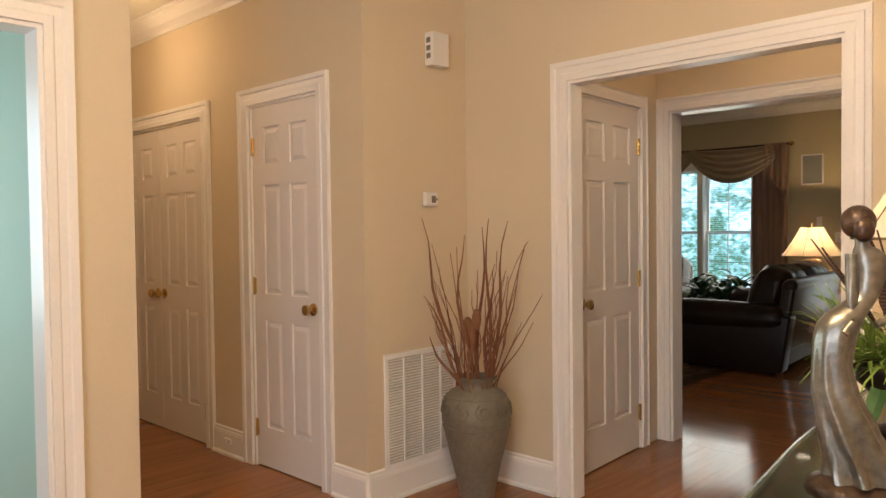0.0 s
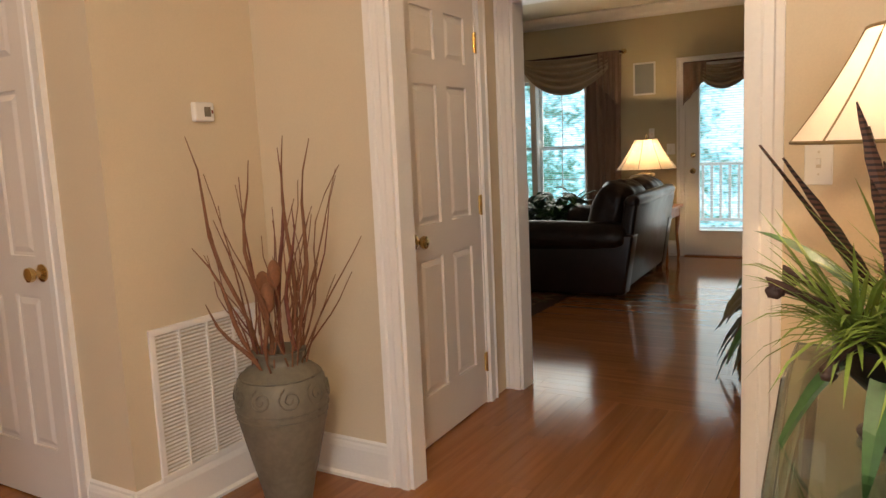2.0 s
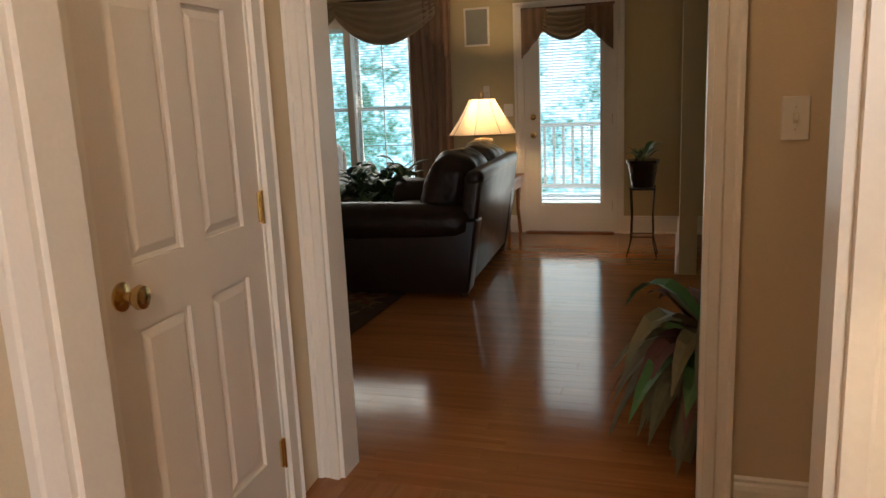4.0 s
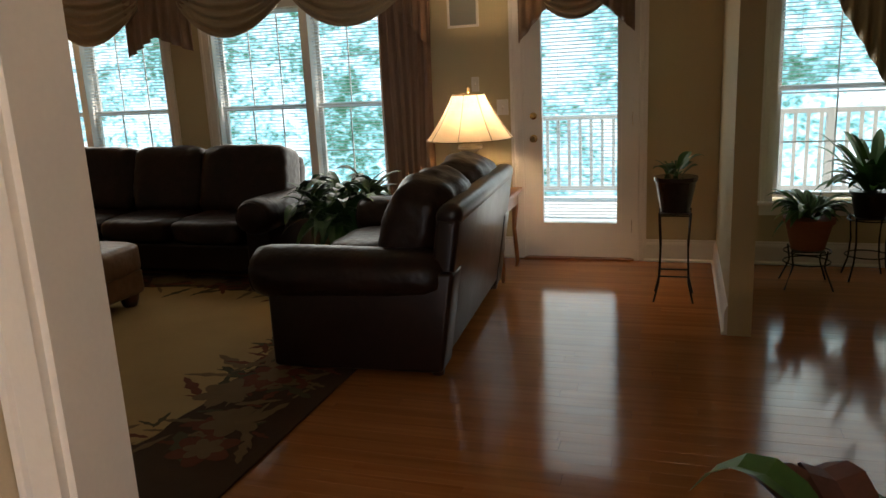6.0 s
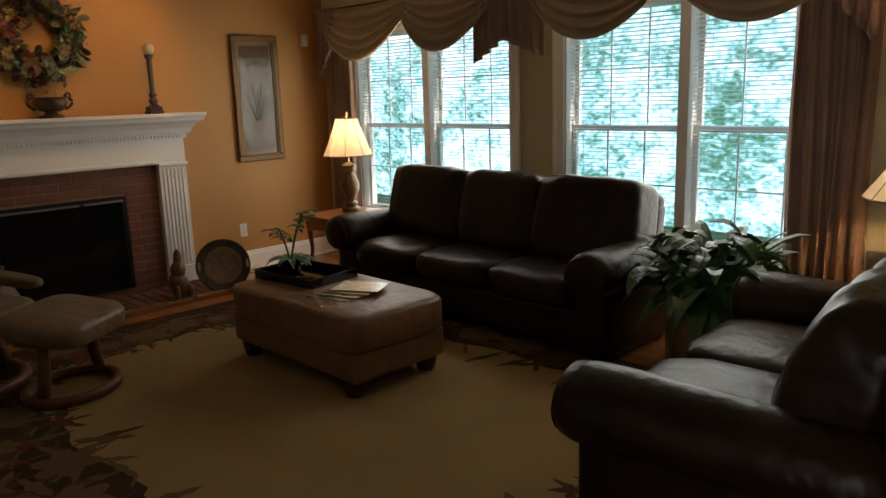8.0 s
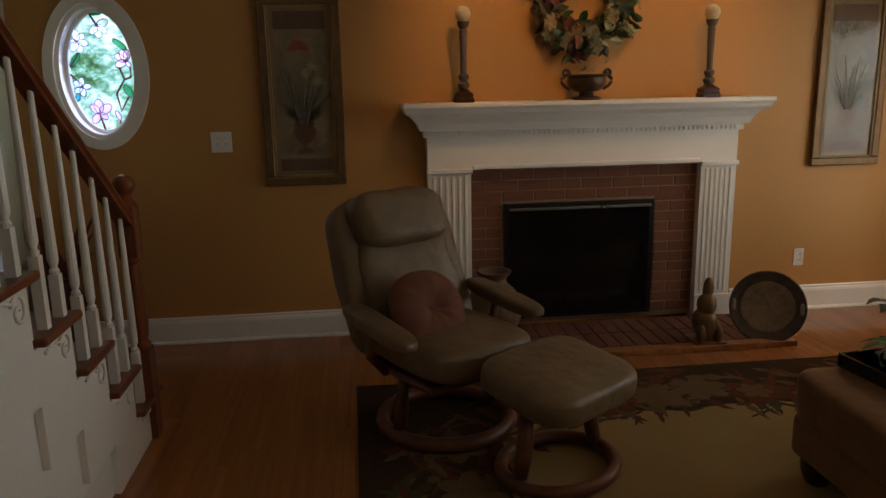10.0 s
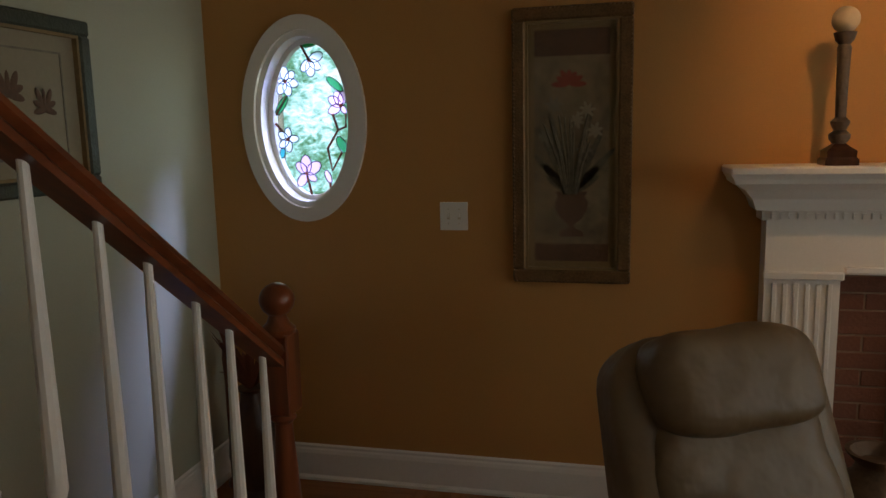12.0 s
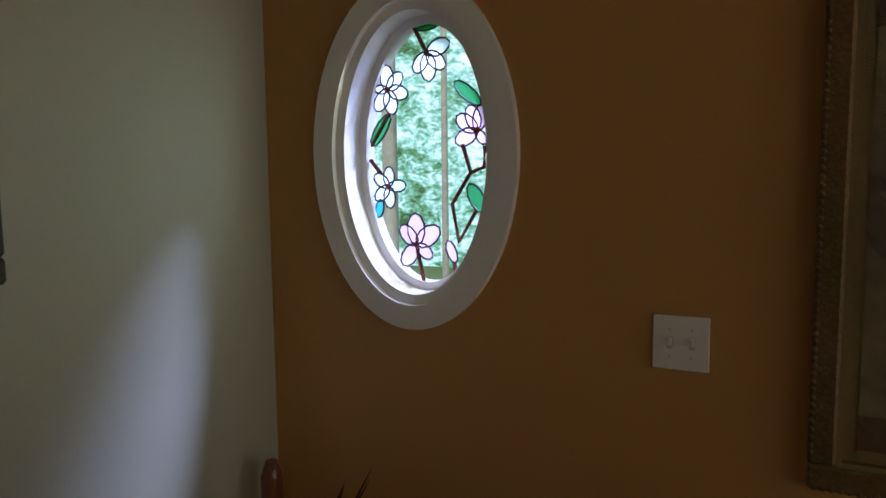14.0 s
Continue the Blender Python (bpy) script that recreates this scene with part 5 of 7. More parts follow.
part("rod", tube(bmesh.new(), [(-2.14, 0, 2.085), (-1.30, 0, 2.085)], 0.01, 8), M_DARKWOOD, dv)


# ---- sofas ----
def sofa(name, label, length, seats, m, depth=0.98, boxy=7.0, rake=0.17):
    """A roll-arm leather sofa: local x along its length, front towards -y; its raked back leans out to the origin line."""
    s = tagged(new(name), label, "sofa", "leather sofas")
    s.matrix_world = m
    L = length / 2
    aw = 0.24
    def lean(bm):
        for v in bm.verts:
            v.co.y += rake * (v.co.z - 0.07)
        return bm
    part("base", bx(-L + 0.03, -depth + 0.11, 0.07, L - 0.03, -0.16, 0.30, bev=0.03, seg=3), M_LEATHERFLAT, s)
    inner = 2 * (L - aw)
    inset = 0.16 if seats == 3 else 0.06
    w = inner / seats
    for i in range(seats):
        cx = -L + aw + w * (i + 0.5)
        part("seat_cushion", soft((cx, -depth + 0.41, 0.385), (w / 2 + 0.004, 0.39, 0.10), 4.5, rough=0.05), M_LEATHER, s, smooth=True)
        mm = Matrix.Rotation(radians(-14 if seats == 3 else -23), 4, "X")
        out = 0.05 if i == seats - 1 else (-0.05 if i == 0 else 0)
        bm = soft((cx + out, -0.30, 0.69), (w / 2 + 0.012 + abs(out), 0.17, 0.275), boxy, 56, 34, m=mm, rough=0.05)
        # soft creases that run down the front of the cushion
        for v in bm.verts:
            k = math.sin(21 * v.co.x + 3 * noise.noise(v.co * 3)) * noise.noise(Vector((v.co.x * 5, i, v.co.z * 2.5)))
            v.co.y += 0.030 * k
        part("back_cushion", bm, M_LEATHER, s, smooth=True)
    part("backrest", lean(bx(-L + inset, -0.24, 0.07, L - inset, -0.125, 0.79, bev=0.03, seg=3)), M_LEATHERFLAT, s, smooth=40)
    part("back_roll", lean(bx(-L + inset + 0.005, -0.25, 0.735, L - inset - 0.005, -0.118, 0.855, bev=0.055, seg=5)), M_LEATHERFLAT, s, smooth=60)
    for sx in (-1, 1):
        cx = sx * (L - 0.13)
        bm = bx(cx - 0.10, -depth + 0.09, 0.035, cx + 0.105, -0.119, 0.54, bev=0.025, seg=3)
        part("arm_side", lean_end(bm, rake), M_LEATHERFLAT, s, smooth=40)
        rows = [(-depth, 0.02), (-depth + 0.002, 0.07), (-depth + 0.012, 0.105), (-depth + 0.035, 0.13), (-depth + 0.08, 0.143), (-depth + 0.18, 0.145), (-depth * 0.6, 0.138), (-depth * 0.35, 0.132), (-0.20, 0.125), (-0.13, 0.105), (-0.10, 0.06), (-0.095, 0.01)]
        bm = bmesh.new()
        rings = []
        for y, r in rows:
            ring = []
            for k in range(28):
                a = 2 * math.pi * k / 28
                v = Vector((cx + sx * 0.01 + r * 1.06 * math.cos(a), y, 0.505 + r * math.sin(a) * (1.0 if math.sin(a) > 0 else 0.85)))
                ring.append(bm.verts.new(v * (1 + 0.012 * noise.noise(v * 7))))
            rings.append(ring)
        for p, q in zip(rings, rings[1:]):
            for k in range(28):
                bm.faces.new((p[k], p[(k + 1) % 28], q[(k + 1) % 28], q[k]))
        bm.faces.new(rings[0][::-1]); bm.faces.new(rings[-1])
        part("arm_roll", bm, M_LEATHER, s, smooth=True)
        ring = [(cx + sx * 0.01 + 0.118 * 1.06 * math.cos(t * math.pi / 14), -depth + 0.022, 0.505 + 0.118 * math.sin(t * math.pi / 14) * (1.0 if t < 14 else 0.85)) for t in range(29)]
        part("arm_piping", tube(bmesh.new(), ring, 0.005, 6), M_LEATHERFLAT, s, smooth=True)
    for sx in (-1, 1):
        for yy in (-depth + 0.15, -0.17):
            part("leg", lathe([(0.03, 0.0), (0.035, 0.03), (0.042, 0.07)], 12, m=Matrix.Translation((sx * (L - 0.12), yy, 0))), M_DARKWOOD, s, smooth=40)
    return s


def lean_end(bm, rake):
    """Lets the rear of an arm follow the rake of the back."""
    for v in bm.verts:
        if v.co.y > -0.3:
            v.co.y += rake * (v.co.z - 0.07)
    return bm


RUGZ = 0.014
sofa("loveseat", "dark brown leather roll-arm loveseat standing half on the rug", 1.76, 2, pose(-1.975, 7.40, 0, 0, 0, 273.5), 1.10, boxy=3.4, rake=0.15)
sofa("sofa", "dark brown three-seat leather sofa in front of the windows", 2.42, 3, pose(-4.97, 8.88, 0, 0, 0, 0), 0.99)

# ---- ottoman with tray, plant and magazines ----
ot = thing("ottoman", "brown leather ottoman with bun feet on the rug", "ottoman", (-5.010, 7.085, RUGZ))
part("ottoman_base", bx(-0.58, -0.32, 0.085, 0.58, 0.32, 0.262, bev=0.035, seg=4), M_OTTO, ot)
part("ottoman_cushion", soft((0, 0, 0.335), (0.60, 0.34, 0.105), 9), M_OTTO, ot, smooth=True)
wl = [(cx * 0.50 + 0.075 * math.cos(t), cy * 0.245 + 0.075 * math.sin(t), 0.255) for cx, cy, q in ((1, 1, 0), (-1, 1, 1), (-1, -1, 2), (1, -1, 3)) for t in [q * math.pi / 2 + k * math.pi / 8 for k in range(5)]]
part("welt", tube(bmesh.new(), wl + wl[:1], 0.0055), M_OTTO, ot, smooth=True)
for sx in (-1, 1):
    for sy in (-1, 1):
        part("leg", lathe([(0.042, 0), (0.050, 0.012), (0.062, 0.05), (0.066, 0.095)], 14, m=Matrix.Translation((sx * 0.485, sy * 0.25, 0))), M_DARKWOOD, ot, smooth=40)
OZT = RUGZ + 0.437
tr = thing("serving_tray", "black rectangular tray with raised sides on the ottoman", "tray", (-5.33, 7.13, OZT), rz=6)
part("tray_floor", bx(-0.25, -0.17, 0, 0.25, 0.17, 0.012), M_BLACKGLOSS, tr)
for q in ((-0.26, -0.18, 0.26, -0.168), (-0.26, 0.168, 0.26, 0.18), (-0.26, -0.168, -0.248, 0.168), (0.248, -0.168, 0.26, 0.168)):
    part("tray_side", bx(q[0], q[1], 0, q[2], q[3], 0.055, bev=0.003), M_BLACKGLOSS, tr)
bt = thing("remote_control", "dark remote control lying in the tray", "remote control", (-5.22, 7.08, OZT + 0.013), rz=30)
part("remote_body", bx(-0.09, -0.022, 0, 0.09, 0.022, 0.018, bev=0.006, seg=2), M_BLACK, bt)
random.seed(3)
op = thing("potted_orchid", "small orchid with broad leaves and tall stems in a dark pot", "plant", (-5.47, 7.12, OZT + 0.013))
part("pot", lathe([(0.05, 0), (0.075, 0.02), (0.08, 0.05), (0.06, 0.075), (0.062, 0.08)], 18), M_BLACKGLOSS, op, smooth=40)
bm = bmesh.new()
for i in range(14):
    leaf(bm, (0, 0, 0.07), i * 0.7 + random.random() * 0.3, random.uniform(0.14, 0.24), 0.045, 0.5, 0.55)
part("leaves", bm, M_PLANT2, op)
for i, (dx, dy, hh) in enumerate(((0.02, 0.03, 0.36), (-0.03, 0.06, 0.34), (0.04, -0.05, 0.30))):
    part("stem", tube(bmesh.new(), [(0, 0, 0.06), (dx, dy, hh * 0.6), (dx * 2.5, dy * 2.5, hh)], 0.006), M_PLANT2, op)
    bm = bmesh.new()
    for k in range(11):
        leaf(bm, (dx * (1.2 + k * 0.14), dy * (1.2 + k * 0.25), hh * (0.72 + k * 0.03)), k * 1.9, 0.085, 0.042, 0.3, 0.4, n=4)
    part("leaf_tuft", bm, M_FERNDRY if i else M_PLANT2, op)
cols = [mat("magazine_cover_" + k, c, 0.10, vary=0.35, scale=22, bump=0) for k, c in dict(grey=(0.3, 0.3, 0.28), cream=(0.5, 0.44, 0.3), tan=(0.38, 0.27, 0.14), white=(0.7, 0.7, 0.66)).items()]
for i in range(4):
    mg = thing("magazine", "glossy magazine fanned out on the brown ottoman", "magazine", (-4.86 + i * 0.012, 7.00 + i * 0.047, OZT + 0.001 + i * 0.007), rz=14 + i * 5, group="fanned magazines")
    part("magazine_pages", bx(-0.135, -0.10, 0, 0.135, 0.10, 0.0045), M_CREAM, mg)
    part("magazine_cover", bx(-0.136, -0.101, 0.0046, 0.136, 0.101, 0.0056), cols[i], mg)

# ---- rug ----
rug = thing("area_rug", "large beige area rug with a dark leafy border", "rug", (0, 0, 0))
RX0, RX1, RY0, RY1 = -6.72, -2.52, 5.09, 8.15
part("rug_ground", bx(RX0, RY0, 0.001, RX1, RY1, 0.011, bev=0.003), M_RUGDARK, rug)
rnd = random.Random(21)
inn = []
def edge_pt(t):
    """A wavy inner outline of the border."""
    per = [(RX0 + 0.55, RY0 + 0.58), (RX1 - 0.55, RY0 + 0.58), (RX1 - 0.55, RY1 - 0.35), (RX0 + 0.55, RY1 - 0.35)]
    k = int(t * 4) % 4
    f = t * 4 - int(t * 4)
    a, b = per[k], per[(k + 1) % 4]
    return (a[0] + (b[0] - a[0]) * f, a[1] + (b[1] - a[1]) * f)
N = 160
for i in range(N):
    x, y = edge_pt(i / N)
    w = 0.07 * noise.noise(Vector((x * 2.2, y * 2.2, 3))) + 0.05 * noise.noise(Vector((x * 7, y * 7, 1)))
    inn.append((x + w, y + w))
part("rug_field", flat(bmesh.new(), inn, 0.0112, 0.0135), M_RUG, rug, "plain beige rug field")


def lobed(cx, cy, ang, ln, wd, kind):
    """Outline of a jagged leaf."""
    out = []
    n = 7
    for sgn in (1, -1):
        rng = range(n) if sgn == 1 else range(n - 1, -1, -1)
        for i in rng:
            t = i / (n - 1)
            w = wd * math.sin(math.pi * min(0.97, 0.1 + t * 0.9)) * (1.0 if i % 2 else 0.5)
            u, v = ln * t, sgn * w * 0.5
            if i == n - 1 and sgn == -1:
                continue
            out.append((cx + u * math.cos(ang) - v * math.sin(ang), cy + u * math.sin(ang) + v * math.cos(ang)))
    return out


groups = {"rust": bmesh.new(), "tan": bmesh.new(), "olive": bmesh.new()}
for i in range(950):
    t = rnd.random()
    x, y = edge_pt(t)
    off = rnd.uniform(-0.06, 0.50)
    k = int(t * 4) % 4
    dx, dy = ((0, -1), (1, 0), (0, 1), (-1, 0))[k]
    x, y = x + dx * off, y + dy * off
    nm = rnd.choice(["rust", "tan", "olive", "tan", "rust"])
    a = rnd.uniform(0, 6.3)
    ln = rnd.uniform(0.09, 0.30)
    ex, ey = x + ln * math.cos(a), y + ln * math.sin(a)
    if RX0 + 0.03 < ex < RX1 - 0.03 and RY0 + 0.03 < ey < RY1 - 0.03 and RX0 + 0.03 < x < RX1 - 0.03 and RY0 + 0.03 < y < RY1 - 0.03:
        z = 0.0136 + rnd.random() * 0.0014
        flat(groups[nm], lobed(x, y, a, ln, ln * rnd.uniform(0.16, 0.34), 0), z, z + 0.0008)
for i in range(34):
    x, y = edge_pt((i + 0.5) / 34)
    k = int((i + 0.5) / 34 * 4) % 4
    dx, dy = ((0, -1), (1, 0), (0, 1), (-1, 0))[k]
    off = rnd.uniform(0.05, 0.3)
    x, y = x + dx * off, y + dy * off
    nm = rnd.choice(["rust", "tan", "tan"])
    for ring_, rr in ((0, 0.15), (1, 0.09)):
        for p_ in range(6):
            a = p_ * 1.047 + ring_ * 0.5 + i
            z = 0.0153 + ring_ * 0.001 + 0.0001 * p_
            flat(groups["tan" if ring_ else nm], petal_outline(x, y, a, rr, rr * 0.62), z, z + 0.0006)
for nm, mt in (("rust", M_LEAFRED), ("tan", M_LEAFTAN), ("olive", M_LEAFOLIVE)):
    tagged(part("rug_leaves", groups[nm], mt, rug, nm + " woven leaves of the rug border"), kind="stuff")


# ---- recliner and footstool ----
def recliner(m):
    r = tagged(new("recliner"), "taupe leather swivel recliner with a bentwood ring base", "recliner")
    r.matrix_world = m
    mk = M_MIDRED
    ring = [(0.29 * math.cos(t * math.pi / 12), 0.29 * math.sin(t * math.pi / 12), 0.035) for t in range(25)]
    part("base_ring", tube(bmesh.new(), ring, 0.032, 10), mk, r, "reddish bentwood ring base", smooth=True)
    for s in (-1, 1):
        part("base_post", tube(bmesh.new(), [(s * 0.27, -0.02, 0.05), (s * 0.24, 0, 0.15), (s * 0.22, 0, 0.30)], [0.03, 0.035, 0.03], 10), mk, r, smooth=True)
    part("seat_frame", bx(-0.25, -0.24, 0.27, 0.25, 0.24, 0.31, bev=0.015, seg=2), mk, r)
    part("seat", soft((0, -0.03, 0.40), (0.28, 0.32, 0.085), 4, rough=0.03), M_TAUPE, r, smooth=True)
    bk = Matrix.Rotation(radians(-24), 4, "X")
    part("backrest", soft((0, 0.345, 0.65), (0.328, 0.085, 0.37), 5.0, m=bk, rough=0.03), M_TAUPE, r, smooth=True)
    part("back_pad", soft((0, 0.275, 0.60), (0.255, 0.075, 0.27), 5, 48, 28, m=bk, rough=0.08), M_TAUPE, r, smooth=True)
    part("headrest", soft((0, 0.37, 0.90), (0.25, 0.11, 0.135), 3.8, 48, 28, m=bk, rough=0.06), M_TAUPE, r, smooth=True)
    for s in (-1, 1):
        part("armrest", soft((s * 0.345, -0.0, 0.535), (0.058, 0.25, 0.034), 3.6, m=Matrix.Rotation(radians(6), 4, "X")), M_TAUPE, r, smooth=True)
        part("arm_support", tube(bmesh.new(), [(s * 0.25, 0.1, 0.28), (s * 0.34, 0.08, 0.38), (s * 0.35, 0.05, 0.51)], 0.022, 8), mk, r, smooth=True)
    return r


M_MIDRED = wood("reddish_bentwood", (0.17, 0.06, 0.03), (0.08, 0.03, 0.015), 0.35, "X", 12)
CH = pose(-6.225, 5.495, RUGZ, 0, 0, 120)
recliner(CH)
cu = tagged(new("round_cushion"), "round rust-red tufted cushion lying on the recliner seat", "cushion")
cu.matrix_world = CH @ pose(-0.075, 0.02, 0.55, 58, 0, 0)
bm = ell(bmesh.new(), (0, 0, 0), (0.182, 0.182, 0.07), 2.3, 36, 18)
for v in bm.verts:
    d = math.hypot(v.co.x, v.co.y)
    v.co.z *= 1 - 0.6 * math.exp(-(d / 0.05) ** 2)
    v.co.z *= 1 + 0.08 * math.cos(10 * math.atan2(v.co.y, v.co.x)) * min(1, d / 0.1)
part("cushion_cover", bm, M_REDCLOTH, cu, smooth=True)
part("button", ell(bmesh.new(), (0, 0, 0.03), (0.018, 0.018, 0.01)), M_REDCLOTH, cu, smooth=True)
fs = tagged(new("footstool"), "taupe leather footstool on a bentwood ring base", "footstool")
fs.matrix_world = pose(-5.735, 5.885, RUGZ, 0, 0, 125)
ring = [(0.25 * math.cos(t * math.pi / 12), 0.21 * math.sin(t * math.pi / 12), 0.03) for t in range(25)]
part("base_ring", tube(bmesh.new(), ring, 0.028, 10), M_MIDRED, fs, "reddish bentwood ring base", smooth=True)
for s in (-1, 1):
    part("base_post", tube(bmesh.new(), [(s * 0.23, 0, 0.05), (s * 0.2, 0, 0.16), (s * 0.19, 0, 0.33)], [0.03, 0.034, 0.028], 10), M_MIDRED, fs, smooth=True)
part("stool_frame", bx(-0.22, -0.15, 0.31, 0.22, 0.15, 0.34, bev=0.01), M_MIDRED, fs)
part("stool_cushion", soft((0, 0, 0.39), (0.28, 0.23, 0.072), 4.2, m=Matrix.Rotation(radians(8), 4, "X"), rough=0.03), M_TAUPE, fs, smooth=True)


# ---- lamps and tables ----
def shade(r0, r1, h, z, material, parent, ribs=8, flare=0.12):
    """A bell shade, open below, with ribs."""
    bm = bmesh.new()
    seg, n = 48, 10
    rings = []
    for j in range(n + 1):
        t = j / n
        r = r0 + (r1 - r0) * (t + flare * (t * t - t) * 2)
        rings.append([bm.verts.new((r * math.cos(2 * math.pi * k / seg), r * math.sin(2 * math.pi * k / seg), z + h * (1 - t))) for k in range(seg)])
    for a, b in zip(rings, rings[1:]):
        for k in range(seg):
            bm.faces.new((a[k], b[k], b[(k + 1) % seg], a[(k + 1) % seg]))
    s = part("shade", bm, material, parent, "lit cream bell lampshade", smooth=True)
    for i in range(ribs):
        a = 2 * math.pi * i / ribs
        pts = []
        for j in range(n + 1):
            t = j / n
            r = r0 + (r1 - r0) * (t + flare * (t * t - t) * 2) + 0.001
            pts.append((r * math.cos(a), r * math.sin(a), z + h * (1 - t)))
        part("shade_rib", tube(bmesh.new(), pts, 0.0022, 5), M_MATBOARD, s)
    for rr, zz in ((r0, z + h), (r1, z)):
        part("shade_trim", tube(bmesh.new(), [(rr * math.cos(t * math.pi / 16), rr * math.sin(t * math.pi / 16), zz) for t in range(33)], 0.004, 6), M_MATBOARD, s)
    return s


def table_lamp(name, label, at, base, top_z, r0, r1, h, watts, mshade, base_m, group="lit table lamps", color=WARM):
    L = thing(name, label, "lamp", at, group=group)
    part("lamp_base", lathe(base, 24), base_m, L, smooth=40)
    z = top_z - h
    shade(r0, r1, h, z, mshade, L)
    part("lamp_neck", tube(bmesh.new(), [(0, 0, base[-1][1] - 0.005), (0, 0, top_z + 0.01)], 0.006), M_BRASS, L)
    part("finial", lathe([(0.006, top_z + 0.005), (0.012, top_z + 0.018), (0.008, top_z + 0.03), (0.013, top_z + 0.04), (0.004, top_z + 0.055)], 12), M_BRASS, L, "brass finial", smooth=True)
    part("bulb", ell(bmesh.new(), (0, 0, z + h * 0.45), (0.028, 0.028, 0.045)), glow("lamp_bulb_glass", (1, 0.7, 0.4), 6), L)
    lamp("lamp_bulb_light", "POINT", pose(at[0], at[1], at[2] + z + h * 0.58), watts, color, 0.03)
    return L


def side_table(name, label, at, w, d, h):
    t = thing(name, label, "table", at)
    part("tabletop", bx(-w / 2, -d / 2, h - 0.03, w / 2, d / 2, h, bev=0.006), M_MIDWOOD, t)
    part("apron", bx(-w / 2 + 0.03, -d / 2 + 0.03, h - 0.12, w / 2 - 0.03, d / 2 - 0.03, h - 0.0305), M_MIDWOOD, t)
    for sx in (-1, 1):
        for sy in (-1, 1):
            x, y = sx * (w / 2 - 0.05), sy * (d / 2 - 0.05)
            part("leg", tube(bmesh.new(), [(x, y, 0), (x * 1.03, y * 1.03, 0.05), (x * 0.96, y * 0.96, h * 0.5), (x, y, h - 0.12)], [0.012, 0.016, 0.016, 0.026], 8), M_MIDWOOD, t, smooth=True)
    return t


side_table("end_table", "honey wood end table with curved legs beside the loveseat", (-2.38, 8.52, 0), 0.56, 0.56, 0.60)
side_table("end_table", "honey wood end table beside the sofa at the corner", (-6.52, 8.42, 0), 0.60, 0.60, 0.56)
table_lamp("table_lamp", "lit table lamp with a wide bell shade and ceramic base", (-2.41, 8.5, 0.60),
           [(0.07, 0), (0.075, 0.015), (0.05, 0.03), (0.06, 0.05), (0.095, 0.10), (0.105, 0.16), (0.09, 0.22), (0.05, 0.26), (0.045, 0.30), (0.09, 0.325), (0.085, 0.345), (0.03, 0.36)],
           0.70, 0.115, 0.305, 0.31, 36, M_SHADE, mat("cream_ceramic", (0.45, 0.36, 0.22), 0.25, vary=0.15, scale=8))
table_lamp("table_lamp", "lit table lamp with a bell shade and bronze base", (-6.62, 8.5, 0.56),
           [(0.075, 0), (0.078, 0.03), (0.05, 0.04), (0.05, 0.05), (0.06, 0.07), (0.035, 0.09), (0.04, 0.12), (0.075, 0.18), (0.08, 0.23), (0.055, 0.29), (0.035, 0.33), (0.06, 0.35), (0.055, 0.37), (0.06, 0.385), (0.02, 0.41)],
           0.77, 0.09, 0.205, 0.30, 15, M_SHADE, mat("bronze_lamp_base", (0.16, 0.11, 0.06), 0.35, 0.5, vary=0.4, scale=12))
pf = thing("picture_frame", "small silver picture frame standing on the end table", "picture frame", (-2.62, 8.45, 0.601), rz=20)
part("frame_board", bx(-0.05, -0.006, 0, 0.05, 0.006, 0.13, bev=0.003, m=Matrix.Rotation(radians(-10), 4, "X")), M_SILVER, pf)

# ---- plants ----
def bushy(name, label, at, pot_prof, pot_m, n, ln, wd, lift, droop, mt, seed, cat="plant", z0=None, spread=0.06, wall_y=-9.0):
    rnd = random.Random(seed)
    p = thing(name, label, cat, at)
    part("pot", lathe(pot_prof, 22), pot_m, p, smooth=40)
    top = pot_prof[-1][1] if z0 is None else z0
    bm = bmesh.new()
    for i in range(n):
        a = rnd.uniform(0, 6.283)
        r = rnd.uniform(0, spread)
        leaf(bm, (r * math.cos(a), r * math.sin(a), top + rnd.uniform(-0.01, 0.05)), a + rnd.uniform(-0.5, 0.5), ln * rnd.uniform(0.5, 1.15), wd * rnd.uniform(0.7, 1.2), lift * rnd.uniform(0.5, 1.5), droop * rnd.uniform(0.6, 1.3))
    for v in bm.verts:
        v.co.y = max(v.co.y, wall_y + 0.02 * noise.noise(v.co * 5))
    tagged(part("foliage", bm, mt, p), kind="stuff")
    st = bmesh.new()
    for i in range(max(6, n // 8)):
        a = rnd.uniform(0, 6.283)
        r = ln * rnd.uniform(0.2, 0.5)
        tube(st, [(0, 0, top - 0.03), (r * 0.4 * math.cos(a), r * 0.4 * math.sin(a), top + ln * 0.35), (r * math.cos(a), r * math.sin(a), top + ln * 0.6)], 0.004, 5)
    part("stems", st, mt, p)
    return p


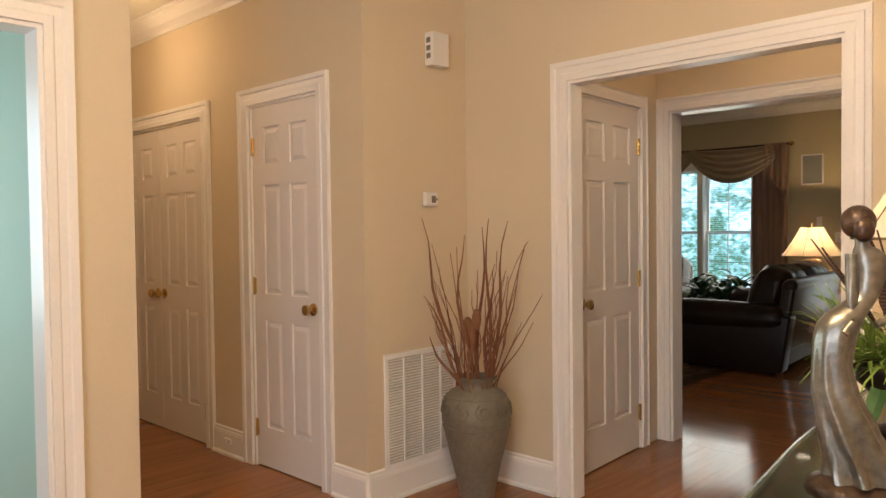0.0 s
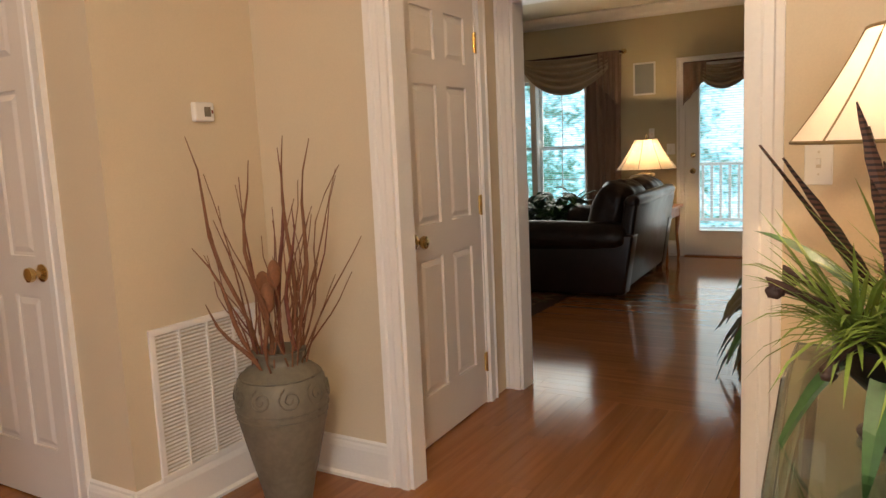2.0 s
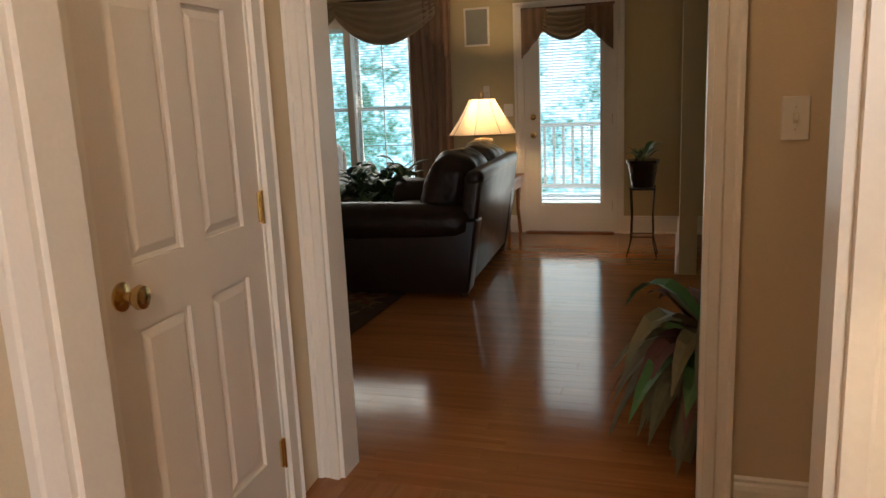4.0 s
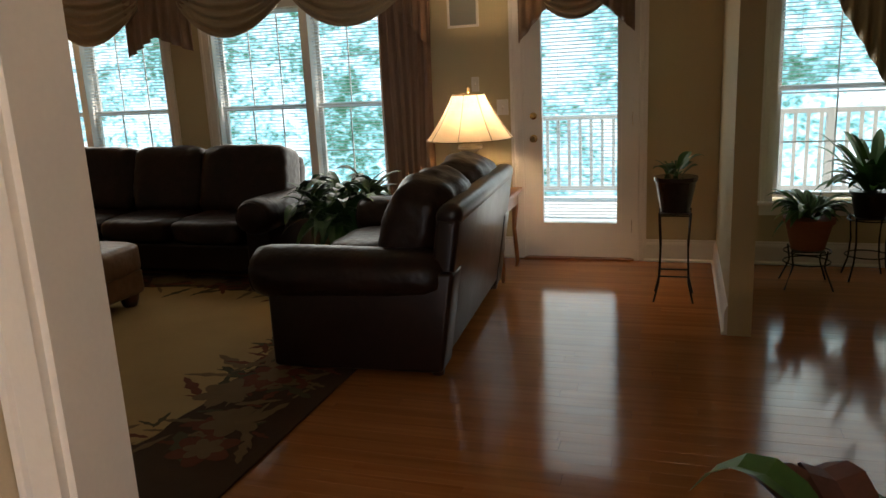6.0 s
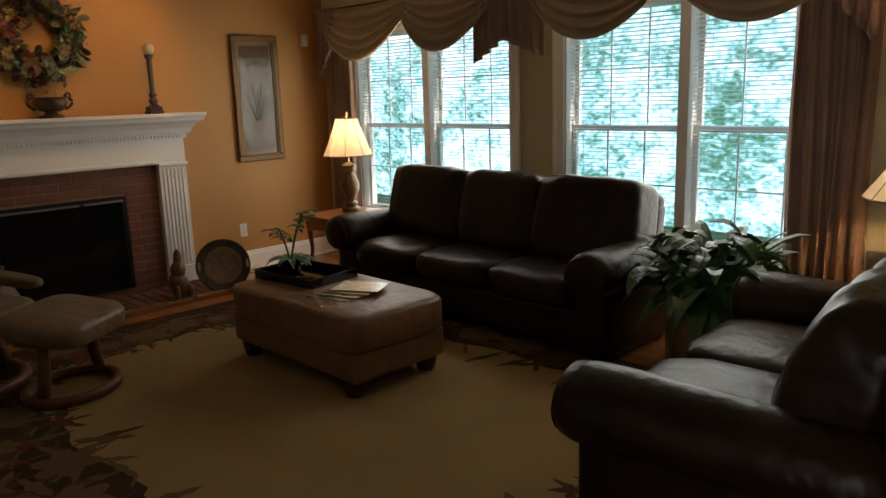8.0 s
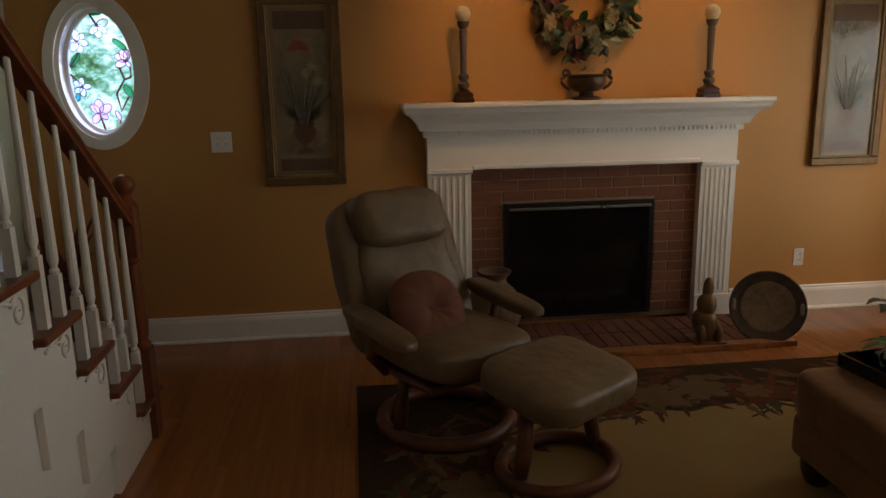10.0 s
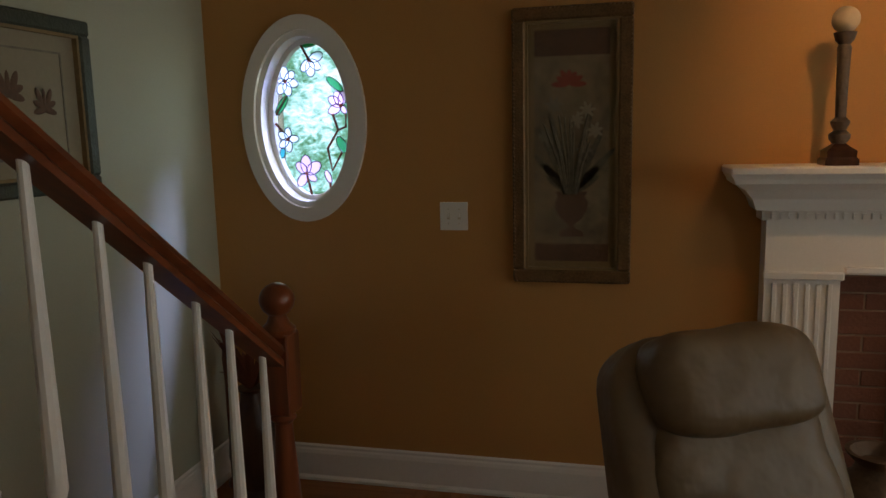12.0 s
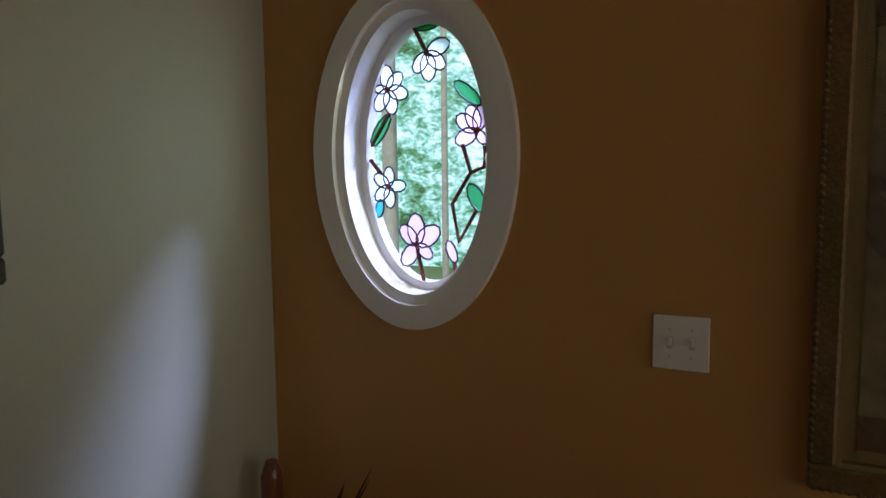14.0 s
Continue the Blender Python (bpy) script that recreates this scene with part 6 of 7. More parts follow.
pl = bushy("potted_plant", "large leafy green plant in a basket pot between the sofas", (-3.38, 8.30, 0), [(0.15, 0), (0.19, 0.05), (0.2, 0.25), (0.19, 0.34), (0.17, 0.34)], mat("woven_basket", (0.22, 0.14, 0.07), 0.8, vary=0.3, scale=30, bump=0.8), 90, 0.5, 0.11, 1.1, 0.95, M_PLANT, 4, spread=0.10)
rnd = random.Random(9)
bm = bmesh.new()
for i in range(80):
    a, r = rnd.uniform(0, 6.283), rnd.uniform(0, 0.30)
    leaf(bm, (r * math.cos(a), r * math.sin(a), rnd.uniform(0.45, 0.82 - r * 0.5)), a + rnd.uniform(-0.8, 0.8), rnd.uniform(0.14, 0.26), 0.09, 0.3, 0.7)
tagged(part("upper_foliage", bm, M_PLANT, pl), kind="stuff")


def plant_stand(at, top, r, label, legs_out=0.04, square=False):
    s = thing("plant_stand", label, "plant stand", at, group="wrought iron plant stands")
    for k in range(4):
        a = math.pi / 4 + k * math.pi / 2
        c, q = math.cos(a), math.sin(a)
        part("leg", tube(bmesh.new(), [((r + legs_out) * c, (r + legs_out) * q, 0), (r * c, r * q, 0.12), (r * 0.92 * c, r * 0.92 * q, top * 0.6), (r * 1.05 * c, r * 1.05 * q, top)], 0.006, 6), M_BLACK, s)
    for z in (0.16, top - 0.02):
        n = 4 if square else 20
        part("ring", tube(bmesh.new(), [(r * math.cos(math.pi / 4 + 2 * math.pi * t / n), r * math.sin(math.pi / 4 + 2 * math.pi * t / n), z) for t in range(n + 1)], 0.005, 6), M_BLACK, s)
    part("plate", bx(-r * 0.68, -r * 0.68, top - 0.015, r * 0.68, r * 0.68, top - 0.009), M_BLACK, s)
    return s


plant_stand((-1.005, 8.10, 0), 0.56, 0.125, "tall wrought iron plant stand holding a square dark pot", square=True)
bushy("potted_plant", "small plant in a square dark pot on a stand", (-1.005, 8.10, 0.556), [(0.085, 0), (0.09, 0.02), (0.12, 0.18), (0.13, 0.19), (0.13, 0.215), (0.11, 0.215)], mat("dark_glazed_pot", (0.03, 0.018, 0.018), 0.2, vary=0.2), 12, 0.15, 0.07, 0.9, 0.7, M_PLANT2, 6)
plant_stand((-0.19, 8.5, 0), 0.25, 0.14, "low wrought iron plant stand holding a terracotta pot", legs_out=0.06)
bushy("potted_plant", "leafy plant in a terracotta pot on a low stand", (-0.19, 8.5, 0.246), [(0.10, 0), (0.14, 0.17), (0.155, 0.17), (0.155, 0.2), (0.13, 0.2)], M_TERRA, 60, 0.26, 0.06, 0.9, 0.8, M_PLANT2, 7)
plant_stand((0.2, 8.72, 0), 0.42, 0.13, "wrought iron plant stand by the breakfast window")
bushy("potted_plant", "leafy green plant in a dark pot on a stand", (0.2, 8.72, 0.416), [(0.09, 0), (0.12, 0.15), (0.13, 0.15), (0.13, 0.17), (0.11, 0.17)], M_BLACK, 70, 0.34, 0.07, 1.3, 0.8, M_PLANT2, 17)
c = thing("curtain", "short brown patterned side curtain of the breakfast window", "curtain", (0, YW - 0.05, 0), group="window curtains")
thicken(part("curtain_cloth", jabot(-0.06, 0.26, 2.2, 0.95, 0.4, 4, True), M_SWAG, c, smooth=True))
part("curtain_bracket", bx(0.08, -0.10, 2.17, 0.12, 0.099, 2.19), M_DARKWOOD, c)
fpl = bushy("floor_plant", "large olive and brown floor plant with long drooping leaves", (-0.55, 4.84, 0), [(0.13, 0), (0.17, 0.12), (0.18, 0.22), (0.16, 0.26), (0.14, 0.26)], M_FRAMEBRN, 60, 0.50, 0.10, 1.15, 1.75, M_FERNDRY, 12, spread=0.10, wall_y=-0.47)
for mt_, sd, n_, lf_ in ((M_MAUVE, 5, 20, 1.0), (M_PLANT2, 6, 8, 1.5), (M_FERNDRY, 7, 30, 0.9)):
    rnd = random.Random(sd)
    bm = bmesh.new()
    for i in range(n_):
        a = rnd.uniform(0.9, 5.6)
        leaf(bm, (0.05 * math.cos(a), 0.05 * math.sin(a), rnd.uniform(0.25, 0.36)), a, rnd.uniform(0.30, 0.50), rnd.uniform(0.08, 0.13), lf_ * rnd.uniform(0.5, 1.2), rnd.uniform(0.8, 1.5))
    for v in bm.verts:
        v.co.y = max(v.co.y, -0.47); v.co.z = max(v.co.z, 0.01)
    tagged(part("foliage", bm, mt_, fpl), kind="stuff")

# ---- things on the hearth ----
M_PLATTER = mat("dark_patterned_ceramic", (0.07, 0.045, 0.03), 0.4, vary=0.5, scale=14, fine=40, bump=0.3)
M_PLATTER2 = mat("tan_patterned_ceramic", (0.2, 0.13, 0.07), 0.5, vary=0.4, scale=18, fine=50, bump=0.3)
pt = tagged(new("round_platter"), "round dark woven platter with two pale handles propped on its edge", "platter")
pt.matrix_world = pose(-7.03, 7.50, 0.215, 0, 76, -28)
part("platter_dish", lathe([(0.12, -0.012), (0.20, 0.012), (0.212, 0.02), (0.205, 0.024), (0.15, 0.006), (0.10, 0.0), (0.002, 0.0)], 36), M_PLATTER, pt, smooth=35)
part("platter_band", lathe([(0.132, 0.006), (0.15, 0.012), (0.132, 0.0125), (0.118, 0.0065)], 36), M_PLATTER2, pt, smooth=35)
part("platter_centre", lathe([(0.075, 0.001), (0.075, 0.006), (0.01, 0.007)], 28), M_PLATTER2, pt)
for s in (-1, 1):
    part("platter_handle", soft((0, s * 0.185, 0.024), (0.035, 0.012, 0.008), 3, 16, 8), M_CREAM, pt, "pale grip", smooth=True)
ea = thing("plate_easel", "small black wire easel holding the round platter", "easel", (-7.03, 7.50, 0), rz=-28)
part("easel_wire", tube(bmesh.new(), [(0.09, -0.07, 0.004), (0.02, -0.07, 0.012), (-0.09, -0.05, 0.24)], 0.004), M_BLACK, ea)
part("easel_wire", tube(bmesh.new(), [(0.09, 0.07, 0.004), (0.02, 0.07, 0.012), (-0.09, 0.05, 0.24)], 0.004), M_BLACK, ea)
part("easel_wire", tube(bmesh.new(), [(-0.13, 0, 0.003), (-0.09, 0, 0.24)], 0.004), M_BLACK, ea)
bmf = bmesh.new()
ell(bmf, (0, 0, 0.10), (0.085, 0.08, 0.10), rough=0.3); ell(bmf, (0.01, 0.0, 0.22), (0.055, 0.055, 0.07), rough=0.3); ell(bmf, (0, 0, 0.31), (0.03, 0.03, 0.07), rough=0.3)
ell(bmf, (0.05, -0.05, 0.06), (0.04, 0.03, 0.06), rough=0.3); ell(bmf, (0.05, 0.05, 0.06), (0.04, 0.03, 0.06), rough=0.3)
box(bmf, -0.09, -0.09, 0, 0.09, 0.09, 0.012)
sg = part("hearth_figurine", bmf, M_FRAMEBRN, None, smooth=50)
sg.matrix_world = pose(-7.02, 7.12, 0.034); tagged(sg, "small dark bronze figurine on the brick hearth", "figurine")
jr = thing("clay_jar", "round ribbed clay jar with a flared rim on the hearth", "jar", (-7.26, 5.91, 0.034))
part("jar_body", lathe([(0.075, 0), (0.12, 0.05), (0.158, 0.15), (0.158, 0.21), (0.12, 0.30), (0.078, 0.345), (0.072, 0.375), (0.10, 0.405), (0.106, 0.418), (0.09, 0.418), (0.06, 0.38)], 40, ripple=lambda a, i: 1 + (0.07 * abs(math.cos(9 * a)) if 1 <= i <= 4 else 0)), mat("tan_clay", (0.15, 0.085, 0.045), 0.6, vary=0.3, scale=10, bump=0.3), jr, smooth=50)

# tall carved floor vase in the corner by the stairs
cv = thing("floor_vase", "tall dark carved wooden vase with red dried flowers in the corner", "vase", (-7.38, 3.50, 0))
part("vase_body", lathe([(0.09, 0), (0.10, 0.03), (0.08, 0.06), (0.11, 0.2), (0.10, 0.36), (0.05, 0.44), (0.045, 0.48), (0.06, 0.50), (0.04, 0.50)], 22), M_DARKWOOD, cv, smooth=40)
bm = bmesh.new()
rnd = random.Random(2)
for i in range(22):
    leaf(bm, (0, 0, 0.48), rnd.uniform(0, 6.3), rnd.uniform(0.12, 0.22), 0.035, rnd.uniform(1.0, 2.2), 0.4, n=4)
tagged(part("dried_spray", bm, M_LEAFRED, cv), kind="stuff")
gs = tagged(new("carved_post"), "slim reddish carved wooden figure post in the corner", "statue")
bm = lathe([(0.03, 0), (0.035, 0.02), (0.02, 0.05), (0.022, 0.5), (0.028, 0.6), (0.02, 0.68), (0.03, 0.72), (0.03, 0.8), (0.015, 0.84)], 14)
part("carved_shaft", bm, M_OAKPOST, gs, smooth=40)
gs.matrix_world = pose(-7.45, 3.36, 0)

# ---- stairs ----
RISE, RUNN, SX = 0.205, 0.281, -6.416
ST = tagged(new("staircase"), "oak-treaded staircase with white risers, stringer and balustrade", "staircase")
NST = 12
for i in range(NST):
    xa = SX + i * RUNN
    part("riser", bx(xa, YS + 0.001, i * RISE, xa + 0.018, YB - 0.0, (i + 1) * RISE - 0.028), M_TRIM, ST, "white stair riser")
    part("tread", bx(xa - 0.03, YS + 0.001, (i + 1) * RISE - 0.028, xa + RUNN + 0.001 * (i % 2), YB + 0.035, (i + 1) * RISE, bev=0.009, seg=2), M_OAKRAIL, ST, "oak stair tread")
    part("stringer_step", bx(xa + 0.0181, YB - 0.02, i * RISE if i == 0 else (i - 1) * RISE, xa + RUNN + 0.018, YB + 0.004, (i + 1) * RISE - 0.0285), M_TRIM, ST)
    # scroll bracket under each tread end
    pts = []
    for k in range(26):
        t = k / 25
        a = 0.5 + t * 8.5
        r = 0.052 * (1 - t * 0.85)
        pts.append((xa + 0.085 + r * math.cos(a), YB + 0.008, (i + 1) * RISE - 0.095 + r * math.sin(a)))
    part("scroll_bracket", tube(bmesh.new(), pts, 0.006, 6), M_TRIM, ST, smooth=True)
    pts = [(xa + 0.13, YB + 0.008, (i + 1) * RISE - 0.06), (xa + 0.18, YB + 0.008, (i + 1) * RISE - 0.045), (xa + 0.235, YB + 0.008, (i + 1) * RISE - 0.06)]
    part("scroll_bracket", tube(bmesh.new(), pts, 0.006, 6), M_TRIM, ST, smooth=True)
    for k in range(2):
        bxx = xa + 0.045 + k * 0.129
        bz0 = (i + 1) * RISE
        rail_z = 0.955 + (bxx + 6.34) * RISE / RUNN
        if bxx < -6.27:
            continue
        if rail_z > H:
            continue
        mm = Matrix.Translation((bxx, YB - 0.01, 0))
        bm = bmesh.new()
        box(bm, bxx - 0.016, YB - 0.026, bz0, bxx + 0.016, YB + 0.006, bz0 + 0.14 + (0.09 if k else 0))
        s0 = bz0 + 0.14 + (0.09 if k else 0)
        lathe([(0.014, s0), (0.0165, s0 + 0.012), (0.010, s0 + 0.022), (0.017, s0 + 0.045), (0.0165, s0 + 0.09), (0.009, rail_z - 0.01)], 10, bm, mm)
        part("baluster", bm, M_TRIM, ST, "white turned baluster", smooth=35)
part("stair_side_wall", flat(bmesh.new(), [(SX + 0.03, YB - 0.12), (-2.08, YB - 0.12), (-2.08, YB - 0.021), (SX + 0.03, YB - 0.021)], 0.0, 0.16), M_TRIM, ST)
bm = bmesh.new()
a = [(SX + 0.28, 0.0), (-2.075, 0.0), (-2.075, 2.7), (SX + 0.30 + 2.66 * RUNN / RISE, 2.68), (SX + 0.30, 0.02)]
lo = [bm.verts.new((x, YB - 0.10, z)) for x, z in a]; hi = [bm.verts.new((x, YB - 0.022, z)) for x, z in a]
bm.faces.new(lo); bm.faces.new(hi[::-1])
for i in range(5):
    bm.faces.new((lo[i], hi[i], hi[(i + 1) % 5], lo[(i + 1) % 5]))
bmesh.ops.recalc_face_normals(bm, faces=bm.faces)
part("stair_side_panel", bm, M_TRIM, ST)
# newel and handrail
NX = -6.34
bm = bmesh.new()
box(bm, NX - 0.042, YB - 0.052, 0, NX + 0.042, YB + 0.032, 0.42, bev=0.004)
mm = Matrix.Translation((NX, YB - 0.01, 0))
lathe([(0.04, 0.42), (0.042, 0.44), (0.03, 0.455), (0.036, 0.48), (0.04, 0.55), (0.028, 0.72), (0.024, 0.80), (0.036, 0.815), (0.028, 0.83)], 18, bm, mm)
box(bm, NX - 0.04, YB - 0.05, 0.83, NX + 0.04, YB + 0.03, 1.05, bev=0.004)
lathe([(0.044, 1.05), (0.046, 1.062), (0.03, 1.078), (0.022, 1.10)], 18, bm, mm)
ell(bm, (NX, YB - 0.01, 1.138), (0.047, 0.047, 0.046))
part("newel_post", bm, M_OAKPOST, ST, "red oak newel post with a ball top", smooth=35)
sl = RISE / RUNN
LN = 3.0
ang = math.atan(sl)
prof = [(-0.030, -0.03), (0.030, -0.03), (0.030, -0.012), (0.022, -0.002), (0.034, 0.012), (0.030, 0.028), (0.014, 0.036), (-0.014, 0.036), (-0.030, 0.028), (-0.034, 0.012), (-0.022, -0.002), (-0.030, -0.012)]
bm = bmesh.new()
ra = [bm.verts.new((NX + 0.03, YB - 0.01 + p, 0.99 + q)) for p, q in prof]
rb = [bm.verts.new((NX + 0.03 + LN * math.cos(ang) * 0.78, YB - 0.01 + p, 0.99 + q + LN * math.cos(ang) * 0.78 * sl)) for p, q in prof]
for i in range(12):
    bm.faces.new((ra[i], ra[(i + 1) % 12], rb[(i + 1) % 12], rb[i]))
bm.faces.new(ra[::-1]); bm.faces.new(rb)
bmesh.ops.recalc_face_normals(bm, faces=bm.faces)
part("handrail", bm, M_OAKRAIL, ST, "red oak handrail")

# ---- foyer things ----
vs = thing("floor_vase", "tall grey-green ceramic floor vase with a carved scroll band", "vase", (-2.05, 2.555, 0))
prof = [(0.088, 0), (0.09, 0.012), (0.082, 0.022), (0.078, 0.035), (0.10, 0.14), (0.13, 0.26), (0.155, 0.37), (0.166, 0.44), (0.166, 0.47), (0.155, 0.52), (0.125, 0.555), (0.088, 0.575), (0.082, 0.59), (0.084, 0.605), (0.098, 0.618), (0.098, 0.624), (0.084, 0.626), (0.074, 0.60), (0.07, 0.56)]
part("vase_body", lathe(prof, 48), M_VASE, vs, smooth=50)
part("vase_foot", lathe([(0.092, 0), (0.095, 0.008), (0.092, 0.018), (0.083, 0.0215)], 36), M_BLACK, vs, "dark foot ring", smooth=40)


def vase_r(z):
    for (r0, z0), (r1, z1) in zip(prof, prof[1:]):
        if z0 <= z <= z1:
            return r0 + (r1 - r0) * (z - z0) / (z1 - z0)
    return 0.1


for z in (0.395, 0.535, 0.42):
    part("raised_band", tube(bmesh.new(), [((vase_r(z) + 0.001) * math.cos(t * math.pi / 20), (vase_r(z) + 0.001) * math.sin(t * math.pi / 20), z) for t in range(41)], 0.0035, 6), M_VASE, vs, smooth=True)
for k in range(10):
    a0 = k * math.pi / 5
    pts = []
    for i in range(22):
        t = i / 21
        r = 0.042 * (1 - 0.85 * t)
        u, v = r * math.cos(2 + t * 11), r * math.sin(2 + t * 11)
        z = 0.482 + v
        rr = vase_r(z) + 0.002
        pts.append((rr * math.cos(a0 + u / rr), rr * math.sin(a0 + u / rr), z))
    part("carved_scroll", tube(bmesh.new(), pts, 0.0032, 5), M_VASE, vs, smooth=True)
random.seed(31)
sk = thing("dried_arrangement", "dried brown and red sticks standing in the floor vase", "dried flowers", (-2.05, 2.555, 0.60))
for i in range(46):
    a = random.uniform(0, 6.283)
    sp_, hh = random.uniform(0.04, 0.30), random.uniform(0.36, 0.80)
    if i > 26:
        hh *= 0.65; sp_ *= 1.1
    pts, rs = [], []
    curl = random.uniform(0, 0.02)
    for j in range(9):
        t = j / 8
        r = 0.05 * (1 - t) + (0.02 + sp_ * t ** 1.3)
        pts.append((r * math.cos(a) + curl * math.sin(9 * t + i), r * math.sin(a) + curl * math.cos(7 * t + i), -0.12 + (hh + 0.12) * t))
        rs.append((0.0030 + (0.0075 if (i % 4 == 0 and t > 0.35) else 0.001) * math.sin(math.pi * min(1, t * 1.0))) * (1.05 - 0.6 * t))
    part("stick", tube(bmesh.new(), pts, rs, 6), M_STICK if i % 5 else M_STICKRED, sk, smooth=True)
for x, y, z in ((0.03, -0.03, 0.30), (0.02, -0.05, 0.22), (-0.03, -0.02, 0.26)):
    part("seed_head", ell(bmesh.new(), (x, y, z), (0.022, 0.022, 0.05), rough=0.6, seg=14, rings=10), M_STICK, sk, smooth=True)

# console table with glass top
TZ = 0.80
ct = thing("console_table", "glass-topped console table with a dark metal frame and bowed glass edge", "table", (0, 0, 0))
outl = [(-0.16, 0.98), (-0.235, 1.12), (-0.28, 1.34), (-0.33, 1.75), (-0.37, 2.3), (-0.375, 2.59), (0.16, 2.59), (0.2, 2.3), (0.2, 1.3), (0.12, 1.0), (0.0, 0.93)]
part("glass_top", flat(bmesh.new(), outl, TZ - 0.012, TZ), M_TABLEGLASS, ct, "green-tinted glass top")
part("top_frame", tube(bmesh.new(), [(x, y, TZ - 0.006) for x, y in outl + outl[:1]], 0.009, 8), mat("grey_green_glass_edge", (0.12, 0.13, 0.10), 0.15, vary=0.2), ct)
part("cross_bar", bx(-0.37, 2.55, TZ - 0.03, 0.16, 2.58, TZ - 0.0125), M_BLACK, ct)
part("cross_bar", bx(-0.27, 1.36, TZ - 0.03, 0.18, 1.39, TZ - 0.0125), M_BLACK, ct)
for x, y in ((-0.33, 2.54), (0.14, 2.54), (-0.22, 1.38), (0.15, 1.38)):
    part("leg", tube(bmesh.new(), [(x, y, 0), (x - 0.03 * (1 if x < 0 else -1), y, 0.35), (x, y, TZ - 0.02)], 0.013, 8), M_BLACK, ct)
bm = bmesh.new()
pa = [(-0.345, 2.5), (-0.31, 1.9), (-0.27, 1.45)]
rows = []
for t in range(9):
    v = t / 8
    rows.append([bm.verts.new((x - 0.10 * math.sin(v * math.pi * 0.5) * 1.0, y, TZ - 0.02 - v * (TZ - 0.05))) for x, y in pa])
for a, b in zip(rows, rows[1:]):
    for i in range(2):
        bm.faces.new((a[i], b[i], b[i + 1], a[i + 1]))
thicken(part("curved_glass_side", bm, M_TABLEGLASS, ct, "curved tinted glass side panel", smooth=True), 0.008)

# statue of a lady, one plain shape
bm = bmesh.new()
rows_ = [(0.0, 0.012, 0.070, 0.058), (0.012, 0.010, 0.068, 0.056), (0.047, 0.002, 0.064, 0.052), (0.083, -0.012, 0.061, 0.048), (0.118, -0.022, 0.056, 0.044), (0.153, -0.034, 0.050, 0.040),
         (0.189, -0.045, 0.045, 0.036), (0.225, -0.049, 0.040, 0.034), (0.248, -0.050, 0.038, 0.034), (0.278, -0.047, 0.040, 0.036), (0.307, -0.042, 0.042, 0.037), (0.330, -0.034, 0.043, 0.036), (0.348, -0.022, 0.040, 0.033),
         (0.365, -0.004, 0.034, 0.028), (0.380, 0.012, 0.028, 0.024), (0.400, 0.022, 0.028, 0.023), (0.425, 0.026, 0.030, 0.024), (0.450, 0.027, 0.033, 0.024), (0.470, 0.026, 0.034, 0.022), (0.482, 0.020, 0.026, 0.018), (0.492, 0.012, 0.014, 0.013), (0.515, 0.008, 0.0115, 0.0115)]
prev = None
for i, (z, cx, rx, ry) in enumerate(rows_):
    ring = []
    for k in range(48):
        a = 2 * math.pi * k / 48
        f = 1 + 0.18 * math.cos(7 * a + 15 * z + 0.9 * math.sin(3 * a + 4 * z)) * max(0, 1 - z / 0.36)
        ring.append(bm.verts.new((cx + rx * f * math.cos(a), ry * f * math.sin(a), z)))
    if prev:
        for k in range(48):
            bm.faces.new((prev[k], prev[(k + 1) % 48], ring[(k + 1) % 48], ring[k]))
    else:
        bm.faces.new(ring[::-1])
    prev = ring
bm.faces.new(prev)
tube(bm, [(-0.010, 0, 0.472), (-0.016, -0.012, 0.42), (-0.018, -0.02, 0.37), (-0.022, -0.030, 0.335), (-0.042, -0.036, 0.312)], [0.0125, 0.0115, 0.0105, 0.010, 0.009], 12)
tube(bm, [(0.058, 0, 0.470), (0.072, 0.0, 0.42), (0.074, -0.014, 0.375), (0.055, -0.032, 0.345), (0.02, -0.040, 0.330)], [0.0125, 0.0115, 0.0105, 0.010, 0.008], 12)
for v in bm.verts:
    v.co *= 0.88
    v.co.z += 0.055
cloth = len(bm.faces)
ell(bm, (0.004, 0.002, 0.530), (0.030, 0.030, 0.031))
ell(bm, (0.004, -0.018, 0.517), (0.019, 0.016, 0.024))
ell(bm, (0.005, 0, 0.03), (0.088, 0.078, 0.034), 2.6, rough=0.5)
bm.faces.ensure_lookup_table()
for f_ in bm.faces[cloth:]:
    f_.material_index = 1
st_ = part("lady_statue", bm, [M_SILVER, M_DKBRONZE], None, smooth=60)
st_.matrix_world = pose(-0.105, 1.40, TZ, 0, 0, 40)
tagged(st_, "aged silver statue of a lady standing on a dark rock", "statue")

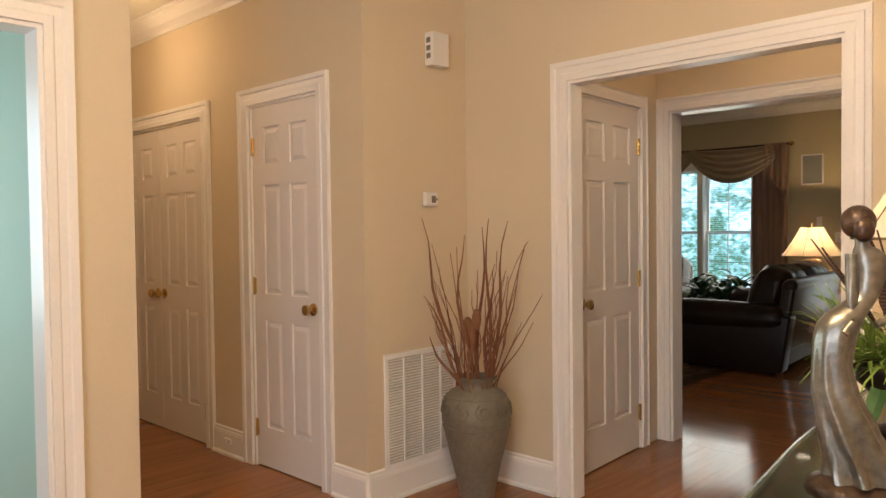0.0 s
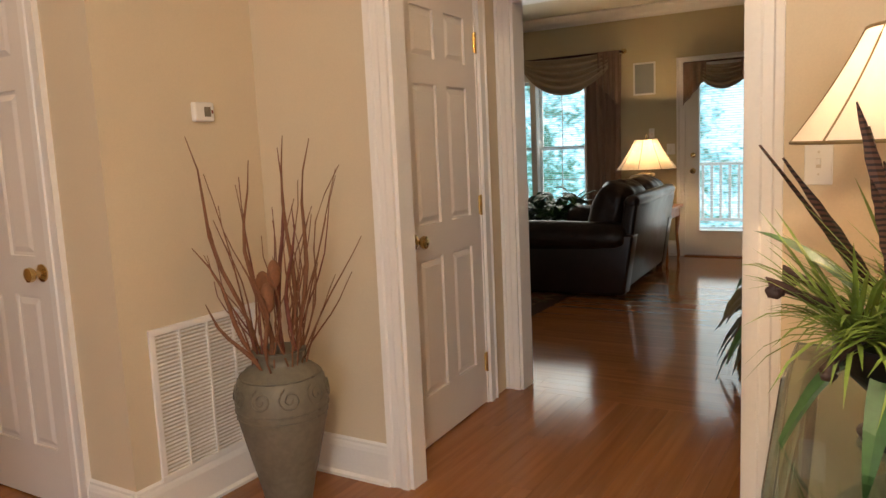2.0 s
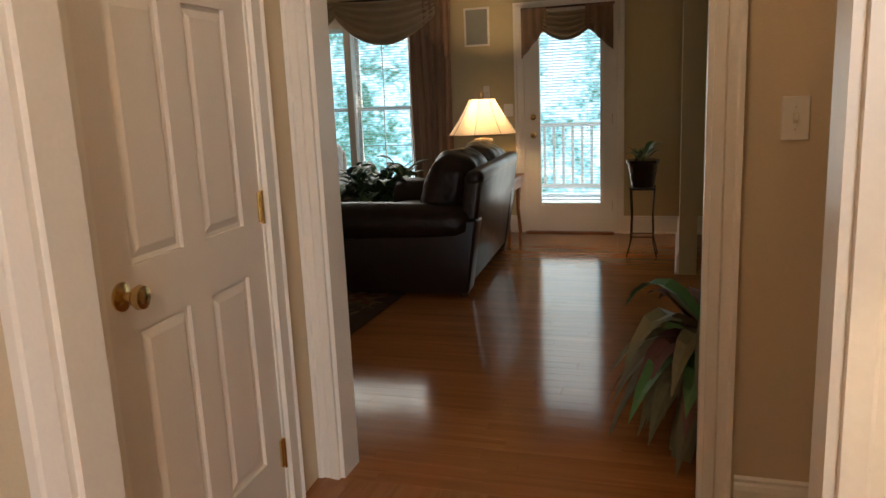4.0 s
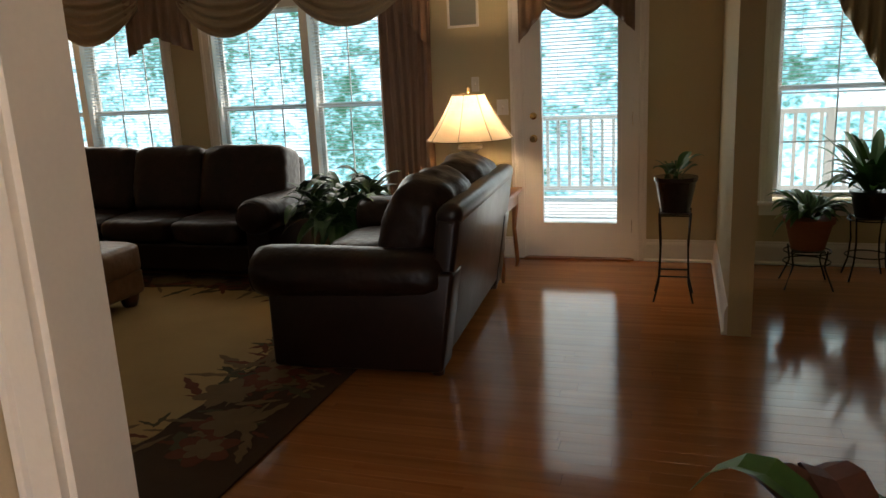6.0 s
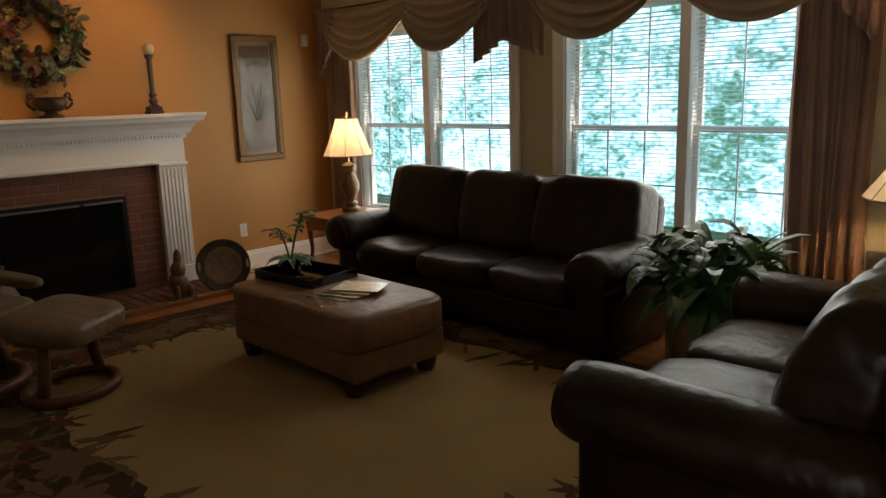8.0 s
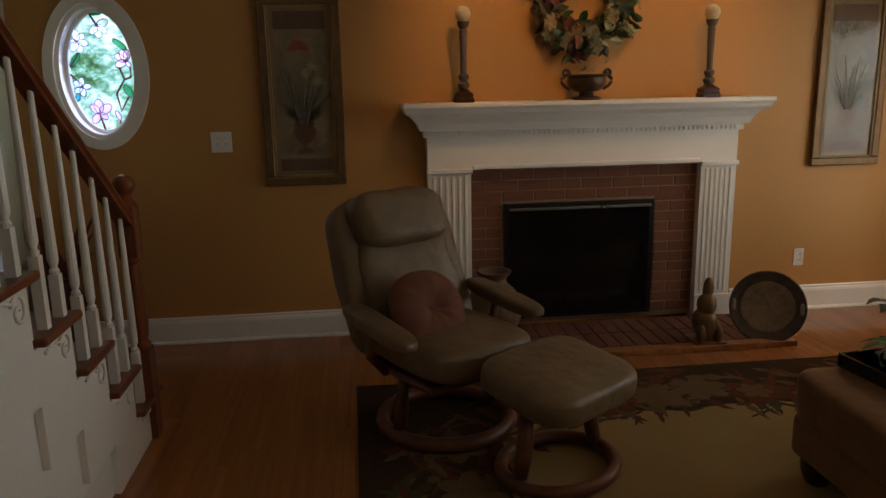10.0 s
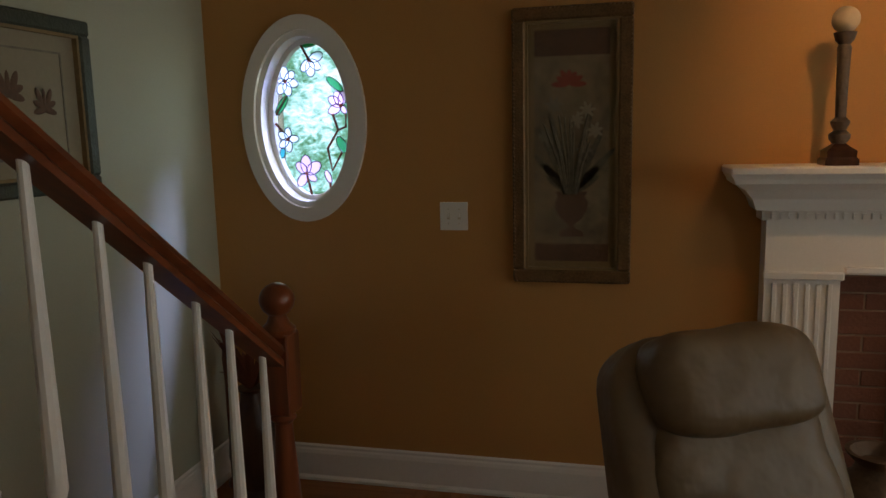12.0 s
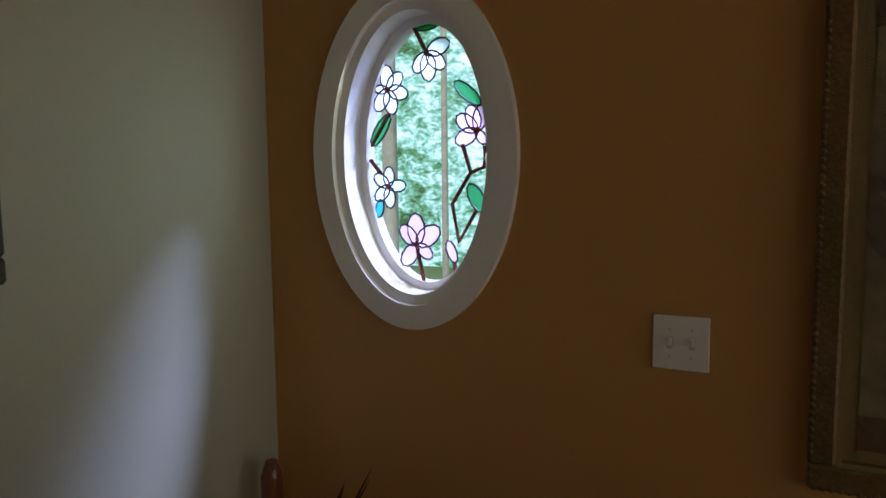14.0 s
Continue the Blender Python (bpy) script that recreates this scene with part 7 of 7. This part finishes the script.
# arrangement with feathers and grass
ar = thing("feather_arrangement", "striped feathers, grass tufts and leaves in a dark bowl", "flower arrangement", (-0.155, 2.02, TZ))
part("bowl", lathe([(0.07, 0), (0.075, 0.012), (0.03, 0.03), (0.025, 0.06), (0.07, 0.09), (0.11, 0.13), (0.115, 0.17), (0.10, 0.17)], 28), M_BLACK, ar, smooth=40)
rnd = random.Random(8)
for cx, cy, cz in ((-0.07, -0.05, 0.17), (0.02, -0.08, 0.18), (0.06, 0.05, 0.18)):
    bm = bmesh.new()
    for i in range(130):
        leaf(bm, (cx + rnd.uniform(-0.015, 0.015), cy + rnd.uniform(-0.015, 0.015), cz), rnd.uniform(0, 6.283), rnd.uniform(0.13, 0.25), 0.008, rnd.uniform(0.3, 1.3), rnd.uniform(0.2, 0.8), n=4)
    tagged(part("grass_tuft", bm, M_GRASS, ar, "yellow-green artificial grass tuft"), kind="stuff")
for a, ln, w, lf, dr in ((2.9, 0.30, 0.055, 0.9, 0.35), (3.6, 0.27, 0.05, 0.1, 1.0), (4.4, 0.22, 0.05, 0.2, 1.2), (5.3, 0.25, 0.05, 0.9, 0.4), (0.4, 0.25, 0.05, 0.7, 0.5), (1.5, 0.25, 0.05, 0.7, 0.5)):
    bm = bmesh.new()
    leaf(bm, (0, 0, 0.17), a, ln, w, lf, dr, n=8)
    part("long_leaf", bm, M_PLANT2, ar, "long blue-green leaf")
rf = random.Random(5)
for a, tilt, ln in [(3.0, 0.52, 0.40), (3.25, 0.44, 0.36)] + [(rf.uniform(0, 6.28), rf.uniform(0.04, 0.24), rf.uniform(0.28, 0.45)) for _ in range(24)]:
    d = Vector((math.cos(a) * math.sin(tilt), math.sin(a) * math.sin(tilt), math.cos(tilt)))
    bm = bmesh.new()
    sd = Vector((-math.sin(a + 0.6), math.cos(a + 0.6), 0))
    n = 14
    rows = []
    for i in range(n + 1):
        t = i / n
        c = Vector((0, 0, 0.14)) + d * ln * t + Vector((math.cos(a), math.sin(a), 0)) * 0.04 * t * t
        w = (0.022 if tilt > 0.4 else 0.017) * math.sin(math.pi * min(0.99, 0.12 + t * 0.88)) ** 0.7 * (1 if i % 2 else 0.8)
        rows.append([bm.verts.new(c + sd * w), bm.verts.new(c + d.cross(sd) * 0.004), bm.verts.new(c - sd * w)])
    for p, q in zip(rows, rows[1:]):
        bm.faces.new((p[0], p[1], q[1], q[0])); bm.faces.new((p[1], p[2], q[2], q[1]))
    part("feather", bm, M_FEATHERB, ar, "dark brown striped feather")
for a, ln in ((3.5, 0.22), (4.1, 0.2), (2.9, 0.2)):
    pts = []
    for i in range(24):
        t = i / 23
        if t < 0.7:
            q = t / 0.7
            pts.append((math.cos(a) * ln * q, math.sin(a) * ln * q, 0.17 + 0.10 * q - 0.12 * q * q * (1 if a > 3.8 else 0)))
        else:
            q = (t - 0.7) / 0.3 * 5.5
            r = 0.011 * (1 - 0.5 * (t - 0.7) / 0.3)
            pts.append((pts[15][0] + math.cos(a) * r * math.sin(q), pts[15][1] + math.sin(a) * r * math.sin(q), pts[15][2] - r + r * math.cos(q)))
    part("curled_fiddlehead", tube(bmesh.new(), pts, [0.004 + 0.007 * k / 23 for k in range(24)], 6), M_FEATHER, ar, smooth=True)

LB = [(0.075, 0), (0.078, 0.015), (0.045, 0.03), (0.05, 0.06), (0.085, 0.14), (0.09, 0.2), (0.06, 0.28), (0.03, 0.33), (0.035, 0.36), (0.02, 0.38)]
table_lamp("table_lamp", "lit foyer table lamp with a cream bell shade and brass base", (-0.125, 2.42, TZ), LB, 0.705, 0.12, 0.255, 0.22, 20, M_SHADEFOY, M_BRASS, group="lit table lamps", color=(1, 0.7, 0.42))

# recessed ceiling lights
for x, y in ((-3.49, 7.8), (-2.4, 8.2), (-2.4, 6.27), (-4.9, 6.3), (-6.45, 6.0), (-6.45, 7.1)):
    r = thing("ceiling_light", "white recessed ceiling light", "ceiling light", (x, y, H), group="recessed ceiling lights")
    part("light_trim", lathe([(0.095, -0.0005), (0.095, -0.008), (0.07, -0.008), (0.068, -0.0008)], 28), M_TRIM, r)
    part("light_lens", lathe([(0.066, -0.001), (0.066, -0.004), (0.01, -0.004)], 24), glow("recessed_lens", (1, 0.8, 0.6), 2.5), r)

# chandelier of the foyer, above and behind the walker
cl = thing("chandelier", "brass foyer chandelier with glass bowl", "chandelier", (-0.2, 0.3, H))
part("canopy", lathe([(0.06, -0.0005), (0.06, -0.01), (0.02, -0.03), (0.008, -0.03)], 20), M_BRASS, cl)
part("stem", tube(bmesh.new(), [(0, 0, -0.03), (0, 0, -0.25)], 0.008), M_BRASS, cl)
for k in range(5):
    a = k * 1.2566
    part("arm", tube(bmesh.new(), [(0.02 * math.cos(a), 0.02 * math.sin(a), -0.24), (0.12 * math.cos(a), 0.12 * math.sin(a), -0.27), (0.2 * math.cos(a), 0.2 * math.sin(a), -0.22), (0.2 * math.cos(a), 0.2 * math.sin(a), -0.17)], 0.006), M_BRASS, cl)

# ---- floor boards ----
def board_mesh(ln, w=0.0825):
    bm = bmesh.new()
    e = 0.0003
    lo = [bm.verts.new(v) for v in ((e, e, -0.012), (ln - e, e, -0.012), (ln - e, w - e, -0.012), (e, w - e, -0.012))]
    md = [bm.verts.new((v.co.x, v.co.y, -0.0004)) for v in lo]
    hi = [bm.verts.new(v) for v in ((e + 0.0003, e + 0.0003, 0), (ln - e - 0.0003, e + 0.0003, 0), (ln - e - 0.0003, w - e - 0.0003, 0), (e + 0.0003, w - e - 0.0003, 0))]
    bm.faces.new(hi)
    for p, q in ((lo, md), (md, hi)):
        for i in range(4):
            bm.faces.new((p[i], p[(i + 1) % 4], q[(i + 1) % 4], q[i]))
    return bm


BW_ = 0.0825
LENS = (0.55, 0.8, 1.1, 1.5)
bmd = {}
for ln in LENS:
    b = board_mesh(ln)
    me = bpy.data.meshes.new("floor_board"); b.to_mesh(me); b.free(); me.materials.append(M_FLOOR)
    bmd[ln] = me
floor = struct(new("floor"), "glossy red oak strip floor")
rnd = random.Random(77)
near, YSPLIT = [], 4.17
for name_, mt, along_x, (a0, a1), (c0, c1), box_ in (("floor_boards_living", M_FLOORJ, True, (XF, 3.2), (YSPLIT, YF), (-2.5, -0.9, 4.1, 7.4)), ("floor_boards_foyer", M_FLOORJY, False, (-3.1, YSPLIT), (XF, 3.2), (-2.3, -0.5, 1.8, 4.2))):
    vv, ff, cnt = [], [], 0
    c = c0
    while c < c1 - 0.01:
        a = a0 - rnd.uniform(0, 1.0)
        w = min(BW_, c1 - c)
        while a < a1:
            ln = rnd.choice(LENS)
            mid = (a + ln / 2, c + w / 2) if along_x else (c + w / 2, a + ln / 2)
            inside = a > a0 and a + ln < a1 and w == BW_
            if box_[0] < mid[0] < box_[1] and box_[2] < mid[1] < box_[3] and cnt < 150 and inside:
                near.append((a, c, ln, along_x)); cnt += 1
            elif along_x or mid[1] > YS - 0.2 or mid[0] > -5.75:
                e = 0.0003
                p0, p1, q0, q1 = max(a, a0) + e, min(a + ln, a1) - e, c + e, c + w - e
                k = len(vv)
                s = 0.0003
                quad = [(p0, q0, -0.0004), (p1, q0, -0.0004), (p1, q1, -0.0004), (p0, q1, -0.0004), (p0 + s, q0 + s, 0), (p1 - s, q0 + s, 0), (p1 - s, q1 - s, 0), (p0 + s, q1 - s, 0)]
                fs_ = [(k + 4, k + 5, k + 6, k + 7)] + [(k + i, k + (i + 1) % 4, k + 4 + (i + 1) % 4, k + 4 + i) for i in range(4)]
                if not along_x:
                    quad = [(y_, x_, z_) for x_, y_, z_ in quad]
                    fs_ = [f[::-1] for f in fs_]
                vv += quad; ff += fs_
            a += ln
        c += BW_
    me = bpy.data.meshes.new(name_)
    me.from_pydata(vv, [], ff); me.materials.append(mt)
    o = new("floor_boards", me); o.parent = floor
    tagged(o, "glossy red oak strip floor boards", kind="stuff")
for q in near:
    o = new("floor_board", bmd[q[2]]); o.parent = floor
    o.matrix_world = pose(q[0], q[1], 0) if q[3] else pose(q[1] + BW_, q[0], 0, 0, 0, 90)
